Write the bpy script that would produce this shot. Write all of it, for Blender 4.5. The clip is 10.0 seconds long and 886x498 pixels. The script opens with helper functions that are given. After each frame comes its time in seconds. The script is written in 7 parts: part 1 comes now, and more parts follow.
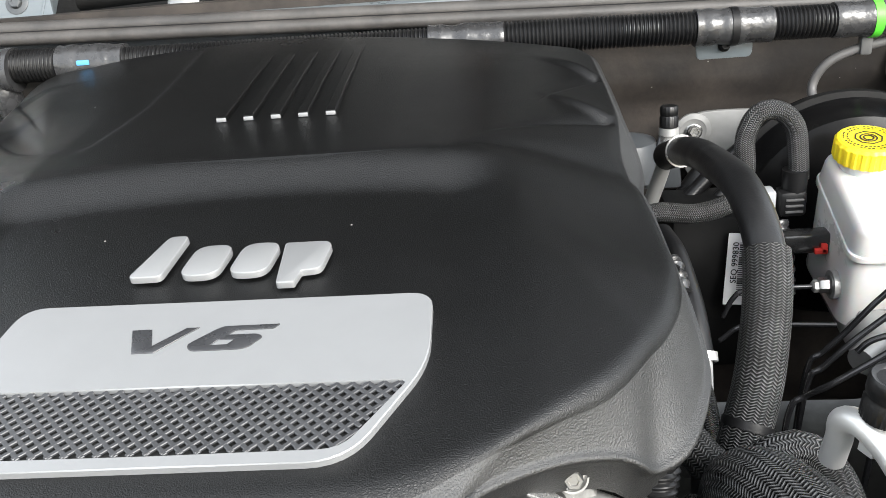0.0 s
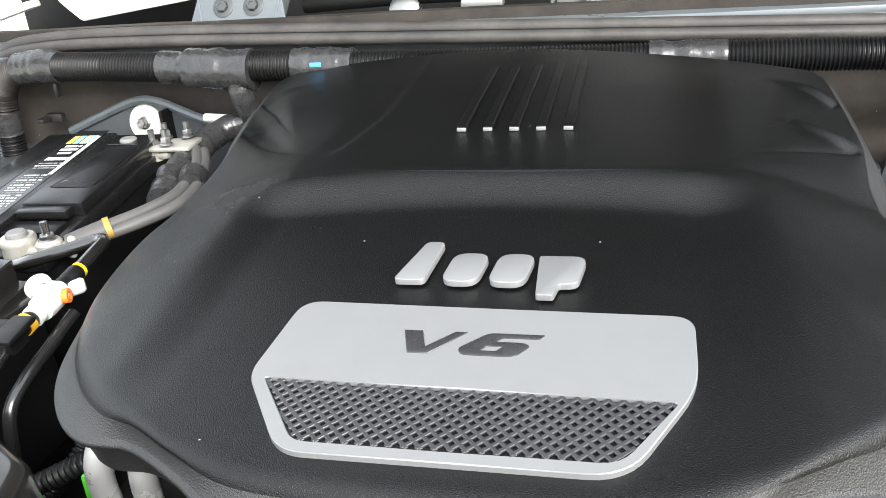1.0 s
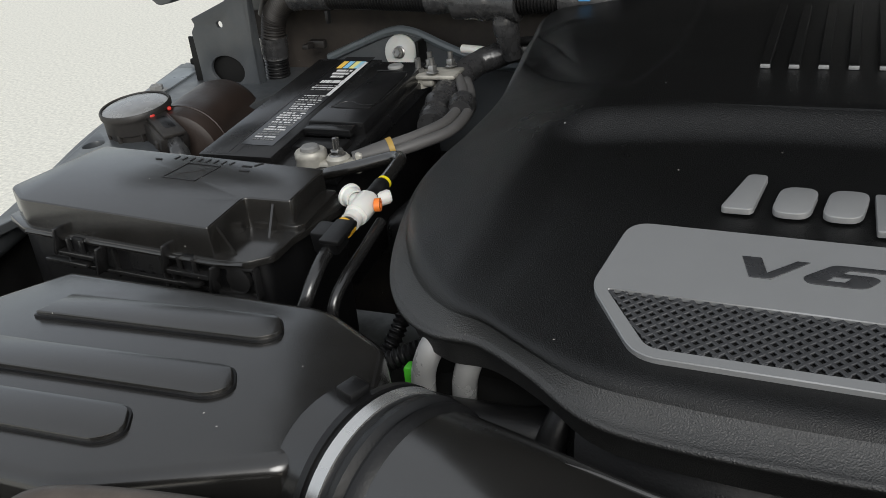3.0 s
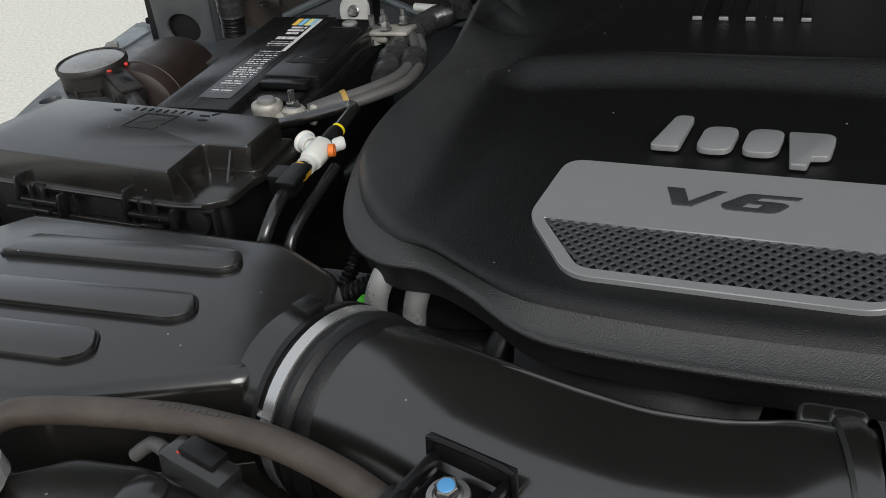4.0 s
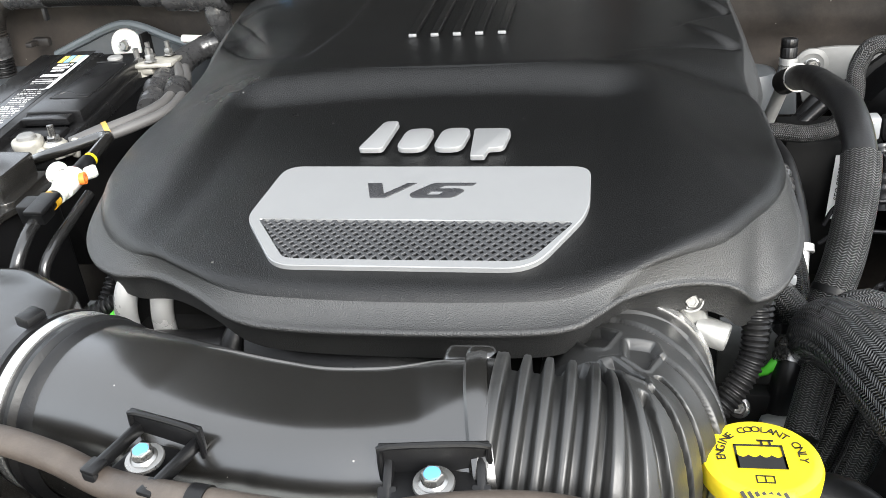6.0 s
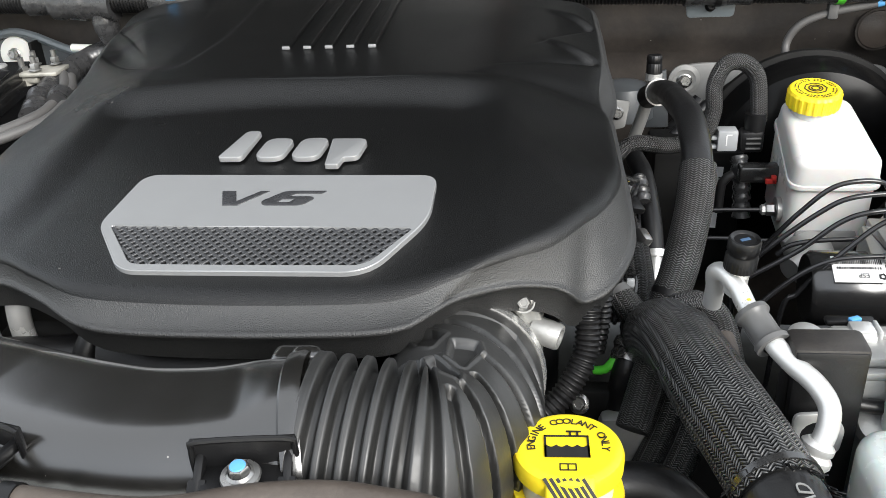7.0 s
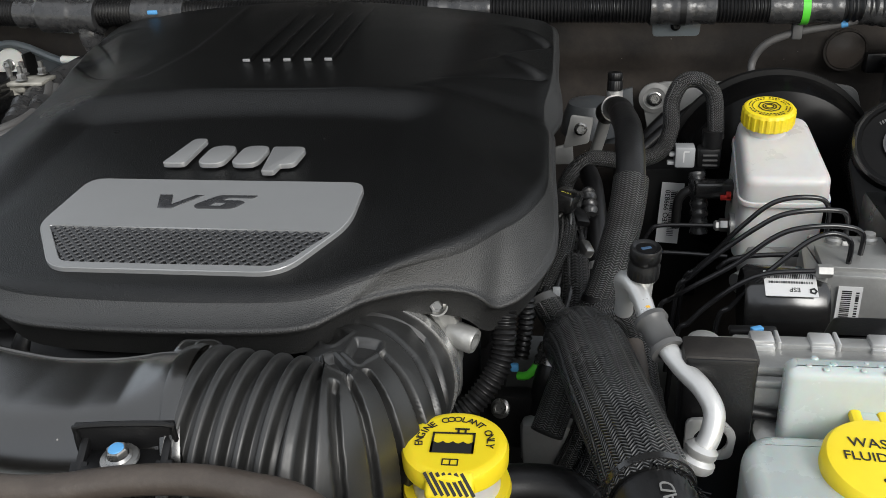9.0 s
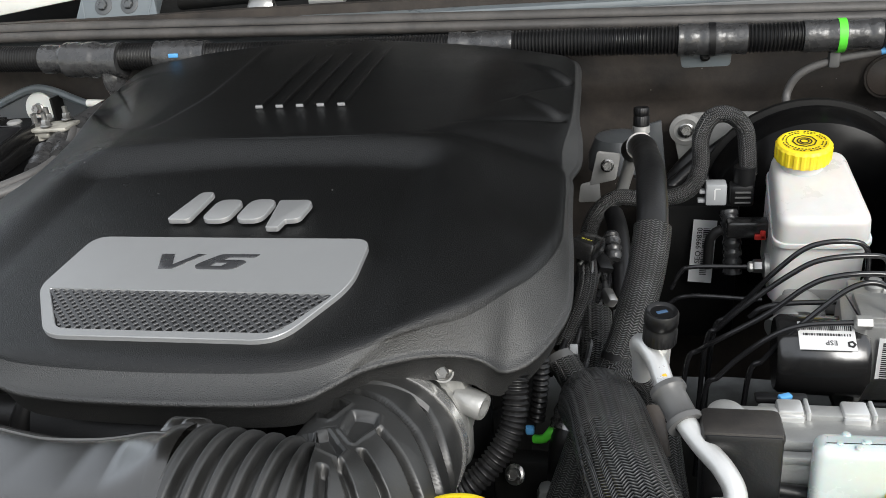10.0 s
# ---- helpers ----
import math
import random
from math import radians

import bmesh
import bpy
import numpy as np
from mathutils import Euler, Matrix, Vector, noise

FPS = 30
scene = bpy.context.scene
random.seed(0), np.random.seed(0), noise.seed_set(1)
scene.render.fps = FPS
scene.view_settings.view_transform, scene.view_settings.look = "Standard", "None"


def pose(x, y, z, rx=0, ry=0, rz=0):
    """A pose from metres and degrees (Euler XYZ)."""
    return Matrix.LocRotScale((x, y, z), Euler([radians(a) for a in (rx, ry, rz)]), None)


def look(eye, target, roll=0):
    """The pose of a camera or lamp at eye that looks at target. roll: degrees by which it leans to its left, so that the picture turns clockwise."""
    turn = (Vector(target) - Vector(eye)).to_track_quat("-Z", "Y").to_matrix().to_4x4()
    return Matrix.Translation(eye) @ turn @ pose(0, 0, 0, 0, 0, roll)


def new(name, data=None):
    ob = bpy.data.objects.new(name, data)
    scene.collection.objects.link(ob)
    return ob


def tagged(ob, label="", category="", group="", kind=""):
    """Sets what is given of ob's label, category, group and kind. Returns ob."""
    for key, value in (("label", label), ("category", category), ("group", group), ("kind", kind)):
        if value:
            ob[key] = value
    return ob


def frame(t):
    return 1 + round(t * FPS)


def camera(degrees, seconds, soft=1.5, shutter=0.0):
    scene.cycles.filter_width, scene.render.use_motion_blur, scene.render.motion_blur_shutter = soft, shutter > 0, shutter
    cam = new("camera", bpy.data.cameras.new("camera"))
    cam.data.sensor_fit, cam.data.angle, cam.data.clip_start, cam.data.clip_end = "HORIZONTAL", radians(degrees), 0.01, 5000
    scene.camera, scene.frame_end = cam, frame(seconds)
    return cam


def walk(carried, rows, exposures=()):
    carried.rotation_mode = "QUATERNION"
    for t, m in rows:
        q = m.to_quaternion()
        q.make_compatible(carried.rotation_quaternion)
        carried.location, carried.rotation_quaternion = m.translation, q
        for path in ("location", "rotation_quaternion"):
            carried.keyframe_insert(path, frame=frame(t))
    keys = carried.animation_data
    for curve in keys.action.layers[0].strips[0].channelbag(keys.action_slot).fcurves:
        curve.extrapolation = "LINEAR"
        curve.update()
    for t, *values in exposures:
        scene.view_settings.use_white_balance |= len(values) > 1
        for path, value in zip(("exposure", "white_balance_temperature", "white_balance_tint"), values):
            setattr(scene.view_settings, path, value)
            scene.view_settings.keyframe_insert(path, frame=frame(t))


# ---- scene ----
cam = camera(54.3, 10.0, soft=0.8)
PATH = [
    (0, (0.1874, -0.4013, 1.259), (0.0248, 1.4116, 0.4351), -5.21),
    (0.5, (0.1521, -0.4201, 1.2779), (-0.1426, 1.3784, 0.4642), -5.07),
    (1, (0.112, -0.4267, 1.2858), (-0.3659, 1.339, 0.4831), -5.21),
    (1.5, (0.0644, -0.4383, 1.2942), (-0.5478, 1.2844, 0.4925), -4.77),
    (2, (0.0351, -0.4483, 1.291), (-0.6729, 1.2344, 0.4792), -5.16),
    (2.5, (0.0104, -0.4673, 1.2942), (-0.7745, 1.1623, 0.4489), -5.88),
    (2.7, (0.0045, -0.4796, 1.2927), (-0.8125, 1.128, 0.435), -5.88),
    (4, (0.033, -0.541, 1.282), (-0.686, 1.068, 0.337), -5.0),
    (4.5, (0.068, -0.562, 1.29), (-0.598, 1.069, 0.344), -5.2),
    (5, (0.095, -0.579, 1.293), (-0.491, 1.085, 0.352), -5.7),
    (6.3, (0.178, -0.594, 1.293), (-0.169, 1.146, 0.37), -4.8),
    (6.5, (0.191, -0.596, 1.294), (-0.127, 1.151, 0.373), -4.3),
    (7, (0.236, -0.607, 1.296), (-0.02, 1.154, 0.383), -3.5),
    (7.5, (0.275, -0.609, 1.294), (0.039, 1.159, 0.388), -3.1),
    (8, (0.307, -0.61, 1.291), (0.073, 1.163, 0.394), -3.0),
    (8.5, (0.323, -0.622, 1.29), (0.053, 1.152, 0.407), -2.9),
    (9, (0.328, -0.62, 1.291), (0.006, 1.152, 0.421), -3.3),
    (9.5, (0.337, -0.61, 1.293), (-0.04, 1.157, 0.436), -4.0),
    (10, (0.354, -0.57, 1.306), (-0.075, 1.199, 0.479), -5.5),
]
EXPOSURES = [(t, stops + 1.15, 6450, 8) for t, stops in ((0.0, 0.86), (1.0, 0.86), (1.5, 0.90), (2.0, 0.28), (2.7, -0.65), (3.8, -1.1), (4.5, -0.2), (5.2, 0.5), (6.3, 0.95), (7.0, 0.36), (8.0, -0.53), (9.0, -0.55), (10.0, -0.08))]
walk(cam, [(t, look(eye, target, roll)) for t, eye, target, roll in PATH], EXPOSURES)

# ---- light ----
world = bpy.data.worlds.new("overcast_sky")
scene.world = world
world.use_nodes = True
wn = world.node_tree.nodes
sky = wn.new("ShaderNodeTexSky")
sky.sky_type = "NISHITA"
sky.sun_disc = False
sky.sun_elevation = radians(32)
sky.sun_rotation = radians(143)
sky.air_density, sky.dust_density, sky.ozone_density = 1.0, 2.2, 0.6
wn["Background"].inputs["Strength"].default_value = 0.135
cloud = wn.new("ShaderNodeMix")
cloud.data_type = "RGBA"
cloud.inputs[0].default_value = 0.7
cloud.inputs[7].default_value = (5.0, 5.0, 5.0, 1)
world.node_tree.links.new(sky.outputs[0], cloud.inputs[6])
world.node_tree.links.new(cloud.outputs[2], wn["Background"].inputs["Color"])
sun_data = bpy.data.lights.new("sun", "SUN")
sun_data.energy, sun_data.angle, sun_data.color = 1.4, radians(30), (1.0, 0.99, 0.975)
sun = new("sun", sun_data)
sun.matrix_world = look((1.8, -2.4, 1.9), (0, 0, 0))

# ---- mesh helpers ----
def smooth(a, b, x):
    t = min(1, max(0, (x - a) / (b - a)))
    return t * t * (3 - 2 * t)


def spline(points, step=0.006):
    """Points along a smooth curve through the given ones, about step apart."""
    p = [Vector(q) for q in points]
    if len(p) == 2:
        n = max(1, int((p[1] - p[0]).length / step))
        return [p[0].lerp(p[1], i / n) for i in range(n + 1)]
    p = [p[0] * 2 - p[1]] + p + [p[-1] * 2 - p[-2]]
    out = []
    for a, b, c, d in zip(p, p[1:], p[2:], p[3:]):
        n = max(2, int((c - b).length / step))
        for i in range(n):
            t = i / n
            out.append(0.5 * ((2 * b) + (c - a) * t + (2 * a - 5 * b + 4 * c - d) * t * t + (3 * b - a - 3 * c + d) * t ** 3))
    return out + [p[-2]]


def tube(points, radius, sides=16, step=0.006, caps=True, flat=1.0):
    """A tube along a smooth curve. radius: metres, or a function of the length run and of the share run."""
    path = spline(points, step)
    runs = [0.0]
    for a, b in zip(path, path[1:]):
        runs.append(runs[-1] + (b - a).length)
    bm = bmesh.new()
    uv = bm.loops.layers.uv.new("uv")
    side, rings = None, []
    for i, c in enumerate(path):
        way = (path[min(i + 1, len(path) - 1)] - path[max(i - 1, 0)]).normalized()
        if side is None:
            side = way.cross(Vector((0, 0, 1)))
            if side.length < 0.1:
                side = way.cross(Vector((0, 1, 0)))
        side = (side - way * side.dot(way)).normalized()
        up = side.cross(way)
        r = radius(runs[i], runs[i] / runs[-1]) if callable(radius) else radius
        rings.append([bm.verts.new(c + side * math.cos(a) * r + up * math.sin(a) * r * flat)
                      for a in (2 * math.pi * k / sides for k in range(sides))])
    for i in range(len(rings) - 1):
        for k in range(sides):
            n = (k + 1) % sides
            f = bm.faces.new((rings[i][k], rings[i][n], rings[i + 1][n], rings[i + 1][k]))
            for loop, (u, v) in zip(f.loops, ((k, i), (k + 1, i), (k + 1, i + 1), (k, i + 1))):
                loop[uv].uv = (u / sides, runs[v])
    if caps:
        bm.faces.new(rings[0][::-1])
        bm.faces.new(rings[-1])
    bmesh.ops.recalc_face_normals(bm, faces=bm.faces)
    return bm


def corrugated(points, radius, pitch=0.0048, depth=0.0026, sides=20, sharp=1.0):
    return tube(points, lambda s, f: radius - depth * (0.5 + 0.5 * math.cos(2 * math.pi * s / pitch)) ** sharp, sides, pitch / 6)


def box(size, centre=(0, 0, 0), bevel=0.003, segments=2, m=None):
    bm = bmesh.new()
    bmesh.ops.create_cube(bm, size=1, matrix=Matrix.Translation(centre) @ Matrix.Diagonal((*size, 1)))
    if bevel:
        bmesh.ops.bevel(bm, geom=list(bm.edges), offset=bevel, segments=segments, affect="EDGES", profile=0.5)
    if m:
        bm.transform(m)
    return bm


def rounded(corners, radius=0.01, n=5):
    """A polygon's corners rounded off. radius: one for all, or one each."""
    out, p = [], [Vector((*c, 0)) for c in corners]
    rs = radius if isinstance(radius, (list, tuple)) else [radius] * len(p)
    for i, b in enumerate(p):
        a, c, r = p[i - 1], p[(i + 1) % len(p)], rs[i]
        u, v = (a - b), (c - b)
        r = min(r, u.length * 0.49, v.length * 0.49)
        u, v = b + u.normalized() * r, b + v.normalized() * r
        for k in range(n + 1):
            t = k / n
            q = u * (1 - t) ** 2 + b * 2 * t * (1 - t) + v * t * t
            out.append((q.x, q.y))
    return out


def prism(outline, z0, z1, bevel=0.003, holes=(), m=None, segments=2, taper=1.0):
    """A plate of the given outline (and holes) from z0 to z1; taper: the top's share of the bottom's size."""
    bm = bmesh.new()
    cx, cy = sum(p[0] for p in outline) / len(outline), sum(p[1] for p in outline) / len(outline)
    loops = [outline, *holes]

    def ring(ps, z, s):
        return [bm.verts.new((cx + (x - cx) * s, cy + (y - cy) * s, z)) for x, y in ps]
    top_edges = []
    for level, s in ((z1, taper), (z0, 1.0)):
        verts = [ring(ps, level, s) for ps in loops]
        if holes:
            edges = [bm.edges.new((r[i - 1], r[i])) for r in verts for i in range(len(r))]
            bmesh.ops.triangle_fill(bm, use_beauty=True, use_dissolve=False, edges=edges)
        else:
            bm.faces.new(verts[0])
        if level == z1:
            first = verts
    for a, b in zip(first, verts):
        for i in range(len(a)):
            bm.faces.new((a[i - 1], a[i], b[i], b[i - 1]))
    bmesh.ops.recalc_face_normals(bm, faces=bm.faces)
    if bevel:
        top = {v for r in first for v in r}
        top_edges = [e for e in bm.edges if e.verts[0] in top and e.verts[1] in top and len(e.link_faces) == 2
                     and abs(e.link_faces[0].normal.z - e.link_faces[1].normal.z) > 0.3]
        bmesh.ops.bevel(bm, geom=top_edges, offset=bevel, segments=segments, affect="EDGES", profile=0.5)
    if m:
        bm.transform(m)
    return bm


def lathe(profile, sides=32, m=None, ripple=None):
    """A body turned about z. profile: (radius, height) from below to the top; ripple(angle, height): factor on the radius."""
    bm = bmesh.new()
    rings = []
    for r, z in profile:
        if r < 1e-5:
            rings.append([bm.verts.new((0, 0, z))] * sides)
        else:
            rings.append([bm.verts.new((math.cos(a) * r * (ripple(a, z) if ripple else 1), math.sin(a) * r * (ripple(a, z) if ripple else 1), z))
                          for a in (2 * math.pi * k / sides for k in range(sides))])
    for a, b in zip(rings, rings[1:]):
        for k in range(sides):
            n = (k + 1) % sides
            vs = list(dict.fromkeys((a[k], a[n], b[n], b[k])))
            if len(vs) > 2:
                bm.faces.new(vs)
    bmesh.ops.recalc_face_normals(bm, faces=bm.faces)
    if m:
        bm.transform(m)
    return bm


def merged(*bms):
    me = bpy.data.meshes.new("join")
    out = bmesh.new()
    for b in bms:
        b.to_mesh(me)
        out.from_mesh(me)
        b.free()
    bpy.data.meshes.remove(me)
    return out


def aim(a, b):
    """The pose that lays the z axis along a to b, with its origin at a."""
    return Matrix.Translation(a) @ (Vector(b) - Vector(a)).to_track_quat("Z", "Y").to_matrix().to_4x4()


def at(x, y, z, rx=0, ry=0, rz=0):
    return pose(x, y, z, rx, ry, rz)


def part(name, bm, material, parent=None, label="", smooth=40):
    me = bpy.data.meshes.new(name)
    bm.to_mesh(me)
    bm.free()
    me.materials.append(material)
    if smooth:
        me.shade_smooth()
        me.set_sharp_from_angle(angle=radians(smooth))
    ob = new(name, me)
    if parent:
        ob.parent = parent
        if parent.type == "EMPTY":
            ob.matrix_parent_inverse = Matrix.Translation(-parent.location)
    if label:
        ob["label"] = label
    return ob


def thing(name, base, label, category, group="", kind=""):
    ob = new(name)
    ob.location = base
    ob.empty_display_size = 0.02
    return tagged(ob, label, category, group, kind)


def single(name, bm, material, label, category, group="", kind="", smooth=40):
    return tagged(part(name, bm, material, None, "", smooth), label, category, group, kind)


def words(text, size, m, thick=0.0003, align="CENTER", spacing=1.0):
    """Letters of the built-in font as a mesh, laid by m."""
    cu = bpy.data.curves.new("letters", "FONT")
    cu.body, cu.size, cu.align_x, cu.align_y, cu.extrude, cu.space_character = text, size, align, "CENTER", thick, spacing
    cu.resolution_u = 3
    ob = new("letters", cu)
    me = bpy.data.meshes.new_from_object(ob)
    bpy.data.objects.remove(ob)
    bm = bmesh.new()
    bm.from_mesh(me)
    bpy.data.meshes.remove(me)
    bm.transform(m)
    return bm


def hexbolt(m, r=0.006, h=0.006, washer=0.010, thick=0.0015):
    """A flanged hexagon bolt head standing on m's origin."""
    flange = lathe([(0, 0), (washer, 0), (washer, thick * 0.6), (washer * 0.92, thick), (r * 1.1, thick * 1.6)], 20)
    head = lathe([(r * 1.12, thick), (r * 1.12, h * 0.85), (r * 0.95, h), (r * 0.6, h), (r * 0.55, h * 0.85), (0, h * 0.85)], 6)
    bm = merged(flange, head)
    bm.transform(m)
    return bm


def bars(n, w, h, m, seed=0, fill=0.55):
    """A bar code: n upright strokes over the width w, as thin slabs."""
    rnd = random.Random(seed)
    parts = []
    for i in range(n):
        bw = w / n * fill * rnd.uniform(0.4, 1.5)
        parts.append(box((bw, h, 0.0003), (-w / 2 + w * (i + 0.5) / n, 0, 0), 0))
    bm = merged(*parts)
    bm.transform(m)
    return bm


# ---- materials ----
def mat(name, colour, rough=0.5, metal=0.0, vary=0.15, scale=18.0, bump=0.0, grain=900.0, dust=0.0, dust_colour=(0.25, 0.22, 0.18), sss=0.0, coat=0.0, rough_vary=0.12, spec=0.5, trans=0.0, flecks=0.0):
    """A surface with large blotches, fine grain relief and, where dust is given, patchy dust."""
    ma = bpy.data.materials.new(name)
    ma.use_nodes = True
    nt = ma.node_tree
    N, L = nt.nodes.new, nt.links.new
    bsdf = nt.nodes["Principled BSDF"]
    co = N("ShaderNodeTexCoord")
    big = N("ShaderNodeTexNoise")
    big.inputs["Scale"].default_value, big.inputs["Detail"].default_value, big.inputs["Roughness"].default_value = scale, 6, 0.65
    L(co.outputs["Object"], big.inputs["Vector"])
    ramp = N("ShaderNodeMapRange")
    ramp.inputs[1].default_value, ramp.inputs[2].default_value = 0.3, 0.7
    ramp.inputs[3].default_value, ramp.inputs[4].default_value = 1 - vary, 1 + vary
    L(big.outputs["Fac"], ramp.inputs[0])
    mul = N("ShaderNodeMix")
    mul.data_type, mul.blend_type = "RGBA", "MULTIPLY"
    mul.inputs[0].default_value = 1
    mul.inputs[6].default_value = (*colour, 1)
    L(ramp.outputs[0], mul.inputs[7])
    out = mul.outputs[2]
    fine = N("ShaderNodeTexNoise")
    fine.inputs["Scale"].default_value, fine.inputs["Detail"].default_value = grain, 3
    L(co.outputs["Object"], fine.inputs["Vector"])
    if dust:
        sp = N("ShaderNodeTexNoise")
        sp.inputs["Scale"].default_value, sp.inputs["Detail"].default_value, sp.inputs["Roughness"].default_value = scale * 0.6, 9, 0.75
        L(co.outputs["Object"], sp.inputs["Vector"])
        lim = N("ShaderNodeMapRange")
        lim.inputs[1].default_value, lim.inputs[2].default_value, lim.inputs[4].default_value = 0.45, 0.72, dust
        L(sp.outputs["Fac"], lim.inputs[0])
        mix = N("ShaderNodeMix")
        mix.data_type = "RGBA"
        L(lim.outputs[0], mix.inputs[0])
        L(out, mix.inputs[6])
        mix.inputs[7].default_value = (*dust_colour, 1)
        out = mix.outputs[2]
    if flecks:
        # sparse grains of grit
        cells = N("ShaderNodeTexVoronoi")
        cells.inputs["Scale"].default_value = 55
        L(co.outputs["Object"], cells.inputs["Vector"])
        near = N("ShaderNodeMath")
        near.operation = "LESS_THAN"
        near.inputs[1].default_value = 0.045
        L(cells.outputs["Distance"], near.inputs[0])
        pick = N("ShaderNodeSeparateColor")
        L(cells.outputs["Color"], pick.inputs[0])
        few = N("ShaderNodeMath")
        few.operation = "GREATER_THAN"
        few.inputs[1].default_value = 0.80
        L(pick.outputs[0], few.inputs[0])
        both = N("ShaderNodeMath")
        both.operation = "MULTIPLY"
        L(near.outputs[0], both.inputs[0])
        L(few.outputs[0], both.inputs[1])
        amount = N("ShaderNodeMath")
        amount.operation = "MULTIPLY"
        amount.inputs[1].default_value = flecks
        L(both.outputs[0], amount.inputs[0])
        grit = N("ShaderNodeMix")
        grit.data_type = "RGBA"
        L(amount.outputs[0], grit.inputs[0])
        L(out, grit.inputs[6])
        grit.inputs[7].default_value = (0.45, 0.43, 0.40, 1)
        out = grit.outputs[2]
    L(out, bsdf.inputs["Base Color"])
    rr = N("ShaderNodeMapRange")
    rr.inputs[1].default_value, rr.inputs[2].default_value = 0.3, 0.7
    rr.inputs[3].default_value, rr.inputs[4].default_value = max(0.03, rough - rough_vary), min(1, rough + rough_vary)
    L(big.outputs["Fac"], rr.inputs[0])
    L(rr.outputs[0], bsdf.inputs["Roughness"])
    bsdf.inputs["Metallic"].default_value = metal
    bsdf.inputs["Specular IOR Level"].default_value = spec
    if coat:
        bsdf.inputs["Coat Weight"].default_value, bsdf.inputs["Coat Roughness"].default_value = coat, max(0.1, 0.9 * rough)
    if sss:
        bsdf.inputs["Subsurface Weight"].default_value = sss
        bsdf.inputs["Subsurface Scale"].default_value = 0.01
    if trans:
        bsdf.inputs["Transmission Weight"].default_value = trans
    if bump:
        bp = N("ShaderNodeBump")
        bp.inputs["Strength"].default_value, bp.inputs["Distance"].default_value = bump, 0.001
        L(fine.outputs["Fac"], bp.inputs["Height"])
        L(bp.outputs[0], bsdf.inputs["Normal"])
    return ma


def braid(name, columns, pitch, steep, dark, light, rough=0.45):
    """A woven sleeve: chevrons of strands that run along a tube by its uv (turn, metres)."""
    ma = mat(name, dark, rough)
    nt = ma.node_tree
    N, L = nt.nodes.new, nt.links.new
    bsdf = nt.nodes["Principled BSDF"]
    uv = N("ShaderNodeUVMap")
    sep = N("ShaderNodeSeparateXYZ")
    L(uv.outputs[0], sep.inputs[0])

    def mth(op, a, b=None):
        n = N("ShaderNodeMath")
        n.operation = op
        for i, v in enumerate((a, b)):
            if v is None:
                continue
            if isinstance(v, (int, float)):
                n.inputs[i].default_value = v
            else:
                L(v, n.inputs[i])
        return n.outputs[0]
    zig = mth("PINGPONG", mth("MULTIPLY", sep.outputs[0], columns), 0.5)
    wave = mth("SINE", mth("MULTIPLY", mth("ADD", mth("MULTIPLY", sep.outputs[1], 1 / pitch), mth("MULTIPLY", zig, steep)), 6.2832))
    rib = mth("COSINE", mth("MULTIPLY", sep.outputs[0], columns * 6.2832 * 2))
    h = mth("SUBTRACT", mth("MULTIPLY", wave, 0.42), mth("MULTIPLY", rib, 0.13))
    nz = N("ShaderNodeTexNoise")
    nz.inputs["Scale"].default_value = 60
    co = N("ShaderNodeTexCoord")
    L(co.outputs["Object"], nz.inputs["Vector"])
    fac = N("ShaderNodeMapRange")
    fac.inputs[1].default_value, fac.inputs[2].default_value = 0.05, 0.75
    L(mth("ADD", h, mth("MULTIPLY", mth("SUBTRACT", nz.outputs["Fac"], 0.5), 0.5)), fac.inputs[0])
    # Strands are black; their glints are put into the colour as pale crests.
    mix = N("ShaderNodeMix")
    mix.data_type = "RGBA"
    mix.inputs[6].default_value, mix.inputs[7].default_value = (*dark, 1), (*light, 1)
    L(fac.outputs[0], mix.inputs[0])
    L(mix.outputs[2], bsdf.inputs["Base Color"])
    bp = N("ShaderNodeBump")
    bp.inputs["Strength"].default_value, bp.inputs["Distance"].default_value = 0.8, 0.0015
    L(h, bp.inputs["Height"])
    L(bp.outputs[0], bsdf.inputs["Normal"])
    return ma


M_COVER = mat("grained_black_plastic", (0.0040, 0.0041, 0.0042), 0.31, vary=0.12, scale=7, bump=0.60, grain=1150, dust=0.003, spec=0.42, rough_vary=0.04, flecks=0.8)
# Coarser cover plastic; its base and dust are raised for light on the skirt.
M_SKIRT = mat("coarse_grained_lit_black_plastic", (0.0125, 0.0125, 0.0122), 0.50, vary=0.18, scale=12, bump=0.9, grain=900, dust=0.02, dust_colour=(0.16, 0.155, 0.145), spec=1.0, rough_vary=0.06)
M_BLACK = mat("black_plastic", (0.0065, 0.0065, 0.007), 0.36, bump=0.12, grain=600, dust=0.012, scale=14, spec=0.36)
M_SATIN = mat("satin_black_plastic", (0.0150, 0.0148, 0.0150), 0.22, bump=0.05, grain=250, dust=0.012, scale=9, spec=1.0, rough_vary=0.04, flecks=0.6)
M_BATTERY = mat("black_battery_case_plastic", (0.0085, 0.0085, 0.0090), 0.24, vary=0.15, bump=0.04, grain=260, dust=0.03, dust_colour=(0.18, 0.17, 0.15), scale=20, spec=0.55, rough_vary=0.06)
M_DUCT = mat("glossy_black_duct_plastic", (0.0095, 0.0090, 0.0082), 0.24, coat=0.9, vary=0.12, bump=0.03, grain=160, dust=0.010, scale=9, spec=1.0, rough_vary=0.04, flecks=0.5)
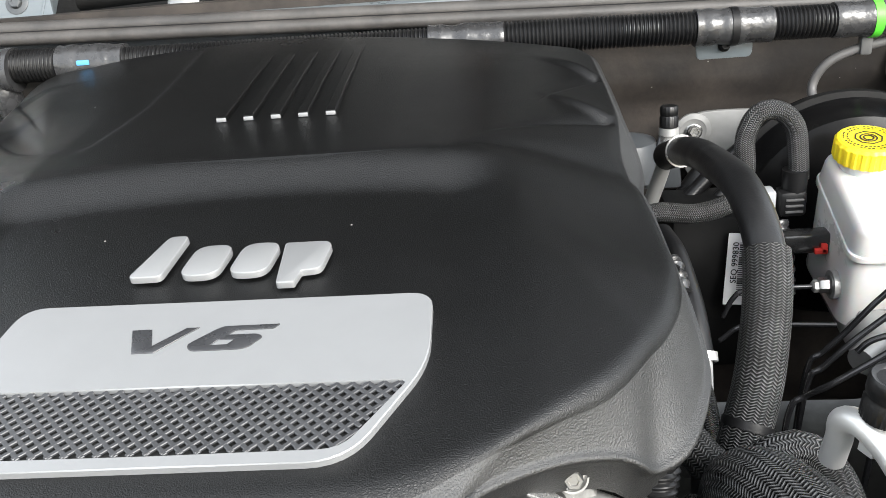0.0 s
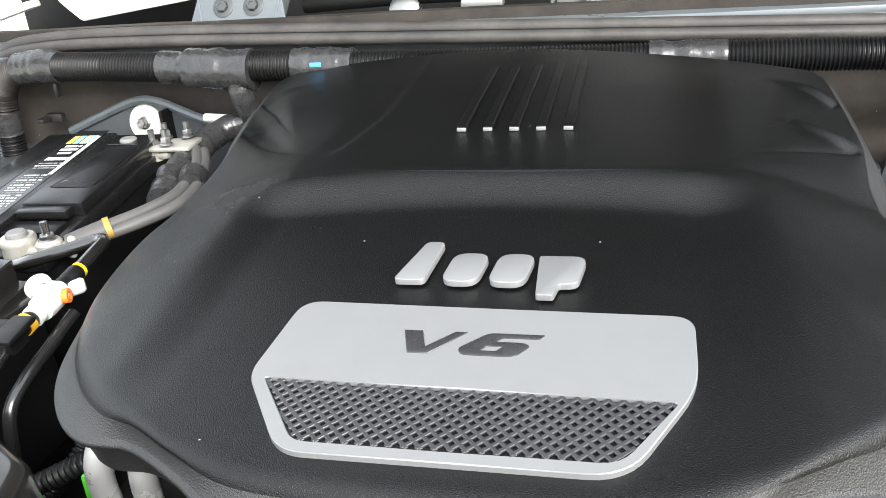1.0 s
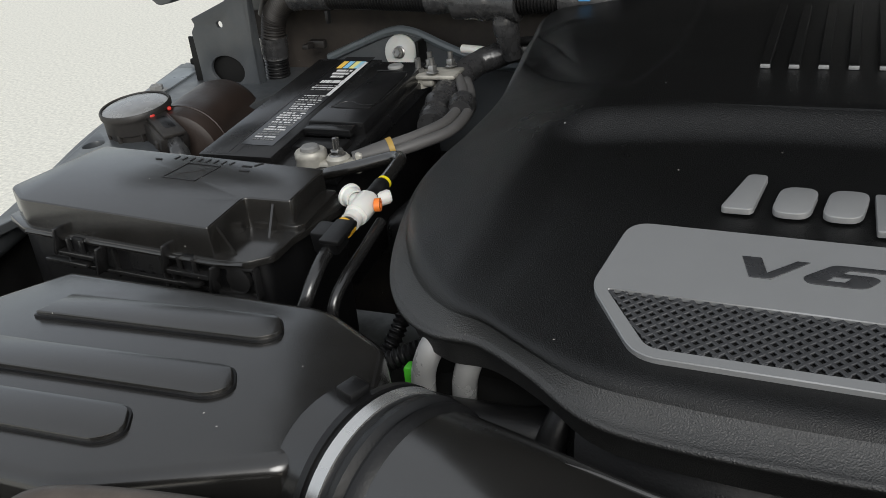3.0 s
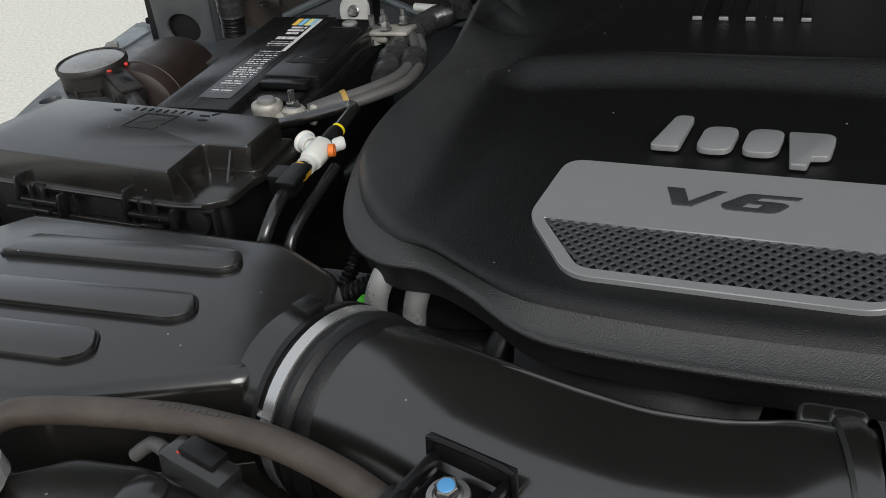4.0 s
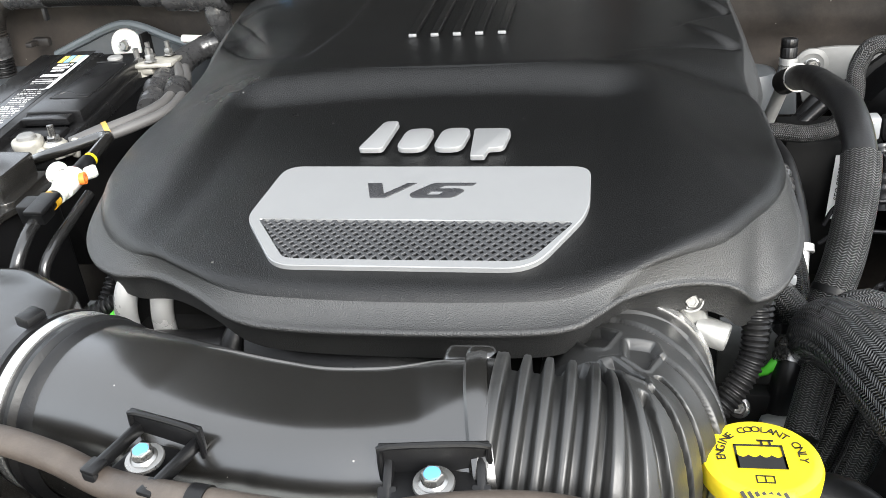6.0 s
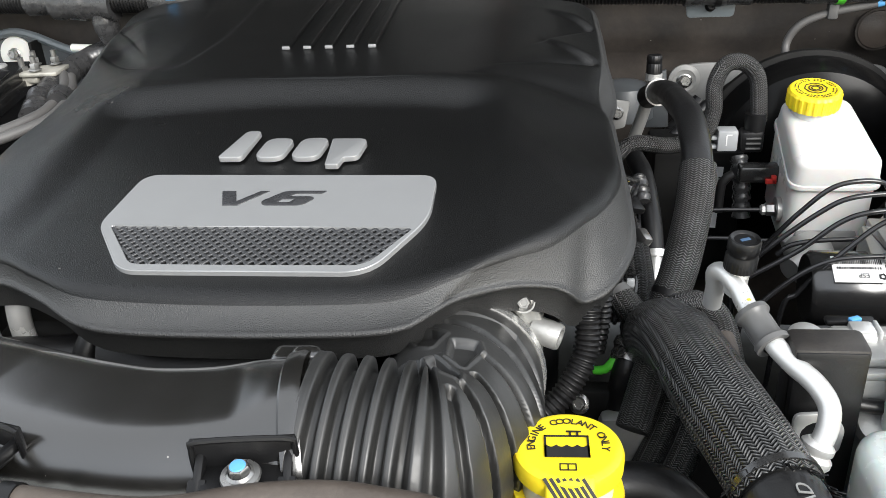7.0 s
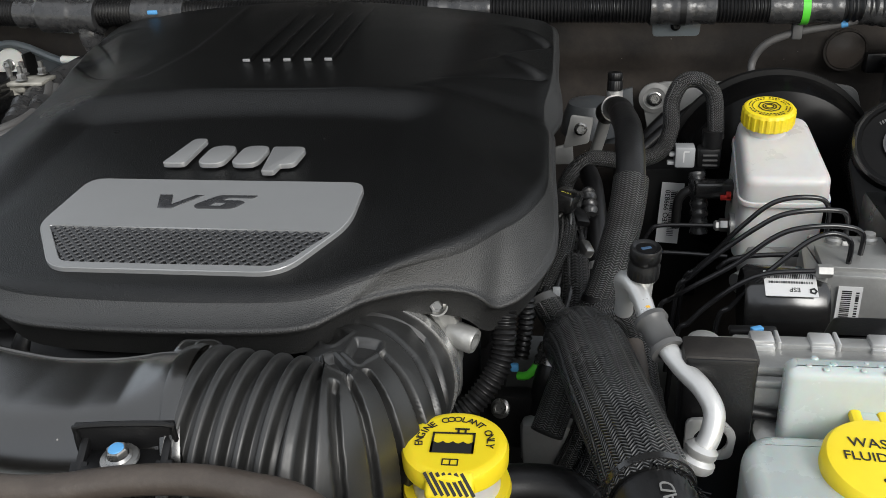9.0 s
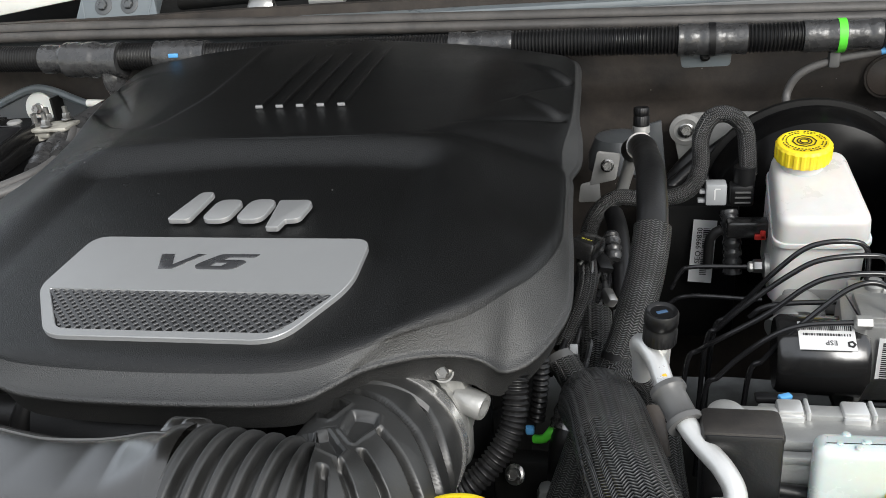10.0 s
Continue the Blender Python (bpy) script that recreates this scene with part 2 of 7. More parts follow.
M_LID = mat("dusty_satin_lid_plastic", (0.0150, 0.0142, 0.0132), 0.20, coat=0.0, vary=0.10, rough_vary=0.05, bump=0.03, grain=300, dust=0.035, dust_colour=(0.20, 0.19, 0.175), scale=22, spec=1.0, flecks=0.7)
M_GLOSS = mat("glossy_black_film", (0.012, 0.012, 0.013), 0.12, spec=0.6)
M_RUBBER = mat("black_rubber", (0.0075, 0.0075, 0.008), 0.40, bump=0.15, grain=500, dust=0.02, spec=0.4)
M_BELLOWS = mat("bellows_rubber", (0.017, 0.017, 0.0165), 0.48, vary=0.25, scale=25, bump=0.12, grain=400, dust=0.05, dust_colour=(0.12, 0.115, 0.11), spec=0.9)
M_ENAMEL = mat("black_enamel", (0.004, 0.004, 0.0042), 0.22, vary=0.2, dust=0.01, spec=0.12, rough_vary=0.04)
M_DUSTY = mat("dusty_black_plastic", (0.016, 0.014, 0.013), 0.5, bump=0.2, grain=500, dust=0.12, scale=16)
M_BROWN = mat("weathered_brown_rubber", (0.060, 0.048, 0.040), 0.5, bump=0.3, grain=350, dust=0.15, scale=30)
# Near-black for deep parts and for the pieces that fill holes and slots.
M_DARK = mat("near_black_metal", (0.005, 0.005, 0.005), 0.6, dust=0.015, spec=0.25)
M_FIREWALL = mat("sound_deadening_mat", (0.024, 0.0195, 0.0165), 0.75, vary=0.65, scale=9, bump=0.5, grain=90, dust=0.26, dust_colour=(0.16, 0.13, 0.105), flecks=0.6)
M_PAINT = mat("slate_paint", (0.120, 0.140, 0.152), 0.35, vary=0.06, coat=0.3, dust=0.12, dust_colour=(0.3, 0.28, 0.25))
# The slate paint again at about half the tone.
M_PAINTD = mat("slate_paint_darker", (0.058, 0.064, 0.070), 0.4, vary=0.08, coat=0.2, dust=0.10)
M_SILVER = mat("satin_silver_paint", (0.29, 0.295, 0.30), 0.38, metal=0.3, vary=0.02, scale=30, bump=0.06, grain=1500, rough_vary=0.02)
M_LOGO = mat("silver_badge_plastic", (0.38, 0.385, 0.39), 0.32, metal=0.5, vary=0.02, rough_vary=0.02)
M_ALU = mat("cast_aluminium", (0.38, 0.38, 0.37), 0.42, metal=0.55, vary=0.12, bump=0.25, grain=300, dust=0.06)
M_ALUTUBE = mat("brushed_aluminium_tube", (0.62, 0.62, 0.61), 0.34, metal=0.6, vary=0.08, bump=0.08, grain=400)
M_POLISHED = mat("polished_pipe_metal", (0.88, 0.88, 0.87), 0.28, metal=0.3, vary=0.05, rough_vary=0.04)
M_STEEL = mat("zinc_plated_steel", (0.36, 0.355, 0.345), 0.32, metal=0.9, vary=0.15)
M_BAND = mat("stainless_band", (0.62, 0.62, 0.61), 0.26, metal=0.8, vary=0.05, rough_vary=0.03)
M_INK = mat("glossy_grey_lettering", (0.040, 0.041, 0.044), 0.3, spec=0.9, vary=0.05)
M_LEAD = mat("dull_lead_clamp", (0.43, 0.415, 0.37), 0.5, metal=0.35, vary=0.25, bump=0.3, grain=200, scale=40)
M_WHITE = mat("white_plastic", (0.70, 0.70, 0.66), 0.4, vary=0.05, sss=0.1)
M_RES = mat("milky_reservoir_plastic", (0.60, 0.59, 0.575), 0.33, vary=0.06, sss=0.25, bump=0.05, grain=150)
M_MILKY = mat("translucent_pale_plastic", (0.50, 0.55, 0.54), 0.25, vary=0.08, sss=0.4, bump=0.05, grain=120)
M_BLUEFLUID = mat("blue_fluid_plastic", (0.30, 0.52, 0.60), 0.3, vary=0.08, sss=0.3)
M_YELLOW = mat("yellow_cap_plastic", (0.85, 0.66, 0.02), 0.4, vary=0.05, bump=0.05, sss=0.1)
M_PRINT = mat("black_print", (0.012, 0.012, 0.012), 0.6)
M_GREEN = mat("bright_green_plastic", (0.10, 0.62, 0.04), 0.45)
M_BLUE = mat("blue_paint_and_sheen", (0.10, 0.34, 0.66), 0.5, vary=0.1)
M_RED = mat("red_plastic", (0.65, 0.04, 0.03), 0.45)
M_ORANGE = mat("amber_tape", (0.75, 0.42, 0.03), 0.5)
M_TAPE = mat("wrinkled_black_tape", (0.034, 0.034, 0.035), 0.28, vary=0.3, scale=50, bump=1.0, grain=110, spec=0.7)
M_CABLE = mat("grey_cable_jacket", (0.095, 0.092, 0.090), 0.5, vary=0.15, bump=0.1)
M_PAPER = mat("white_paper_label", (0.66, 0.66, 0.66), 0.45, vary=0.06)
M_GREYP = mat("grey_connector_plastic", (0.33, 0.34, 0.35), 0.45, vary=0.06)
M_GREYC = mat("dark_grey_clip_plastic", (0.085, 0.085, 0.085), 0.42, dust=0.05)
M_SEAL = mat("weathered_seal_rubber", (0.050, 0.047, 0.045), 0.5, vary=0.2, bump=0.2, dust=0.3, dust_colour=(0.2, 0.18, 0.16))
M_PLATE = mat("grey_primed_steel", (0.24, 0.24, 0.235), 0.5, vary=0.15, metal=0.2, bump=0.1, dust=0.1)
M_DISC = mat("scuffed_grey_disc", (0.30, 0.30, 0.295), 0.24, metal=0.4, vary=0.2, scale=30, dust=0.2, dust_colour=(0.3, 0.28, 0.26))
M_CAN = mat("rusty_brown_canister", (0.022, 0.0145, 0.0115), 0.42, vary=0.35, scale=14, bump=0.2, grain=300, dust=0.10, dust_colour=(0.10, 0.07, 0.055))
M_GROUND = mat("pale_exposed_concrete", (0.74, 0.72, 0.64), 0.85, vary=0.22, scale=45, bump=0.6, grain=90, dust=0.15, dust_colour=(0.6, 0.58, 0.55))
M_LINER = mat("black_hood_liner", (0.010, 0.010, 0.010), 0.85, vary=0.2, scale=12, bump=0.4, grain=150)
M_GRILLE = mat("grey_mesh_plastic", (0.046, 0.047, 0.050), 0.38, vary=0.05, spec=0.7)
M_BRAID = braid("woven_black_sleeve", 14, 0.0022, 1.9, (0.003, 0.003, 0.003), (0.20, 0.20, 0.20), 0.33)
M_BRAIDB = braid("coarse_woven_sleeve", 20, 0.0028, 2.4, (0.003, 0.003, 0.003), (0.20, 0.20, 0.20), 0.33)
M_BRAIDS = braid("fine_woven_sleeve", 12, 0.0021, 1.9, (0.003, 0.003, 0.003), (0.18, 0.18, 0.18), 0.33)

# ---- structure: ground, body of the car ----
def sheet(size, n, z):
    bm = bmesh.new()
    bmesh.ops.create_grid(bm, x_segments=n, y_segments=n, size=size)
    bm.transform(Matrix.Translation((0, 0, z)))
    return bm


single("ground", sheet(400, 4, 0), M_GROUND, "very pale sunlit concrete ground in daylight", "ground", kind="structure")


def firewall():
    """The bulkhead behind the engine: a mat with soft swells and pressed ribs."""
    bm = bmesh.new()
    nx, nz = 90, 40
    grid = []
    for j in range(nz + 1):
        z = 0.45 + 0.66 * j / nz
        row = []
        for i in range(nx + 1):
            x = -0.95 + 1.95 * i / nx
            y = 0.742 + 0.012 * noise.noise((x * 4, 0, z * 5)) + 0.004 * noise.noise((x * 14, 3, z * 16))
            y -= 0.014 * math.exp(-((z - 0.968) / 0.022) ** 2) * smooth(0.15, 0.30, x)
            row.append(bm.verts.new((x, y, z)))
        grid.append(row)
    for a, b in zip(grid, grid[1:]):
        for i in range(nx):
            bm.faces.new((a[i], a[i + 1], b[i + 1], b[i]))
    geo = bmesh.ops.extrude_face_region(bm, geom=list(bm.faces))
    bmesh.ops.translate(bm, vec=(0, 0.02, 0), verts=[v for v in geo["geom"] if isinstance(v, bmesh.types.BMVert)])
    bmesh.ops.recalc_face_normals(bm, faces=bm.faces)
    return bm


single("wall_firewall", firewall(), M_FIREWALL, "dark brown sound-deadening mat on the engine bulkhead", "firewall", kind="structure")
single("wall_bay_floor", box((1.9, 1.35, 0.03), (0, 0.1, 0.42), 0.005), M_DARK, "near-black underside closing the engine bay", "bay floor", kind="structure")
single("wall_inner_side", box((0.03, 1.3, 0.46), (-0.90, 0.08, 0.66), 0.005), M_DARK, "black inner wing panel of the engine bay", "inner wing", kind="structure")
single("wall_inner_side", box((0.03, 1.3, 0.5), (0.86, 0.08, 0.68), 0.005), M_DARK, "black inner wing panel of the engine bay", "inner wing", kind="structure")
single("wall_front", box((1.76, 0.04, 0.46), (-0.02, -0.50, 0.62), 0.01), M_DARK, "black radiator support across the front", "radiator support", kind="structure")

# cowl: a sloping scuttle panel behind the seal
cowl = thing("cowl_panel", (0, 0.74, 1.08), "slate blue painted cowl panel behind the rubber seal", "cowl", kind="structure")
part("ledge", box((1.95, 0.10, 0.012), (0.0, 0.765, 1.090), 0.004), M_PAINT, cowl)
part("rear_wall", box((1.95, 0.02, 0.22), (0.0, 0.93, 1.17), 0.005), M_LINER, cowl)
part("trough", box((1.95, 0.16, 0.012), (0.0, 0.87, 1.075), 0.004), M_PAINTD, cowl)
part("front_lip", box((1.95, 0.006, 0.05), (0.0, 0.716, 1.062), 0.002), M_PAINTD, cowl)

seal = thing("hood_seal", (0, 0.70, 1.08), "weathered double-lipped rubber hood seal along the cowl", "rubber seal", kind="structure")
SEAL_LINE = [(-0.90, 0.715, 1.03), (-0.862, 0.70, 1.076), (-0.78, 0.695, 1.092), (-0.6, 0.695, 1.094), (-0.15, 0.695, 1.082), (0.33, 0.695, 1.068), (0.95, 0.695, 1.05)]
part("lower_lip", tube(SEAL_LINE, 0.0085, 10, 0.02), M_SEAL, seal)
part("upper_lip", tube([(x, y + 0.017, z + 0.010) for x, y, z in SEAL_LINE], 0.0095, 10, 0.02), M_SEAL, seal)
part("web", tube([(x, y + 0.009, z + 0.001) for x, y, z in SEAL_LINE], 0.008, 8, 0.02), M_RUBBER, seal)


def cowl_bracket(x0):
    b = thing("hinge_bracket", (x0, 0.75, 1.095), "slate painted hinge bracket with two bolts on the cowl", "bracket", "cowl brackets")
    tilt = at(x0, 0.748, 1.097, 62)
    part("plate", prism(rounded([(-0.078, 0), (0.078, 0), (0.055, 0.10), (-0.055, 0.10)], 0.006), -0.004, 0, 0.001, m=tilt), M_PAINT, b)
    for dx in (-0.024, 0.024):
        part("bolt", hexbolt(tilt @ at(dx, 0.034, 0), 0.008, 0.008, 0.016), M_PAINTD, b)
    for s in (-1, 1):
        part("flange", box((0.004, 0.03, 0.10), (0, 0, 0), 0.001, m=tilt @ at(s * 0.066, 0.05, -0.014, 0, 90, s * -12) @ at(0, 0, 0, 0, 90, 90)), M_PAINT, b)
    return b


cowl_bracket(-0.485)


def cowl_post(x):
    b = thing("cowl_stop", (x, 0.76, 1.09), "small slate painted steel bump stop on the cowl", "bump stop", "cowl stops")
    part("foot", box((0.052, 0.03, 0.012), (x, 0.765, 1.098), 0.003), M_PAINT, b)
    part("post", box((0.040, 0.014, 0.07), (x, 0.785, 1.13), 0.004), M_PLATE, b)
    for s in (-1, 1):
        part("cheek", box((0.004, 0.026, 0.06), (x + s * 0.023, 0.772, 1.122), 0.001), M_PAINT, b)


cowl_post(-0.005)
cowl_post(0.262)
wiper_box = thing("wiper_module", (0.09, 0.80, 1.08), "grey plastic module box in the cowl trough", "module")
part("body", box((0.115, 0.07, 0.055), (0.075, 0.83, 1.11), 0.006), M_GREYP, wiper_box)
part("lid", box((0.085, 0.004, 0.03), (0.08, 0.793, 1.12), 0.002), M_PAPER, wiper_box)
part("foot_flange", box((0.125, 0.02, 0.008), (0.07, 0.795, 1.086), 0.002), M_WHITE, wiper_box)
wires = thing("wire_bundle", (0.16, 0.80, 1.09), "orange, blue and black wires looped in the cowl", "wires")
part("orange_wire", tube([(0.135, 0.80, 1.115), (0.145, 0.785, 1.10), (0.16, 0.785, 1.105), (0.165, 0.81, 1.13)], 0.004, 8), mat("orange_wire_jacket", (0.7, 0.2, 0.03), 0.45), wires)
part("blue_wire", tube([(0.13, 0.80, 1.12), (0.14, 0.783, 1.092), (0.17, 0.783, 1.095), (0.172, 0.81, 1.12)], 0.003, 8), mat("blue_wire_jacket", (0.05, 0.12, 0.5), 0.45), wires)
part("black_wire", tube([(0.17, 0.80, 1.10), (0.2, 0.79, 1.105), (0.24, 0.80, 1.10)], 0.008, 8), M_RUBBER, wires)
part("white_plug", box((0.014, 0.014, 0.014), (0.178, 0.79, 1.097), 0.004), M_WHITE, wires)
linkage = thing("wiper_linkage", (-0.22, 0.84, 1.08), "black wiper linkage with a pale pivot in the cowl trough", "linkage")
part("rod", tube([(-0.42, 0.86, 1.11), (-0.25, 0.84, 1.118), (-0.05, 0.86, 1.115)], 0.012, 10, 0.02), M_DARK, linkage)
part("pivot", lathe([(0, 0), (0.022, 0), (0.022, 0.02), (0.012, 0.026), (0, 0.026)], 20, at(-0.24, 0.80, 1.10, 60)), M_STEEL, linkage)
part("arm", box((0.06, 0.02, 0.012), (-0.13, 0.80, 1.11), 0.003), M_ALU, linkage)
tray = thing("cowl_tray", (-0.74, 0.80, 1.11), "white painted angular tray edge on the cowl", "tray")
TR = Matrix.Translation((0, 0.80, 0)) @ at(0, 0, 0, 90)
part("edge", prism(rounded([(-0.86, 1.20), (-0.80, 1.135), (-0.775, 1.112), (-0.58, 1.135), (-0.56, 1.20)], 0.006), -0.05, 0, 0.003, m=TR), M_WHITE, tray)
part("end_strip", box((0.16, 0.03, 0.012), (0, 0, 0), 0.003, m=at(-0.93, 0.80, 1.125, 0, -14)), M_WHITE, tray)

# wings, hood and front
wing = thing("front_wing", (-1.0, 0.2, 0.93), "slate grey painted wing flange with press holes", "wing", kind="structure")
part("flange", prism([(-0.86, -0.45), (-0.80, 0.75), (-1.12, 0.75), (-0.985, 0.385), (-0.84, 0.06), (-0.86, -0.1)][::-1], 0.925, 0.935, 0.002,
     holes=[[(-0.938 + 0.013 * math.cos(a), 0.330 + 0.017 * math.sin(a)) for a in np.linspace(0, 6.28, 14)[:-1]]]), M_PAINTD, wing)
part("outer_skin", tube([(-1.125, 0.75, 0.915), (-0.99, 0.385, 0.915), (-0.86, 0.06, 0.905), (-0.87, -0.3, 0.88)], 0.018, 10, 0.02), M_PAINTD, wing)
part("bolt", hexbolt(at(-1.030, 0.568, 0.938), 0.010, 0.010, 0.018), M_PLATE, wing)
part("hole_shade", prism([(-0.938 + 0.013 * math.cos(a), 0.330 + 0.017 * math.sin(a)) for a in np.linspace(0, 2 * math.pi, 17)[:-1]], 0.918, 0.922, 0), M_DARK, wing)
part("raised_strip", prism(rounded([(-1.046, 0.545), (-1.005, 0.540), (-1.050, 0.705), (-1.098, 0.700)], 0.004), 0.934, 0.938, 0.0012), M_PAINT, wing)
part("clip", box((0.04, 0.03, 0.012), (-1.065, 0.735, 0.944), 0.004), M_DARK, wing)
wing = thing("front_wing", (0.95, 0.2, 0.93), "slate grey painted wing flange", "wing", kind="structure")
part("flange", box((0.25, 1.2, 0.012), (0.99, 0.15, 0.93), 0.004), M_PAINTD, wing)

pillar = thing("hinge_pillar_plate", (-0.93, 0.63, 0.86), "slate grey upright pillar plate with round and oval holes", "pillar", kind="structure")
hole_a = [(-0.926 + 0.006 * math.cos(a), 1.032 + 0.006 * math.sin(a)) for a in np.linspace(0, 2 * math.pi, 13)[:-1]]
hole_b = [(-0.927 + 0.033 * math.cos(a) + 0.004 * math.sin(a), 0.957 + 0.024 * math.sin(a) - 0.004 * math.cos(a)) for a in np.linspace(0, 2 * math.pi, 25)[:-1]]
upright = Matrix.Translation((0, 0.63, 0)) @ at(0, 0, 0, 90)
part("plate", prism(rounded([(-0.99, 0.80), (-0.868, 0.80), (-0.868, 1.0), (-0.862, 1.083), (-0.885, 1.078), (-0.982, 1.041), (-0.977, 1.031), (-0.986, 1.020), (-0.983, 0.95)], 0.003), -0.006, 0, 0.001, [hole_a, hole_b], upright), M_PAINTD, pillar)
# Added black sheet that makes the oval hole dark inside.
part("hole_blackout", box((0.12, 0.004, 0.14), (-0.945, 0.642, 0.94), 0.001), M_DARK, pillar)
part("side_return", box((0.005, 0.022, 0.27), (-0.8705, 0.641, 0.94), 0.002), M_PAINTD, pillar)
part("top_flange", box((0.06, 0.10, 0.008), (-0.865, 0.69, 1.078), 0.002), M_PAINT, pillar)

hood = thing("hood", (0, 0.80, 1.12), "slate painted hood, propped open, with a dark lined underside", "hood", kind="structure")
H_TILT = at(0, 0.90, 1.20, 112)
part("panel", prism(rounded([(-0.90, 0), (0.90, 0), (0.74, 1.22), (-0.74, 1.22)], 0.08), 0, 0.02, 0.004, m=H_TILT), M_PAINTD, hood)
part("liner", prism(rounded([(-0.84, 0.03), (0.84, 0.03), (0.69, 1.18), (-0.69, 1.18)], 0.1), 0.022, 0.04, 0.006, m=H_TILT), M_LINER, hood)
corner = Matrix.Translation((0, 0.5, 0)) @ at(0, 0, 0, 90)
part("corner_skirt", prism(rounded([(-1.12, 1.26), (-1.08, 1.21), (-0.925, 1.088), (-0.90, 1.092), (-0.80, 1.16), (-0.74, 1.20), (-0.74, 1.26)], [0.01, 0.01, 0.004, 0.004, 0.03, 0.02, 0.01]), -0.03, 0, 0.006, m=corner), M_PAINTD, hood)
part("corner_arch", tube([(-1.0, 0.76, 1.06), (-0.985, 0.76, 1.10), (-0.955, 0.76, 1.135), (-0.90, 0.77, 1.175), (-0.8, 0.78, 1.2)], 0.016, 10, 0.01), M_DARK, hood)
# ---- engine cover ----
# outline: lip x, y, height, the crease where the skirt meets the top, and its rise over the lip
EDGE = [(-0.0772, -0.1010, 0.9660, -0.081, -0.082, 0.0219), (0.0029, -0.1060, 0.9680, 0.000, -0.084, 0.0196), (0.0954, -0.1043, 0.9700, 0.097, -0.080, 0.0181), (0.1285, -0.0985, 0.9720, 0.136, -0.070, 0.0174),
        (0.1434, -0.0865, 0.9740, 0.161, -0.057, 0.0181), (0.1655, -0.0630, 0.9760, 0.187, -0.047, 0.0208), (0.2030, -0.0425, 0.9750, 0.212, -0.030, 0.0248), (0.2350, -0.0280, 0.9660, 0.235, -0.012, 0.0355),
        (0.2490, -0.0250, 0.9570, 0.250, 0.007, 0.0460), (0.2585, -0.0155, 0.9460, 0.261, 0.023, 0.0580), (0.2801, 0.0022, 0.9493, 0.272, 0.043, 0.0540), (0.3007, 0.0555, 0.9576, 0.284, 0.072, 0.0480),
        (0.3010, 0.1113, 0.9739, 0.292, 0.112, 0.0320), (0.2963, 0.1709, 0.9880, 0.292, 0.165, 0.0180), (0.2930, 0.2400, 0.9980, 0.288, 0.238, 0.0120), (0.2910, 0.2580, 1.0000, 0.282, 0.262, 0.0120),
        (0.2980, 0.3000, 1.0000, 0.276, 0.296, 0.0240), (0.2970, 0.3400, 1.0120, 0.281, 0.336, 0.0180), (0.2920, 0.3750, 1.0260, 0.286, 0.372, 0.0080), (0.2910, 0.4200, 1.0320, 0.285, 0.420, 0.0070),
        (0.2890, 0.4800, 1.0380, 0.283, 0.478, 0.0070), (0.2810, 0.5550, 1.0470, 0.275, 0.548, 0.0070), (0.2400, 0.5720, 1.0530, 0.238, 0.566, 0.0070), (0.1300, 0.6000, 1.0630, 0.129, 0.594, 0.0070),
        (-0.0300, 0.6200, 1.0720, -0.030, 0.614, 0.0070), (-0.2000, 0.6200, 1.0680, -0.200, 0.614, 0.0070), (-0.3520, 0.6180, 1.0520, -0.346, 0.610, 0.0070), (-0.3430, 0.4800, 1.0460, -0.336, 0.478, 0.0070),
        (-0.3310, 0.3950, 1.0360, -0.324, 0.395, 0.0080), (-0.3400, 0.3450, 1.0050, -0.333, 0.337, 0.0145), (-0.3600, 0.2930, 0.9850, -0.350, 0.283, 0.0138), (-0.3700, 0.2450, 0.9760, -0.359, 0.235, 0.0145),
        (-0.3670, 0.1900, 0.9680, -0.356, 0.179, 0.0165), (-0.3400, 0.1040, 0.9685, -0.330, 0.106, 0.0215), (-0.3077, 0.0300, 0.9720, -0.298, 0.046, 0.0225), (-0.2781, -0.0117, 0.9690, -0.266, 0.003, 0.0235),
        (-0.2416, -0.0380, 0.9715, -0.230, -0.028, 0.0210), (-0.2046, -0.0430, 0.9730, -0.199, -0.045, 0.0199), (-0.1610, -0.0668, 0.9730, -0.167, -0.062, 0.0177), (-0.1189, -0.0926, 0.9680, -0.127, -0.077, 0.0205)]


def cover_outline(step=0.005):
    n, out = len(EDGE), []
    for i in range(n):
        a, b, c, d = (np.array(EDGE[(i + k) % n]) for k in (-1, 0, 1, 2))
        steps = max(2, int(np.hypot(*(c - b)[:2]) / step))
        for s in range(steps):
            t = s / steps
            p = 0.5 * ((2 * b) + (c - a) * t + (2 * a - 5 * b + 4 * c - d) * t * t + (3 * b - a - 3 * c + d) * t ** 3)
            out.append((Vector(p[:3]), Vector(p[3:5]), p[5]))
    return out


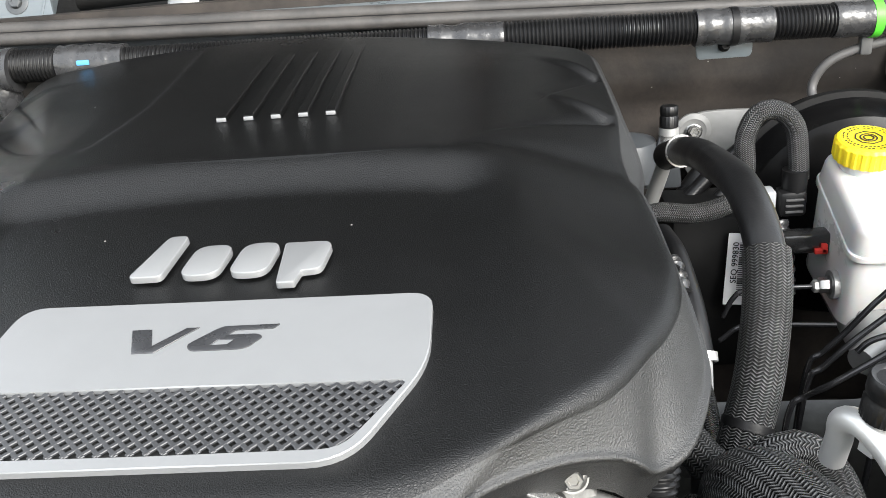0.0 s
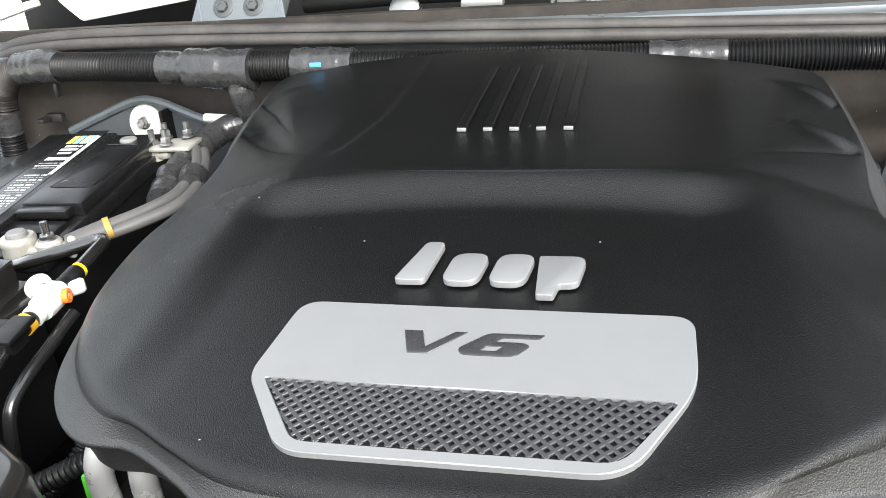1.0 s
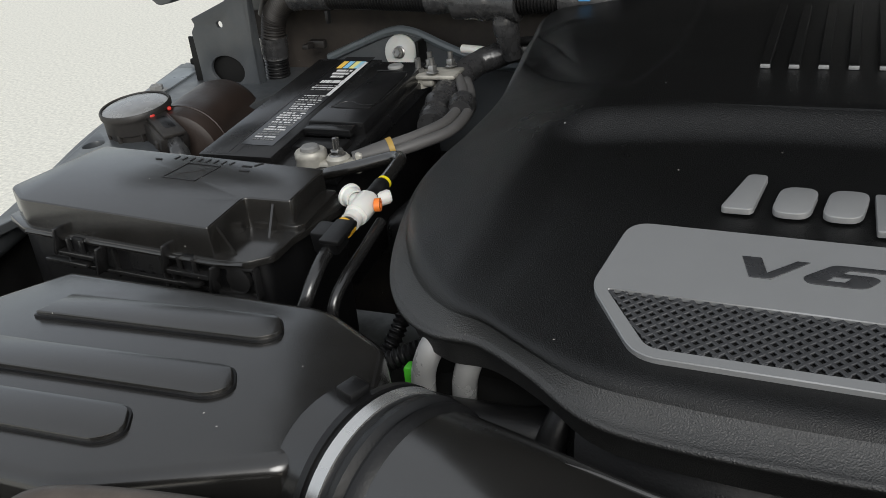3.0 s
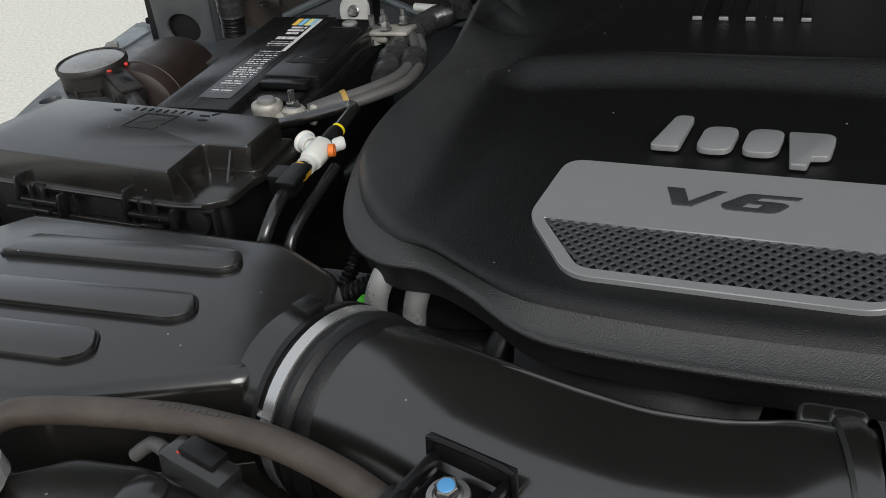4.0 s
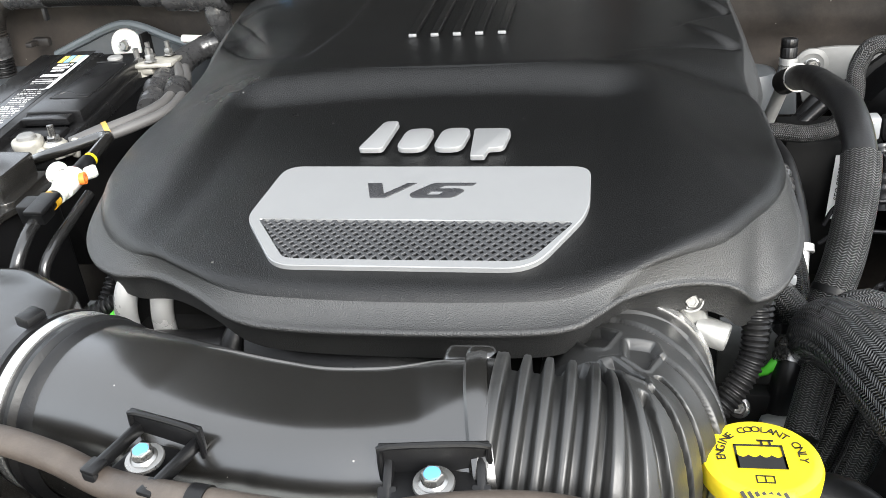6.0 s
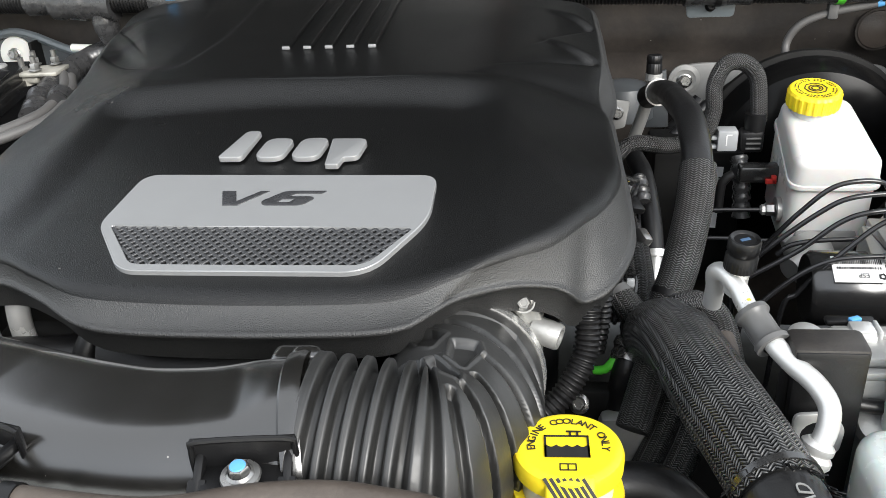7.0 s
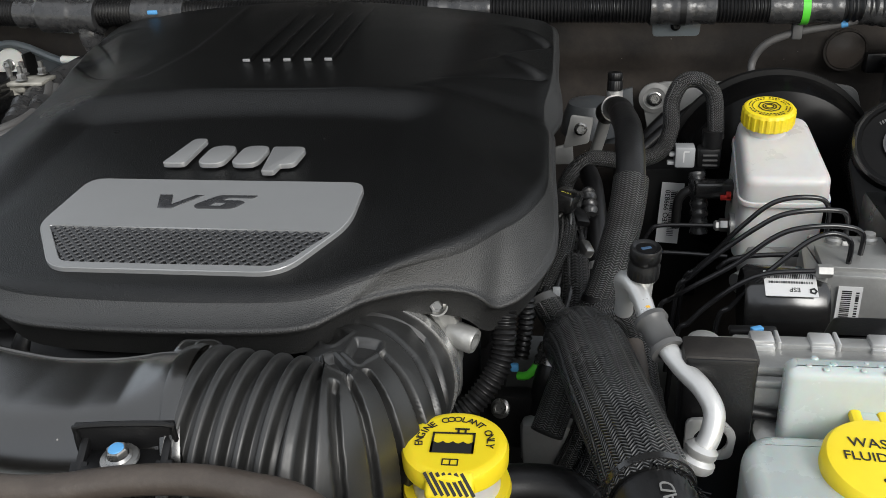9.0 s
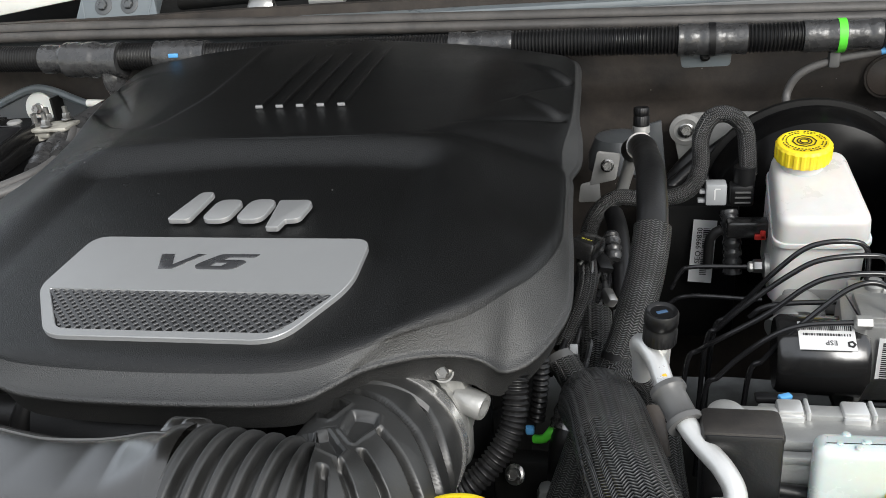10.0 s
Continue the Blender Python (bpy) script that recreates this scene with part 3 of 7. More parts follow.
def cover_top(x, y):
    """Height of the cover's upper face, with the sunken panel of the badge."""
    rear = 1.053 + 0.078 * (y - 0.25) - 0.10 * max(0, y - 0.5) ** 1.5
    front = 1.053 - 0.178 * (0.25 - y)
    z = rear if y > 0.25 else front
    z -= 0.22 * max(0, abs(x + 0.03) - 0.17) ** 1.7
    # drooping wings on both sides
    z -= 0.045 * (max(0, -0.20 - x) / 0.16) ** 1.3 * (1 - smooth(0.33, 0.45, y))
    z -= 0.026 * (max(0, x - 0.17) / 0.12) ** 1.3 * smooth(0.08, 0.22, y)
    floor = 1.0 + 0.138 * y
    inside = smooth(-0.250, -0.190, x + 0.03 * (0.25 - y)) * (1 - smooth(0.140, 0.200, x - 0.02 * (0.25 - y))) * (1 - smooth(0.216, 0.256, y + 0.55 * x * x))
    z += (min(floor, z) - z) * inside
    # stepped flutes at the two rear corners
    for s, x0, yy in ((1, 0.29, 0.462), (1, 0.29, 0.348), (-1, -0.345, 0.482), (-1, -0.345, 0.388)):
            c = yy + 0.55 * (x0 - x) * s
            z += (0.0085 if s > 0 else 0.0040) * smooth(c - 0.010, c + 0.004, y) * math.exp(-max(0, y - c) / 0.03) * (1 - smooth(0.0, 0.085, (x0 - x) * s))
    # fold beside the fins
    z -= 0.005 * smooth(0.0, 0.014, -(x + 0.150 + 0.30 * max(0, 0.40 - y) ** 1.2)) * smooth(0.27, 0.32, y) * (1 - smooth(0.10, 0.2, -x - 0.15))
    return z


def engine_cover(lower):
    """The shell of the cover: its coarse-grained skirt (lower) or its smoother top."""
    rim = cover_outline()
    bm = bmesh.new()
    rings = []
    skirt, bend, fill = (0.0, 0.1, 0.2, 0.32, 0.45, 0.58, 0.68), (0.0, 0.12, 0.25, 0.38, 0.5, 0.62, 0.75, 0.88, 1.0), 74
    for step in range(len(skirt) + len(bend) + fill):
        ring = []
        for p, c, rise in rim:
            spine = Vector((max(-0.16, min(0.13, c.x * 0.6)), 0.25))
            crease = Vector((c.x, c.y, p.z + rise))
            sag = cover_top(c.x, c.y) - crease.z
            roll = min(0.010, (crease - p).length * 0.5)
            whole = (spine - c).length
            inner = c.lerp(spine, roll / whole)
            away = (Vector((p.x, p.y)) - spine).normalized()
            reach, drop = (Vector((p.x, p.y)) - c).dot(away), rise
            long = math.hypot(reach, drop)
            hollow = Vector((away.x * drop, away.y * drop, reach)) / long * ((0.10 - 0.075 * smooth(0.10, 0.20, p.x)) * long)
            if step < len(skirt):
                t = skirt[step]
                q = p.lerp(crease, t) - hollow * 4 * t * (1 - t)
            elif step < len(skirt) + len(bend):
                t = bend[step - len(skirt)]
                back = min(0.3, roll / max(1e-6, (crease - p).length))
                start = crease.lerp(p, back) - hollow * 4 * back * (1 - back)
                end = Vector((inner.x, inner.y, cover_top(inner.x, inner.y) - sag * (1 - smooth(0, 0.15, roll))))
                q = start * (1 - t) ** 2 + crease * 2 * t * (1 - t) + end * t * t
            else:
                k = (step - len(skirt) - len(bend) + 1) / (fill + 0.5)
                w = inner.lerp(spine, k)
                q = Vector((w.x, w.y, cover_top(w.x, w.y) - sag * (1 - smooth(0, 0.15, (w - c).length))))
            ring.append(bm.verts.new(q))
        rings.append(ring)
    n = len(rim)
    for level, (a, b) in enumerate(zip(rings, rings[1:])):
        if (level < len(skirt)) == lower:
            for i in range(n):
                j = (i + 1) % n
                bm.faces.new((a[i], a[j], b[j], b[i]))
    if not lower:
        bm.faces.new(rings[-1])
    # rolled bead and skirt under the edge
    last = rings[0]
    centre = Vector((-0.04, 0.25, 0))
    for out, down in ((0.0025, 0.000), (0.0035, 0.002), (0.0030, 0.0045), (-0.001, 0.0055), (-0.006, 0.012), (-0.010, 0.03)) if lower else ():
        ring = []
        for p, c, rise in rim:
            way = (Vector((p.x, p.y, 0)) - centre).normalized()
            ring.append(bm.verts.new((p.x + way.x * out, p.y + way.y * out, p.z - down)))
        for i in range(n):
            j = (i + 1) % n
            bm.faces.new((last[j], last[i], ring[i], ring[j]))
        last = ring
    bmesh.ops.delete(bm, geom=[v for v in bm.verts if not v.link_faces], context="VERTS")
    bmesh.ops.recalc_face_normals(bm, faces=bm.faces)
    return bm


cover = thing("engine_cover", (-0.04, 0.25, 0.95), "large black grained plastic engine cover with silver badge", "engine cover")
part("shell", engine_cover(False), M_COVER, cover, smooth=80)
part("skirt", engine_cover(True), M_SKIRT, cover, "coarse-grained black skirt, its colour lightened for the light it catches", smooth=80)


def fin(x):
    bm = bmesh.new()
    prof = []
    for y, h in ((0.336, 0.0048), (0.34, 0.0055), (0.40, 0.0045), (0.46, 0.0035), (0.52, 0.002), (0.58, -0.001)):
        xs = x - 0.012 * (y - 0.336)
        zz = cover_top(xs, y)
        prof.append([bm.verts.new((xs + dx, y, zz + dz)) for dx, dz in ((-0.0052, -0.002), (-0.0048, h - 0.001), (-0.0038, h), (0.0038, h), (0.0048, h - 0.001), (0.0052, -0.002))])
    for a, b in zip(prof, prof[1:]):
        for k in range(5):
            bm.faces.new((a[k], a[k + 1], b[k + 1], b[k]))
    bm.faces.new(prof[0])
    bm.faces.new(prof[-1])
    bmesh.ops.recalc_face_normals(bm, faces=bm.faces)
    return bm


for k in range(5):
    f = part("fin", fin(-0.066 + 0.0248 * k), M_COVER, cover, smooth=30)
    part("fin_tip", box((0.0088, 0.0012, 0.0036), (-0.066 + 0.0248 * k, 0.3355, cover_top(0, 0.336) + 0.0022), 0.0005), M_SILVER, f, "pale silver fin tip")

# badge plate, in a plane that leans with the sunken panel
PLANE = at(0, 0, 1.0005, math.degrees(math.atan(0.15)))
OUTER = rounded([(-0.1285, 0.0770), (0.1365, 0.0735), (0.1375, 0.008), (0.1005, -0.0640), (-0.0945, -0.0645), (-0.1375, -0.002)], [0.016, 0.014, 0.02, 0.022, 0.016, 0.012], 6)
GAP = rounded([(-0.1260, -0.0040), (0.1265, -0.0060), (0.0960, -0.0555), (-0.0880, -0.0560)], [0.004, 0.005, 0.012, 0.009], 4)


def framed(outer, inner, z0, z1, b, m):
    """A plate with one opening, as rings that run round both outlines."""
    mid = Vector((0, -0.026))

    def meet(loop, a):
        d = Vector((math.cos(a), math.sin(a)))
        best = 0
        for p, q in zip(loop, loop[1:] + loop[:1]):
            p, e = Vector(p) - mid, Vector(q) - Vector(p)
            det = d.x * e.y - d.y * e.x
            if abs(det) > 1e-9:
                t, u = (p.x * e.y - p.y * e.x) / det, (p.x * d.y - p.y * d.x) / det
                if t > 0 and -1e-6 <= u <= 1 + 1e-6:
                    best = max(best, t)
        return best
    angles = sorted({round(math.atan2(y - mid.y, x - mid.x), 5) for x, y in outer + inner} | {round(2 * math.pi * k / 90 - math.pi, 5) for k in range(90)})
    bm, rings = bmesh.new(), []
    for loop, off, z in ((outer, 0, z0), (outer, 0, z1 - b), (outer, -b, z1), (inner, b, z1), (inner, 0, z1 - b), (inner, 0, z0)):
        rings.append([bm.verts.new((mid.x + math.cos(a) * (meet(loop, a) + off), mid.y + math.sin(a) * (meet(loop, a) + off), z)) for a in angles])
    n = len(angles)
    for r, q in zip(rings, rings[1:]):
        for k in range(n):
            bm.faces.new((r[k], r[(k + 1) % n], q[(k + 1) % n], q[k]))
    bmesh.ops.recalc_face_normals(bm, faces=bm.faces)
    bm.transform(m)
    return bm


plate = part("badge_plate", framed(OUTER, GAP, -0.002, 0.004, 0.0007, PLANE), M_SILVER, cover, "satin silver badge plate", 20)
part("mesh_backing", prism(GAP, 0.0002, 0.0008, 0, m=PLANE), M_PRINT, cover)


def lattice():
    """Crossing bars of the mesh insert, cut to the opening."""
    quad = [(-0.1255, -0.0045), (0.1275, -0.0065), (0.095, -0.0545), (-0.0875, -0.0550)]
    pieces = []
    for slope in (0.96, -0.96):
        c = -0.20
        while c < 0.20:
            inside = [x for x in np.linspace(-0.13, 0.13, 521) if all((x1 - x0) * (slope * x + c - y0) - (y1 - y0) * (x - x0) <= 0 for (x0, y0), (x1, y1) in zip(quad, quad[1:] + quad[:1]))]
            if len(inside) > 4:
                a, b = inside[0], inside[-1]
                pa, pb = Vector((a, slope * a + c, 0)), Vector((b, slope * b + c, 0))
                length = (pb - pa).length
                ang = math.atan2(pb.y - pa.y, pb.x - pa.x)
                mid = (pa + pb) / 2
                pieces.append(box((length, 0.0027, 0.0018), (0, 0, 0), 0.0004, 1, Matrix.Translation((mid.x, mid.y, 0.0026 + (0.00006 if slope > 0 else 0))) @ Matrix.Rotation(ang, 4, "Z")))
            c += 0.0084
    bm = merged(*pieces)
    bm.transform(PLANE)
    return bm


part("mesh_insert", lattice(), M_GRILLE, cover, "dark grey diamond mesh insert", smooth=0)
V_SHAPE = [(-0.047, 0.0225), (-0.0345, 0.0225), (-0.0295, 0.0065), (-0.0125, 0.0225), (-0.0045, 0.0225), (-0.0265, 0.0), (-0.040, 0.0)]
SIX = rounded([(-0.0085, 0.0060), (0.0095, 0.0225), (0.0455, 0.0225), (0.0420, 0.0180), (0.0190, 0.0180), (0.0150, 0.0140), (0.0330, 0.0140), (0.0375, 0.0110), (0.0300, 0.0015), (0.0250, 0.0), (-0.0050, 0.0)], [0.004, 0.004, 0.001, 0.001, 0.002, 0.001, 0.004, 0.004, 0.003, 0.003, 0.004], 3)
SIXGAP = [(0.0065, 0.0050), (0.0100, 0.0095), (0.0200, 0.0095), (0.0165, 0.0050)]
LIFT = PLANE @ at(0, 0.0255, 0)
part("letter", prism(V_SHAPE, 0.0036, 0.0046, 0.0003, m=LIFT), M_INK, plate, "dark recessed letter V")
part("digit", prism(SIX, 0.0036, 0.0046, 0.0003, [SIXGAP], LIFT), M_INK, plate, "dark recessed digit 6")

# maker's badge as four plain raised forms
LOGO = PLANE @ at(0, 0.1125, 0.0006)


def oval(cx, cy, rx, ry, n=28):
    return [(cx + rx * math.cos(2 * math.pi * k / n), cy + ry * math.sin(2 * math.pi * k / n)) for k in range(n)]


badge = thing("maker_badge", (0, 0.11, 1.015), "raised silver maker's badge of four plain rounded forms", "badge")
part("form", prism(rounded([(-0.0705, -0.0085), (-0.0475, -0.0085), (-0.0415, 0.0420), (-0.0560, 0.0420)], 0.005), 0, 0.005, 0.001, m=LOGO), M_LOGO, badge)
for cx in (-0.0205, 0.0130):
    part("form", prism(rounded([(cx - 0.0155, -0.0092), (cx + 0.0110, -0.0092), (cx + 0.0160, 0.0272), (cx - 0.0105, 0.0272)], 0.0105), 0, 0.005, 0.001, m=LOGO), M_LOGO, badge)
part("form", prism(rounded([(0.0335, -0.0225), (0.0455, -0.0225), (0.0480, -0.0095), (0.0610, -0.0085), (0.0655, 0.0255), (0.0310, 0.0255)], [0.002, 0.002, 0.002, 0.010, 0.010, 0.003]), 0, 0.005, 0.001, m=LOGO), M_LOGO, badge)

# engine under the cover
block = thing("engine_block", (-0.03, 0.3, 0.45), "near-black engine block under the plastic cover", "engine")
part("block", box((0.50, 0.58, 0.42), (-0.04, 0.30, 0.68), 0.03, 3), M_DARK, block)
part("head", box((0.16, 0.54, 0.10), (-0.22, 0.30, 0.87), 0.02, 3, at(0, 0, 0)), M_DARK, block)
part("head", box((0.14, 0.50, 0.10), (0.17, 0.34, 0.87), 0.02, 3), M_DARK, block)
# ---- battery side ----
BAT = at(-0.612, 0.282, 0.957, 6.3, 0, 2)
battery = thing("car_battery", (-0.62, 0.45, 0.77), "black car battery with a printed label strip", "battery")
part("case", box((0.178, 0.300, 0.16), (0, 0.152, -0.10), 0.006, m=BAT), M_BLACK, battery)
part("lid", box((0.184, 0.306, 0.020), (0, 0.152, -0.022), 0.0015, m=BAT), M_BATTERY, battery)
part("label_ridge", box((0.104, 0.312, 0.014), (-0.040, 0.152, -0.006), 0.0012, m=BAT), M_BATTERY, battery)
part("ridge_groove", box((0.0016, 0.30, 0.001), (-0.052, 0.152, 0.0012), 0, m=BAT), M_BLACK, battery)
part("raised_lid", box((0.078, 0.200, 0.018), (0.050, 0.190, -0.004), 0.0018, m=BAT), M_BATTERY, battery)
part("grip_recess", prism(rounded([(0.022, 0.130), (0.080, 0.130), (0.080, 0.25), (0.036, 0.25), (0.030, 0.17)], 0.010), 0.005, 0.0062, 0.0004, m=BAT), M_BLACK, battery)
part("handle_bar", box((0.066, 0.016, 0.010), (0.046, 0.080, -0.002), 0.0014, m=BAT), M_BATTERY, battery)
part("front_step", box((0.070, 0.028, 0.016), (0.046, 0.055, -0.014), 0.003, m=BAT), M_BLACK, battery)
part("ridge_step", box((0.050, 0.306, 0.004), (-0.066, 0.152, -0.0005), 0.0012, m=BAT), M_BATTERY, battery)
part("recess_edge", tube([BAT @ Vector(p) for p in ((0.022, 0.132, 0.0058), (0.040, 0.150, 0.0058), (0.062, 0.140, 0.0058), (0.082, 0.150, 0.0058), (0.082, 0.235, 0.0058), (0.070, 0.252, 0.0058), (0.030, 0.255, 0.0058))], 0.0009, 6), M_BATTERY, battery)
part("hold_down_notch", box((0.034, 0.010, 0.012), (-0.030, -0.003, -0.016), 0.002, m=BAT), M_BLACK, battery)
label = part("label", box((0.046, 0.290, 0.0006), (-0.026, 0.170, 0.0014), 0, m=BAT), M_GLOSS, battery, "glossy black battery label with white print")
rnd = random.Random(5)


def print_row(y, width, height, pieces, gap):
    """One row of unreadable print: blocks of uneven width."""
    cuts = sorted(rnd.uniform(0, 1) for _ in range(pieces - 1))
    blocks = []
    for a, b in zip([0.0] + cuts, cuts + [1.0]):
        w = (b - a) * width - gap
        if w > 0.0008:
            blocks.append(box((w, height, 0.0003), (-0.026 - width / 2 + (a + b) / 2 * width, y, 0.0019), 0, m=BAT))
    if blocks:
        part("print_line", merged(*blocks), M_PAPER if height > 0.005 else M_PLATE if rnd.random() < 0.45 else M_PAPER, label, smooth=0)


for y, w, hh, n in ((0.262, 0.026, 0.006, 4), (0.251, 0.030, 0.006, 5), (0.240, 0.022, 0.006, 4), (0.222, 0.034, 0.009, 6), (0.208, 0.038, 0.0035, 9), (0.201, 0.040, 0.0028, 11), (0.194, 0.036, 0.0028, 10)):
    print_row(y, w, hh, n, 0.0012)
for k in range(20):
    print_row(0.040 + 0.0070 * k, 0.038 * rnd.uniform(0.8, 1.0), 0.0030 if k < 14 else 0.0022, rnd.randint(7, 14), 0.0012)
for k in range(9):
    part("side_print", box((0.0035 * rnd.uniform(0.5, 1.2), 0.010, 0.0003), (-0.066 - 0.006 * (k % 2), 0.05 + 0.011 * k, 0.0013), 0, m=BAT), M_PLATE, battery)
for dx, c in ((-0.013, (0.85, 0.55, 0.10)), (-0.003, (0.25, 0.55, 0.80)), (0.007, (0.80, 0.75, 0.30)), (0.015, (0.3, 0.6, 0.75))):
    part("warning_mark", box((0.008, 0.026, 0.0003), (-0.027 + dx, 0.284, 0.0019), 0, m=BAT), mat("warning_colour", c, 0.4), label)
part("notice", box((0.006, 0.12, 0.0003), (-0.007, 0.235, 0.0019), 0, m=BAT), M_PAPER, label)


def clamp(name, x, y, z, turn, labeltext):
    t = thing(name, (x, y, z - 0.01), labeltext, "battery clamp", "battery clamps")
    m = at(x, y, z, 0, 0, turn)
    part("ring", lathe([(0.012, -0.018), (0.0185, -0.018), (0.0195, -0.014), (0.0180, -0.006), (0.0192, -0.003), (0.0190, 0.003), (0.0170, 0.0055), (0.012, 0.0055), (0.012, -0.018)], 28, m), M_LEAD, t)
    part("post", lathe([(0, 0), (0.0118, 0), (0.0112, 0.009), (0.009, 0.011), (0, 0.011)], 20, m), M_PLATE, t)
    part("bar", box((0.050, 0.024, 0.012), (0.034, 0, -0.012), 0.005, 3, m=m), M_LEAD, t)
    part("boss", lathe([(0, -0.020), (0.014, -0.020), (0.0145, -0.004), (0.011, 0.0), (0, 0.0)], 20, m @ at(0.034, 0.0, 0)), M_LEAD, t)
    part("nut", hexbolt(m @ at(0.034, 0.0, -0.001), 0.0075, 0.007, 0.0105), M_STEEL, t)
    part("stud_tip", lathe([(0, 0), (0.0042, 0), (0.0042, 0.014), (0, 0.015)], 10, m @ at(0.034, 0.0, 0.006)), M_STEEL, t)
    part("ear", box((0.010, 0.008, 0.026), (0.058, 0.004, 0.000), 0.0035, 3, m=m @ at(0, 0, 0, 0, 12)), M_LEAD, t)
    return t, m


clamp("battery_clamp", -0.558, 0.300, 0.957, 8, "dull grey lead clamp on the front battery post")
rear, rm = clamp("battery_clamp", -0.570, 0.552, 0.984, 4, "dull grey lead clamp with several studs at the rear post")
for dx, dy in ((0.045, 0.018), (0.060, -0.014), (0.075, 0.020)):
    part("stud", hexbolt(rm @ at(dx, dy, 0.004), 0.006, 0.010, 0.009), M_STEEL, rear)
    part("stud_tip", lathe([(0, 0), (0.0038, 0), (0.0038, 0.012), (0, 0.013)], 10, rm @ at(dx, dy, 0.012)), M_STEEL, rear)
part("bus_bar", box((0.075, 0.045, 0.006), (0.055, 0.003, -0.002), 0.002, m=rm), M_LEAD, rear)

cables = thing("battery_cables", (-0.48, 0.40, 0.93), "pair of grey battery cables bound with amber and black tape", "cables")


def crumple(s):
    """Unevenness of hand-wound tape along its run."""
    return 0.0022 * noise.noise((s * 38, 0.3, 1.7)) + 0.0011 * noise.noise((s * 120, 4.1, 0.2))


part("cable", tube([(-0.505, 0.316, 0.950), (-0.475, 0.343, 0.957), (-0.453, 0.374, 0.960), (-0.433, 0.412, 0.965), (-0.437, 0.459, 0.968), (-0.451, 0.509, 0.972), (-0.479, 0.561, 0.975)], 0.0070, 14), M_CABLE, cables)
part("cable", tube([(-0.495, 0.318, 0.948), (-0.473, 0.336, 0.950), (-0.445, 0.360, 0.955), (-0.420, 0.397, 0.960), (-0.420, 0.448, 0.965), (-0.442, 0.511, 0.968), (-0.467, 0.559, 0.972)], 0.0070, 14), M_CABLE, cables)
part("sleeve_end", tube([(-0.510, 0.314, 0.950), (-0.492, 0.326, 0.953), (-0.475, 0.340, 0.955)], lambda s, f: 0.009 + 0.005 * f, 16, flat=0.8), M_CABLE, cables)
part("amber_tape", tube([(-0.476, 0.339, 0.955), (-0.471, 0.343, 0.956)], 0.0148, 16, 0.003, flat=0.8), mat("worn_amber_tape", (0.42, 0.27, 0.06), 0.55), cables)
part("tape_band", tube([(-0.428, 0.445, 0.966), (-0.437, 0.475, 0.968)], lambda s, f: 0.0165 + crumple(s), 16, 0.003), M_TAPE, cables)
part("tape_wrap", tube([(-0.470, 0.446, 0.945), (-0.484, 0.513, 0.956), (-0.493, 0.585, 0.966), (-0.482, 0.640, 0.975), (-0.445, 0.662, 0.985), (-0.40, 0.670, 0.990), (-0.33, 0.668, 0.992)], lambda s, f: 0.0205 - 0.004 * f + crumple(s), 20, 0.0022), M_TAPE, cables)
part("foil_end", tube([(-0.474, 0.470, 0.958), (-0.480, 0.492, 0.962)], lambda s, f: 0.017 + crumple(s), 16, 0.003), M_TAPE, cables)
single("battery_tray_guard", box((0.10, 0.34, 0.10), (-0.41, 0.44, 0.85), 0.02, 3), M_BLACK, "black plastic guard beside the battery", "guard")
vent = thing("white_vent_pipe", (-0.44, 0.68, 0.99), "short white vent pipe with an amber end and black hose", "vent pipe")
part("pipe", tube([(-0.520, 0.673, 0.987), (-0.480, 0.664, 0.987)], 0.0066, 12), M_WHITE, vent)
part("amber_end", tube([(-0.480, 0.664, 0.987), (-0.473, 0.663, 0.987)], 0.0070, 12, 0.002), M_ORANGE, vent)
part("hose", tube([(-0.474, 0.663, 0.987), (-0.443, 0.660, 0.998), (-0.404, 0.650, 1.006), (-0.34, 0.64, 1.01)], 0.0065, 12), M_RUBBER, vent)

tower = thing("strut_bracket", (-0.64, 0.74, 0.94), "slate painted arched bracket with a white plastic washer nut", "bracket")
arch = [(-0.79, 0.745, 0.955), (-0.73, 0.745, 0.978), (-0.665, 0.745, 1.0), (-0.625, 0.745, 0.998), (-0.57, 0.745, 0.975), (-0.50, 0.745, 0.950), (-0.44, 0.745, 0.945)]
part("rim", tube([(x, 0.728, z) for x, y, z in arch], 0.007, 8, 0.01), M_PAINT, tower)
part("face", prism([(x, z) for x, y, z in arch] + [(-0.46, 0.80), (-0.78, 0.80)], -0.01, 0.0, 0.001, m=Matrix.Translation((0, 0.730, 0)) @ at(0, 0, 0, 90)), M_PAINTD, tower)
part("washer", lathe([(0, 0), (0.028, 0), (0.028, 0.003), (0.024, 0.005), (0.010, 0.006), (0, 0.006)], 32, at(-0.652, 0.726, 0.967, 80)), M_WHITE, tower, "white plastic washer")
part("nut", hexbolt(at(-0.652, 0.720, 0.968, 80), 0.007, 0.012, 0.010), M_STEEL, tower)
part("strap", box((0.005, 0.03, 0.05), (-0.61, 0.715, 0.965), 0.001), M_DARK, tower)

# loom along the bulkhead, left half
loom = thing("bulkhead_loom", (-0.3, 0.635, 1.03), "ribbed black wiring conduit with silvery tape along the bulkhead", "wiring conduit")
LR = 0.0205


def wrapped(a, b, r=0.0225, k=0.0):
    return tube([a, tuple((p + q) / 2 for p, q in zip(a, b)), b], lambda s, f: r + 0.0024 * noise.noise((s * 42, k, 0.5)) + 0.0012 * noise.noise((s * 130, k, 2.5)), 22, 0.002)


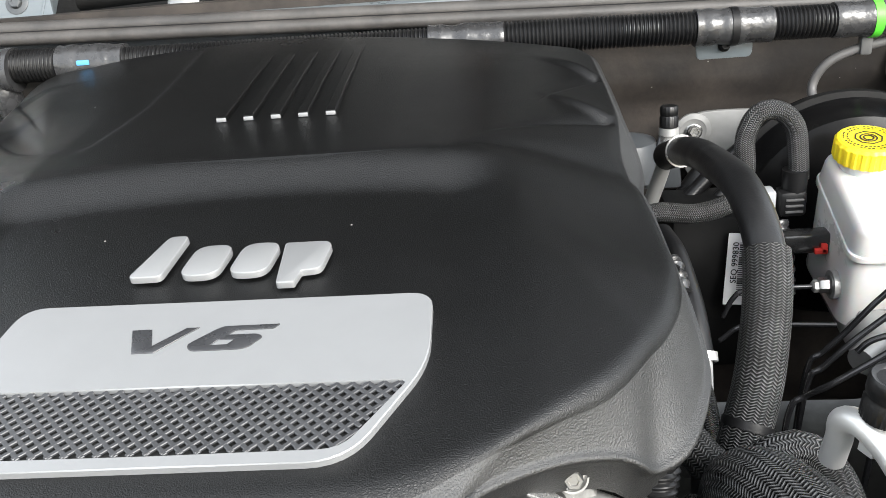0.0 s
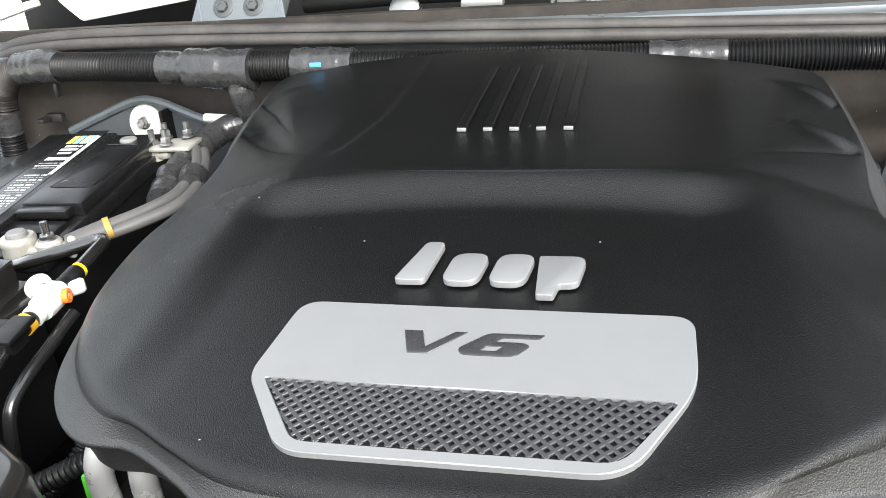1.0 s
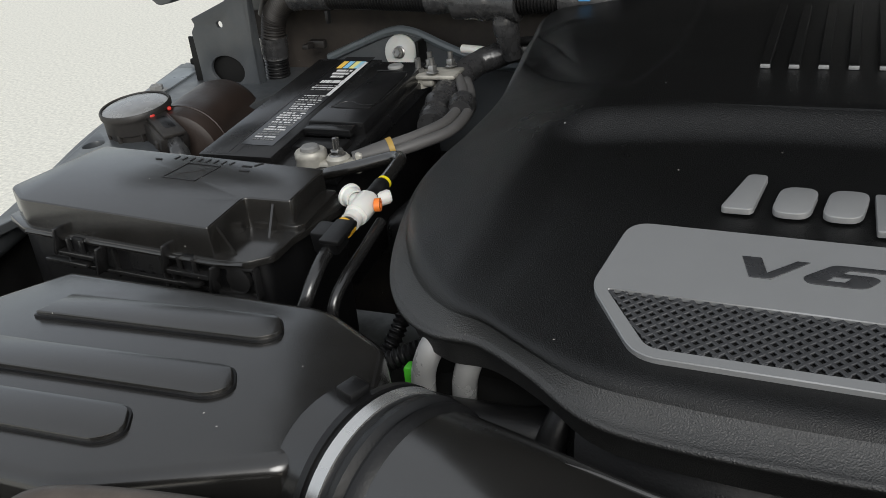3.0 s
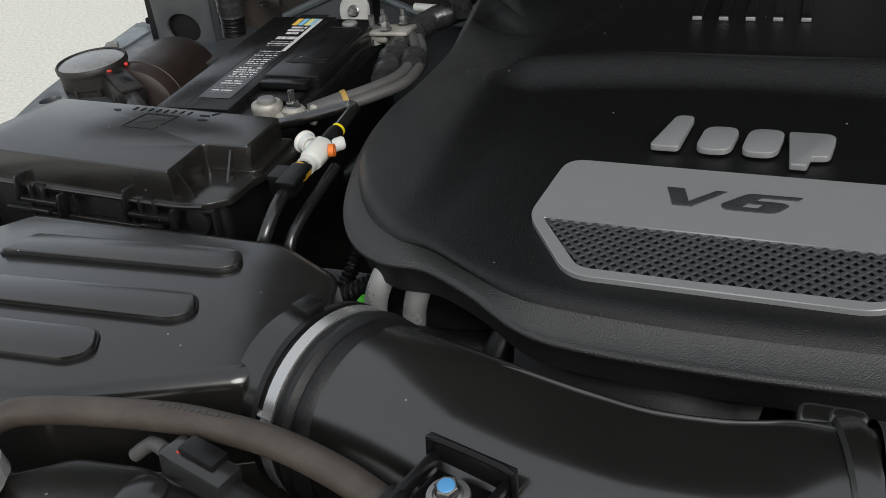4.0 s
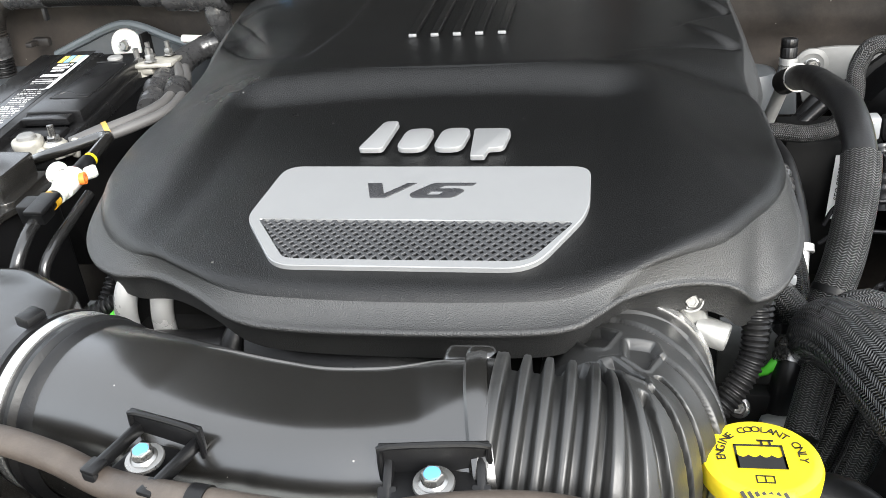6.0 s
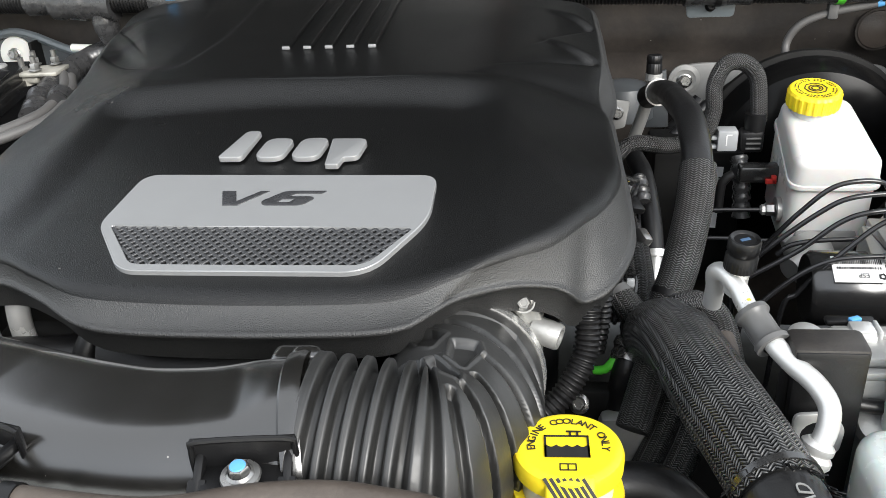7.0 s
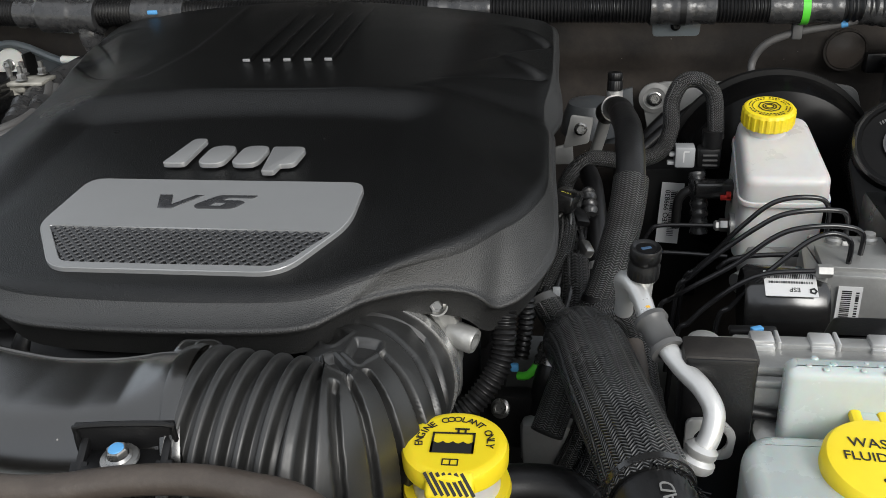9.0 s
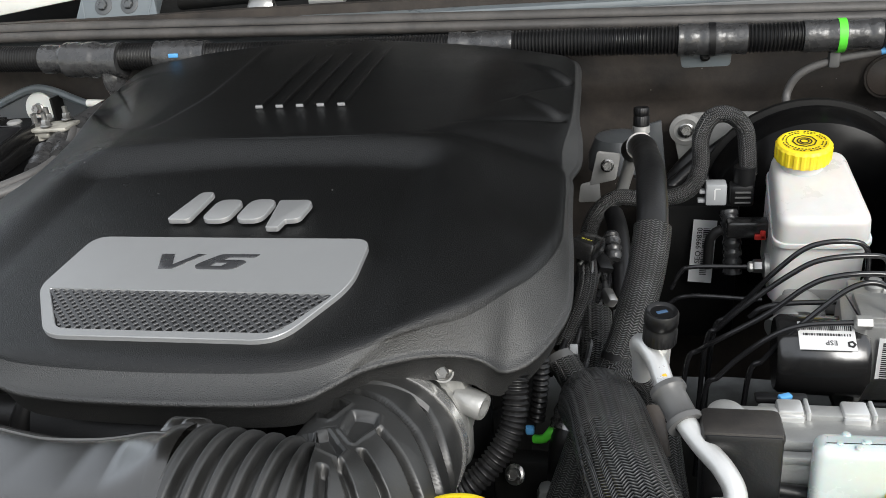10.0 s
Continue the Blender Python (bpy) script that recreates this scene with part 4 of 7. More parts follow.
part("ribbed_conduit", corrugated([(-0.715, 0.640, 1.074), (-0.63, 0.637, 1.072), (-0.545, 0.635, 1.069)], LR), M_RUBBER, loom)
part("ribbed_conduit", corrugated([(-0.415, 0.633, 1.067), (-0.35, 0.632, 1.066)], LR), M_RUBBER, loom)
part("ribbed_conduit", corrugated([(-0.272, 0.632, 1.064), (-0.05, 0.634, 1.061), (0.13, 0.637, 1.059)], LR * 0.85), M_RUBBER, loom)
part("tape_wrap", wrapped((-0.548, 0.635, 1.069), (-0.503, 0.634, 1.068)), M_TAPE, loom)
part("tee_wrap", wrapped((-0.506, 0.632, 1.067), (-0.412, 0.632, 1.063), 0.027, 2.0), M_TAPE, loom)
part("tee_branch", tube([(-0.435, 0.630, 1.055), (-0.432, 0.632, 1.02), (-0.428, 0.640, 0.985)], lambda s, f: 0.019 - 0.005 * f + crumple(s), 16, 0.003), M_TAPE, loom)
part("tape_wrap", wrapped((-0.352, 0.632, 1.066), (-0.270, 0.632, 1.064), 0.0215, 1.0), M_TAPE, loom, "silvery taped length with a bluish sheen set in as a blue block")
# Bluish sheen of the tape, set in as a small block of blue.
part("blue_mark_and_sheen", box((0.016, 0.004, 0.006), (-0.315, 0.6105, 1.070), 0.001), M_BLUE, loom)
part("tape_wrap", tube([(-0.712, 0.640, 1.074), (-0.745, 0.643, 1.076), (-0.785, 0.648, 1.072)], lambda s, f: 0.023 + crumple(s), 20, 0.003), M_TAPE, loom)
part("elbow", corrugated([(-0.780, 0.652, 1.073), (-0.815, 0.662, 1.062), (-0.845, 0.672, 1.038), (-0.856, 0.674, 1.005), (-0.858, 0.676, 0.99)], LR), M_DUSTY, loom)
part("tape_wrap", wrapped((-0.8575, 0.675, 1.003), (-0.8605, 0.677, 0.968), 0.0230), M_TAPE, loom)
part("ribbed_conduit", corrugated([(-0.8605, 0.677, 0.970), (-0.865, 0.678, 0.90), (-0.868, 0.68, 0.80)], LR), M_RUBBER, loom)
part("tie_tail", box((0.006, 0.010, 0.02), (-0.715, 0.625, 1.045), 0.002), M_BLACK, loom)
single("loom_clip", merged(box((0.03, 0.012, 0.014), (-0.79, 0.70, 0.985), 0.003), box((0.012, 0.03, 0.008), (-0.80, 0.69, 0.985), 0.002)), M_DUSTY, "small brown-black clip on the bulkhead", "clip")

# pump and canister by the wing
pump = thing("vacuum_pump", (-0.87, 0.37, 0.90), "dusty round pump with a grey disc top and red tab", "pump")
PM = at(-0.898, 0.388, 0.930, 6, 0) @ Matrix.Scale(0.88, 4)
part("drum", lathe([(0, -0.04), (0.046, -0.04), (0.050, 0.02), (0.054, 0.022), (0.054, 0.046), (0.050, 0.05)], 36, PM), M_DUSTY, pump)
part("disc", lathe([(0, 0.058), (0.02, 0.057), (0.044, 0.055), (0.052, 0.052), (0.053, 0.045)], 36, PM), M_DISC, pump, "worn pale grey metal disc")
part("disc_rim", lathe([(0.0535, 0.044), (0.0565, 0.045), (0.0568, 0.052), (0.0545, 0.055), (0.0525, 0.053)], 40, PM), M_DUSTY, pump)
for a in (200, 240, 280, 320):
    part("side_slot", box((0.012, 0.004, 0.016), (0, 0, 0), 0.001, m=PM @ Matrix.Rotation(radians(a), 4, "Z") @ at(0.0505, 0, 0.0) @ at(0, 0, 0, 0, 0, 90)), M_DARK, pump)
for a in range(0, 360, 45):
    part("rib", box((0.006, 0.014, 0.05), (0.048 * math.cos(radians(a)), 0.048 * math.sin(radians(a)), 0), 0.002, m=PM), M_DUSTY, pump)
part("plug", merged(box((0.062, 0.040, 0.034), (0, 0, 0), 0.004, m=at(-0.830, 0.360, 0.940, 0, 12, -30)), box((0.070, 0.030, 0.006), (0, 0, 0.020), 0.002, m=at(-0.830, 0.360, 0.940, 0, 12, -30)), box((0.012, 0.046, 0.020), (0.018, 0, 0), 0.003, m=at(-0.830, 0.360, 0.940, 0, 12, -30))), M_DUSTY, pump)
part("plug_ridge", box((0.04, 0.018, 0.012), (0, 0, 0), 0.003, m=at(-0.828, 0.362, 0.958, 0, 12, -30)), M_BLACK, pump)
part("red_tab", box((0.016, 0.008, 0.006), (0, 0, 0), 0.002, m=at(-0.858, 0.368, 0.968, 0, 0, -30)), M_RED, pump)
part("red_tab", box((0.010, 0.006, 0.005), (0, 0, 0), 0.002, m=at(-0.850, 0.396, 0.970, 0, 0, -30)), M_RED, pump)
part("taped_lead", tube([(-0.805, 0.345, 0.942), (-0.785, 0.330, 0.925), (-0.780, 0.325, 0.88)], lambda s, f: 0.012 + crumple(s), 12, 0.003), M_TAPE, pump)
can = thing("canister", (-0.83, 0.50, 0.85), "dusty brown-black round canister lying behind the pump", "canister")
part("body", lathe([(0, 0), (0.050, 0), (0.060, 0.006), (0.064, 0.02), (0.064, 0.155), (0.060, 0.172), (0.046, 0.186), (0, 0.190)], 48, aim((-0.838, 0.380, 0.904), (-0.880, 0.560, 0.908))), M_CAN, can)
part("end_ring", lathe([(0.0635, 0.030), (0.0655, 0.031), (0.0655, 0.038), (0.0635, 0.039)], 40, aim((-0.838, 0.380, 0.904), (-0.880, 0.560, 0.908))), M_CAN, can)

# fuse box
fuse = thing("fuse_box", (-0.60, 0.10, 0.86), "dusty black fuse box with a stepped lid and side clips", "fuse box")
LID = rounded([(-0.778, 0.203), (-0.465, 0.187), (-0.454, 0.108), (-0.506, 0.106), (-0.496, 0.038), (-0.745, 0.051), (-0.785, 0.075)], [0.008, 0.005, 0.004, 0.008, 0.003, 0.01, 0.01], 4)
part("lid_top", prism(LID, 0.956, 0.989, 0.0018, segments=3), M_LID, fuse, smooth=30)
part("lid_skirt", prism(rounded([(-0.790, 0.212), (-0.446, 0.196), (-0.438, 0.165), (-0.448, 0.095), (-0.445, 0.058), (-0.462, 0.040), (-0.500, 0.036), (-0.750, 0.048), (-0.795, 0.070)], 0.006, 4), 0.951, 0.958, 0.0016), M_LID, fuse, smooth=30)
part("side_tier", prism(rounded([(-0.62, 0.200), (-0.457, 0.192), (-0.445, 0.112), (-0.452, 0.104), (-0.500, 0.104), (-0.52, 0.14)], 0.004), 0.954, 0.9645, 0.0015), M_LID, fuse)
for gx, gy, turn in ((-0.4985, 0.052, -8), (-0.474, 0.1065, -80)):
    part("gusset", prism([(0, 0), (0.020, 0), (0, 0.027)], -0.0012, 0.0012, 0, m=at(gx, gy, 0.957, 0, 0, turn) @ at(0, 0, 0, 90)), M_LID, fuse)
part("tray", prism(rounded([(-0.785, 0.205), (-0.452, 0.19), (-0.456, 0.095), (-0.456, 0.062), (-0.475, 0.050), (-0.745, 0.058), (-0.785, 0.075)], 0.008, 4), 0.80, 0.952, 0.002), M_BLACK, fuse)


def latch(x, y, turn):
    m = at(x, y, 0.945, 0, 0, turn)
    lt = part("latch", merged(box((0.050, 0.012, 0.005), (0, -0.007, -0.004), 0.001, m=m), box((0.0035, 0.014, 0.030), (-0.028, -0.006, 0), 0.001, m=m @ at(0, 0, 0, 0, 15)), box((0.0035, 0.014, 0.030), (0.028, -0.006, 0), 0.001, m=m @ at(0, 0, 0, 0, 15)), box((0.024, 0.010, 0.005), (0, -0.009, -0.014), 0.0015, m=m), box((0.003, 0.004, 0.018), (-0.009, -0.010, 0.004), 0.0006, m=m), box((0.003, 0.004, 0.018), (0.009, -0.010, 0.004), 0.0006, m=m)), M_SATIN, fuse)
    part("latch_tongue", box((0.016, 0.005, 0.018), (0, -0.005, 0.004), 0.002, m=m), M_BLACK, lt)


latch(-0.668, 0.048, -3)
latch(-0.526, 0.044, -3)
part("rim_bead", tube([(-0.745, 0.0475, 0.9545), (-0.60, 0.0410, 0.9545), (-0.505, 0.0360, 0.9545), (-0.466, 0.0395, 0.9545)], 0.0022, 8), M_LID, fuse)
part("front_ledge", box((0.26, 0.006, 0.005), (0, 0, 0), 0.0012, m=at(-0.605, 0.049, 0.921, 0, 0, -2)), M_SATIN, fuse)
for x in (-0.488, -0.558, -0.57, -0.635, -0.70):
    part("front_rib", box((0.0035, 0.010, 0.036), (x, 0.0255 - 0.045 * x, 0.932), 0.001), M_SATIN, fuse)
part("round_boss", lathe([(0.010, 0), (0.013, 0.001), (0.013, 0.006), (0.009, 0.008), (0, 0.006)], 24, at(-0.480, 0.050, 0.934, 90)), M_SATIN, fuse)
part("boss_frame", merged(box((0.044, 0.009, 0.003), (-0.480, 0.044, 0.949), 0.0008), box((0.044, 0.009, 0.003), (-0.480, 0.044, 0.919), 0.0008), box((0.003, 0.009, 0.030), (-0.459, 0.046, 0.934), 0.0008)), M_SATIN, fuse)
M_ICON = mat("moulded_black_plastic", (0.010, 0.010, 0.011), 0.5)
icon = merged(*[box((0.045, 0.0010, 0.0008), (0, y, 0), 0) for y in (-0.020, 0.020)], *[box((0.0010, 0.04, 0.0008), (x, 0, 0), 0) for x in (-0.022, 0.022)],
              *[box((0.0020, 0.008, 0.0008), (-0.048 + 0.011 * k, 0.031, 0), 0) for k in range(8)], box((0.030, 0.0012, 0.0008), (0, 0, 0), 0, m=at(0, 0, 0, 0, 0, 35)))
icon.transform(at(-0.606, 0.152, 0.9892, 0, 0, -3))
part("moulded_icon", icon, M_ICON, fuse, smooth=0)
for x, y, w, turn in ((-0.548, 0.165, 0.012, 0), (-0.553, 0.177, 0.012, 0), (-0.543, 0.184, 0.010, 60), (-0.672, 0.178, 0.008, 0)):
    part("moulded_mark", box((w, 0.002, 0.0012), (0, 0, 0), 0, m=at(x, y, 0.9892, 0, 0, turn)), M_ICON, fuse, smooth=0)

# quick connector between fuse box and cover
valve = thing("purge_valve", (-0.40, 0.12, 0.95), "white plastic valve with amber and yellow bands on black hoses", "valve")
V_LOW, V_HIGH = Vector((-0.3975, 0.103, 0.967)), Vector((-0.3980, 0.190, 0.980))
VA = aim(V_LOW, V_HIGH) @ Matrix.Rotation(math.pi, 4, "Z") @ Matrix.Diagonal((0.86, 0.86, 1, 1))
part("lower_collar", lathe([(0, -0.006), (0.0085, -0.006), (0.0092, 0.0), (0.0092, 0.011), (0.0075, 0.013), (0, 0.013)], 20, VA), M_BLACK, valve)
part("amber_band", lathe([(0.0092, -0.001), (0.0108, -0.001), (0.0108, 0.007), (0.0092, 0.007)], 20, VA, lambda a, z: 1 + 0.06 * math.cos(3 * a)), M_ORANGE, valve)
part("body", lathe([(0.0075, 0.013), (0.0110, 0.013), (0.0110, 0.020), (0.0095, 0.0215), (0.0095, 0.023), (0.0130, 0.0245), (0.0138, 0.030), (0.0138, 0.050), (0.0125, 0.052), (0.0095, 0.053), (0.0090, 0.058), (0, 0.058)], 36, VA, lambda a, z: 1 + (0.05 * (math.cos(4 * a) > 0.2) if 0.024 < z < 0.051 else 0)), M_WHITE, valve)
part("side_stub", lathe([(0, 0), (0.0075, 0), (0.0080, 0.010), (0, 0.010)], 20, VA @ at(-0.010, 0, 0.046, 0, -60, 0)), M_WHITE, valve)
part("side_cup", lathe([(0.0085, 0.000), (0.0105, 0.000), (0.0110, 0.010), (0.0130, 0.0115), (0.0130, 0.0145), (0.0100, 0.0145), (0.0090, 0.005), (0, 0.004)], 28, VA @ at(-0.016, -0.001, 0.050, 0, -60, 0)), M_WHITE, valve)
part("cup_plug", lathe([(0.0098, 0.006), (0.0098, 0.0125), (0, 0.0135)], 24, VA @ at(-0.016, -0.001, 0.050, 0, -60, 0)), M_BLACK, valve)
part("upper_collar", lathe([(0, 0.056), (0.0095, 0.056), (0.0100, 0.060), (0.0090, 0.064), (0.0098, 0.066), (0.0098, 0.080), (0.0080, 0.083), (0, 0.083)], 24, VA), M_BLACK, valve)
part("yellow_band", lathe([(0.0075, 0.083), (0.0088, 0.083), (0.0088, 0.0860), (0.0075, 0.0860)], 20, VA), M_YELLOW, valve)
part("white_tip", lathe([(0, 0), (0.0078, 0), (0.0080, 0.011), (0.0060, 0.014), (0, 0.0145)], 20, VA @ at(0.008, 0.003, 0.058, 0, 50, 0)), M_WHITE, valve)
part("orange_ring", lathe([(0.004, 0), (0.0072, 0), (0.0072, 0.006), (0.004, 0.006)], 18, VA @ at(0.014, -0.002, 0.042, 0, 70, 0)), mat("orange_ring_plastic", (0.8, 0.2, 0.03), 0.4), valve)
part("upper_hose", tube([(-0.398, 0.188, 0.980), (-0.399, 0.212, 0.984), (-0.404, 0.236, 0.985), (-0.418, 0.248, 0.982), (-0.445, 0.240, 0.976), (-0.48, 0.230, 0.968), (-0.51, 0.236, 0.958)], 0.0066, 16, 0.004), M_DUCT, valve)
part("hose_clip", merged(box((0.030, 0.026, 0.022), (0, 0, 0), 0.003, m=VA @ at(-0.006, -0.002, -0.016)), box((0.006, 0.020, 0.006), (0, 0, 0), 0.001, m=VA @ at(-0.021, 0.008, -0.012)), box((0.024, 0.006, 0.036), (0, 0, 0), 0.002, m=VA @ at(0.010, -0.014, -0.020))), M_BLACK, valve)
part("clip_tab", box((0.008, 0.004, 0.012), (0, 0, 0), 0.001, m=VA @ at(-0.022, 0.010, -0.010)), M_GREYC, valve)
part("lower_hose", tube([(-0.400, 0.098, 0.962), (-0.402, 0.074, 0.955), (-0.400, 0.050, 0.945), (-0.402, 0.036, 0.930), (-0.410, 0.032, 0.91), (-0.42, 0.034, 0.87)], 0.0064, 16, 0.004), M_SATIN, valve)
part("second_hose", tube([(-0.385, 0.150, 0.955), (-0.384, 0.110, 0.945), (-0.383, 0.072, 0.935), (-0.384, 0.048, 0.918), (-0.388, 0.040, 0.87)], 0.0056, 16, 0.004), M_SATIN, valve)
part("net_sleeve", tube([(-0.407, 0.032, 0.916), (-0.412, 0.032, 0.90), (-0.42, 0.034, 0.87)], 0.0095, 14, 0.004), M_BRAIDS, valve)
# ---- air intake across the front ----
airbox = thing("air_filter_box", (-0.45, -0.15, 0.80), "black plastic air filter box with three raised ribs", "air filter box")
AB = rounded([(-0.605, -0.022), (-0.335, -0.018), (-0.266, -0.055), (-0.246, -0.112), (-0.262, -0.190), (-0.385, -0.250), (-0.62, -0.262), (-0.68, -0.15)], [0.01, 0.015, 0.012, 0.02, 0.012, 0.02, 0.02, 0.02], 5)
part("lid", prism(AB, 0.90, 0.967, 0.010, taper=0.975, segments=3), M_LID, airbox)
part("base", prism(AB, 0.70, 0.90, 0.002), M_LID, airbox)


def rib(x0, y0, x1, w):
    dy = 0.016 * (x1 - x0) / 0.2
    pts = rounded([(x0, y0 - w / 2), (x1 - 0.012, y0 + dy - w / 2), (x1, y0 + dy - w * 0.1), (x1 - 0.015, y0 + dy + w / 2), (x0 + 0.01, y0 + w / 2)], [0.004, 0.012, 0.008, 0.008, 0.004])
    part("raised_rib", prism(pts, 0.9655, 0.9722, 0.0014), M_LID, airbox)
    # Wider black plinth draws the shadow line along the rib's edges.
    part("rib_shadow_line", prism([(x0 - 0.002 + (x - x0) * 1.012, y0 - 0.0005 + (y - y0) * 1.07) for x, y in pts], 0.9655, 0.9690, 0.0006), M_BLACK, airbox)


rib(-0.565, -0.084, -0.347, 0.032)
rib(-0.600, -0.155, -0.341, 0.034)
rib(-0.620, -0.213, -0.380, 0.036)
# round outlet of the box, then clamp, coupling and duct on one line
O_A, O_B = Vector((-0.252, -0.146, 0.931)), Vector((-0.168, -0.172, 0.929))
OUT = aim(O_A, O_B)
part("outlet_neck", lathe([(0.0480, -0.020), (0.0520, -0.016), (0.0520, 0.020)], 48, OUT), M_SATIN, airbox)
hc = thing("hose_clamp", tuple(O_A), "bright stainless worm-drive hose clamp round the intake coupling", "hose clamp")
part("band", lathe([(0.0643, 0.0275), (0.0658, 0.0275), (0.0658, 0.0360), (0.0643, 0.0360), (0.0643, 0.0275)], 64, OUT), M_BAND, hc)
part("screw", lathe([(0, 0), (0.0075, 0), (0.0075, 0.008), (0.006, 0.010), (0.0015, 0.010), (0.0015, 0.008), (0, 0.008)], 18, at(-0.246, -0.206, 0.940, 70, 0, -30)), M_STEEL, hc)
part("worm_housing", box((0.016, 0.014, 0.03), (0, 0, 0), 0.002, m=at(-0.238, -0.200, 0.948, 30, 0, -18)), M_STEEL, hc)
part("slots", merged(*[box((0.0012, 0.008, 0.0012), (0, 0, 0), 0, m=OUT @ Matrix.Rotation(radians(-90 - 6 * k), 4, "Z") @ at(0.0665, 0, 0.032, 0, 0, 0) @ at(0, 0, 0, 90)) for k in range(9)]), M_PRINT, hc, smooth=0)
coupling = thing("rubber_coupling", tuple(O_A), "ribbed black rubber coupling between filter box and duct", "coupling")
part("cuff", lathe([(0.0520, 0.019), (0.0635, 0.020), (0.0643, 0.024), (0.0643, 0.040), (0.0665, 0.0425), (0.0672, 0.047), (0.0630, 0.0505), (0.0630, 0.052), (0.0662, 0.0545), (0.0658, 0.0595), (0.0625, 0.063), (0.0615, 0.066)], 64, OUT), M_RUBBER, coupling)
part("stop_tab", box((0.014, 0.016, 0.009), (0, 0, 0), 0.002, m=at(-0.2385, -0.150, 0.998, 0, 4, -18)), M_BLACK, coupling)
part("stop_rim", lathe([(0.0520, 0.018), (0.0655, 0.0185), (0.0660, 0.0235), (0.0630, 0.024)], 64, OUT), M_BLACK, coupling)


def duct_loft(stations, sides=72):
    """A round duct through stations of centre, radius and the height at which its top is pressed flat."""
    bm = bmesh.new()
    cs = spline([s[0] for s in stations], 0.004)
    xs = [s[0][0] for s in stations]
    n, rings = len(cs), []
    for i, c in enumerate(cs):
        k = max(0, min(len(xs) - 2, sum(1 for x in xs if x <= c.x) - 1))
        t = min(1, max(0, (c.x - xs[k]) / (xs[k + 1] - xs[k])))
        r, top = (stations[k][j] * (1 - t) + stations[k + 1][j] * t for j in (1, 2))
        way = (cs[min(i + 1, n - 1)] - cs[max(i - 1, 0)]).normalized()
        side = way.cross(Vector((0, 0, 1))).normalized()
        up = side.cross(way)
        ring = []
        for a in range(sides):
            th = 2 * math.pi * a / sides
            z = math.sin(th) * r
            over = (z - top) / 0.0022
            z -= 0.0022 * (math.log(1 + math.exp(over)) if over < 30 else over) if z > 0 else 0
            ring.append(bm.verts.new(c + side * r * math.cos(th) + up * z))
        rings.append(ring)
    for a, b in zip(rings, rings[1:]):
        for k in range(sides):
            bm.faces.new((a[k], a[(k + 1) % sides], b[(k + 1) % sides], b[k]))
    bmesh.ops.recalc_face_normals(bm, faces=bm.faces)
    return bm


duct = thing("intake_duct", (-0.06, -0.19, 0.88), "glossy black plastic intake duct with moulded seam and brackets", "intake duct")
DUCT = [((-0.196, -0.163, 0.931), 0.0618, 0.070), ((-0.165, -0.171, 0.931), 0.0622, 0.066), ((-0.143, -0.177, 0.931), 0.0622, 0.0605), ((-0.115, -0.185, 0.931), 0.0618, 0.0555), ((-0.07, -0.196, 0.931), 0.0610, 0.0535), ((-0.02, -0.203, 0.931), 0.0605, 0.0525),
        ((0.02, -0.201, 0.931), 0.0605, 0.0530), ((0.044, -0.197, 0.931), 0.0615, 0.0550), ((0.060, -0.194, 0.931), 0.0628, 0.0605), ((0.076, -0.193, 0.931), 0.0637, 0.068), ((0.088, -0.193, 0.931), 0.0640, 0.070)]
duct_mesh = duct_loft(DUCT)
part("duct_body", duct_mesh, M_DUCT, duct, smooth=60)
part("end_collar", lathe([(0.0635, -0.006), (0.0665, -0.004), (0.0675, 0.004), (0.066, 0.008)], 56, aim((0.082, -0.193, 0.9325), (0.12, -0.187, 0.935))), M_DUCT, duct)
part("moulding_seam", tube([(-0.207, -0.138, 0.9885), (-0.190, -0.146, 0.9870), (-0.150, -0.152, 0.9865), (-0.124, -0.158, 0.9848), (-0.095, -0.1595, 0.9835), (-0.05, -0.1685, 0.9825), (-0.02, -0.173, 0.9822), (0.02, -0.1705, 0.9825), (0.048, -0.165, 0.9845), (0.062, -0.169, 0.9885), (0.078, -0.173, 0.9918)], 0.0009, 6), M_GREYC, duct)
part("collar_knob", merged(box((0.034, 0.024, 0.018), (0.068, -0.152, 0.975), 0.007, 3), box((0.020, 0.016, 0.016), (0.076, -0.154, 0.980), 0.006, 3)), M_DUCT, duct)
part("seam_nub", box((0.010, 0.008, 0.008), (-0.203, -0.146, 0.9880), 0.002), M_DUCT, duct)


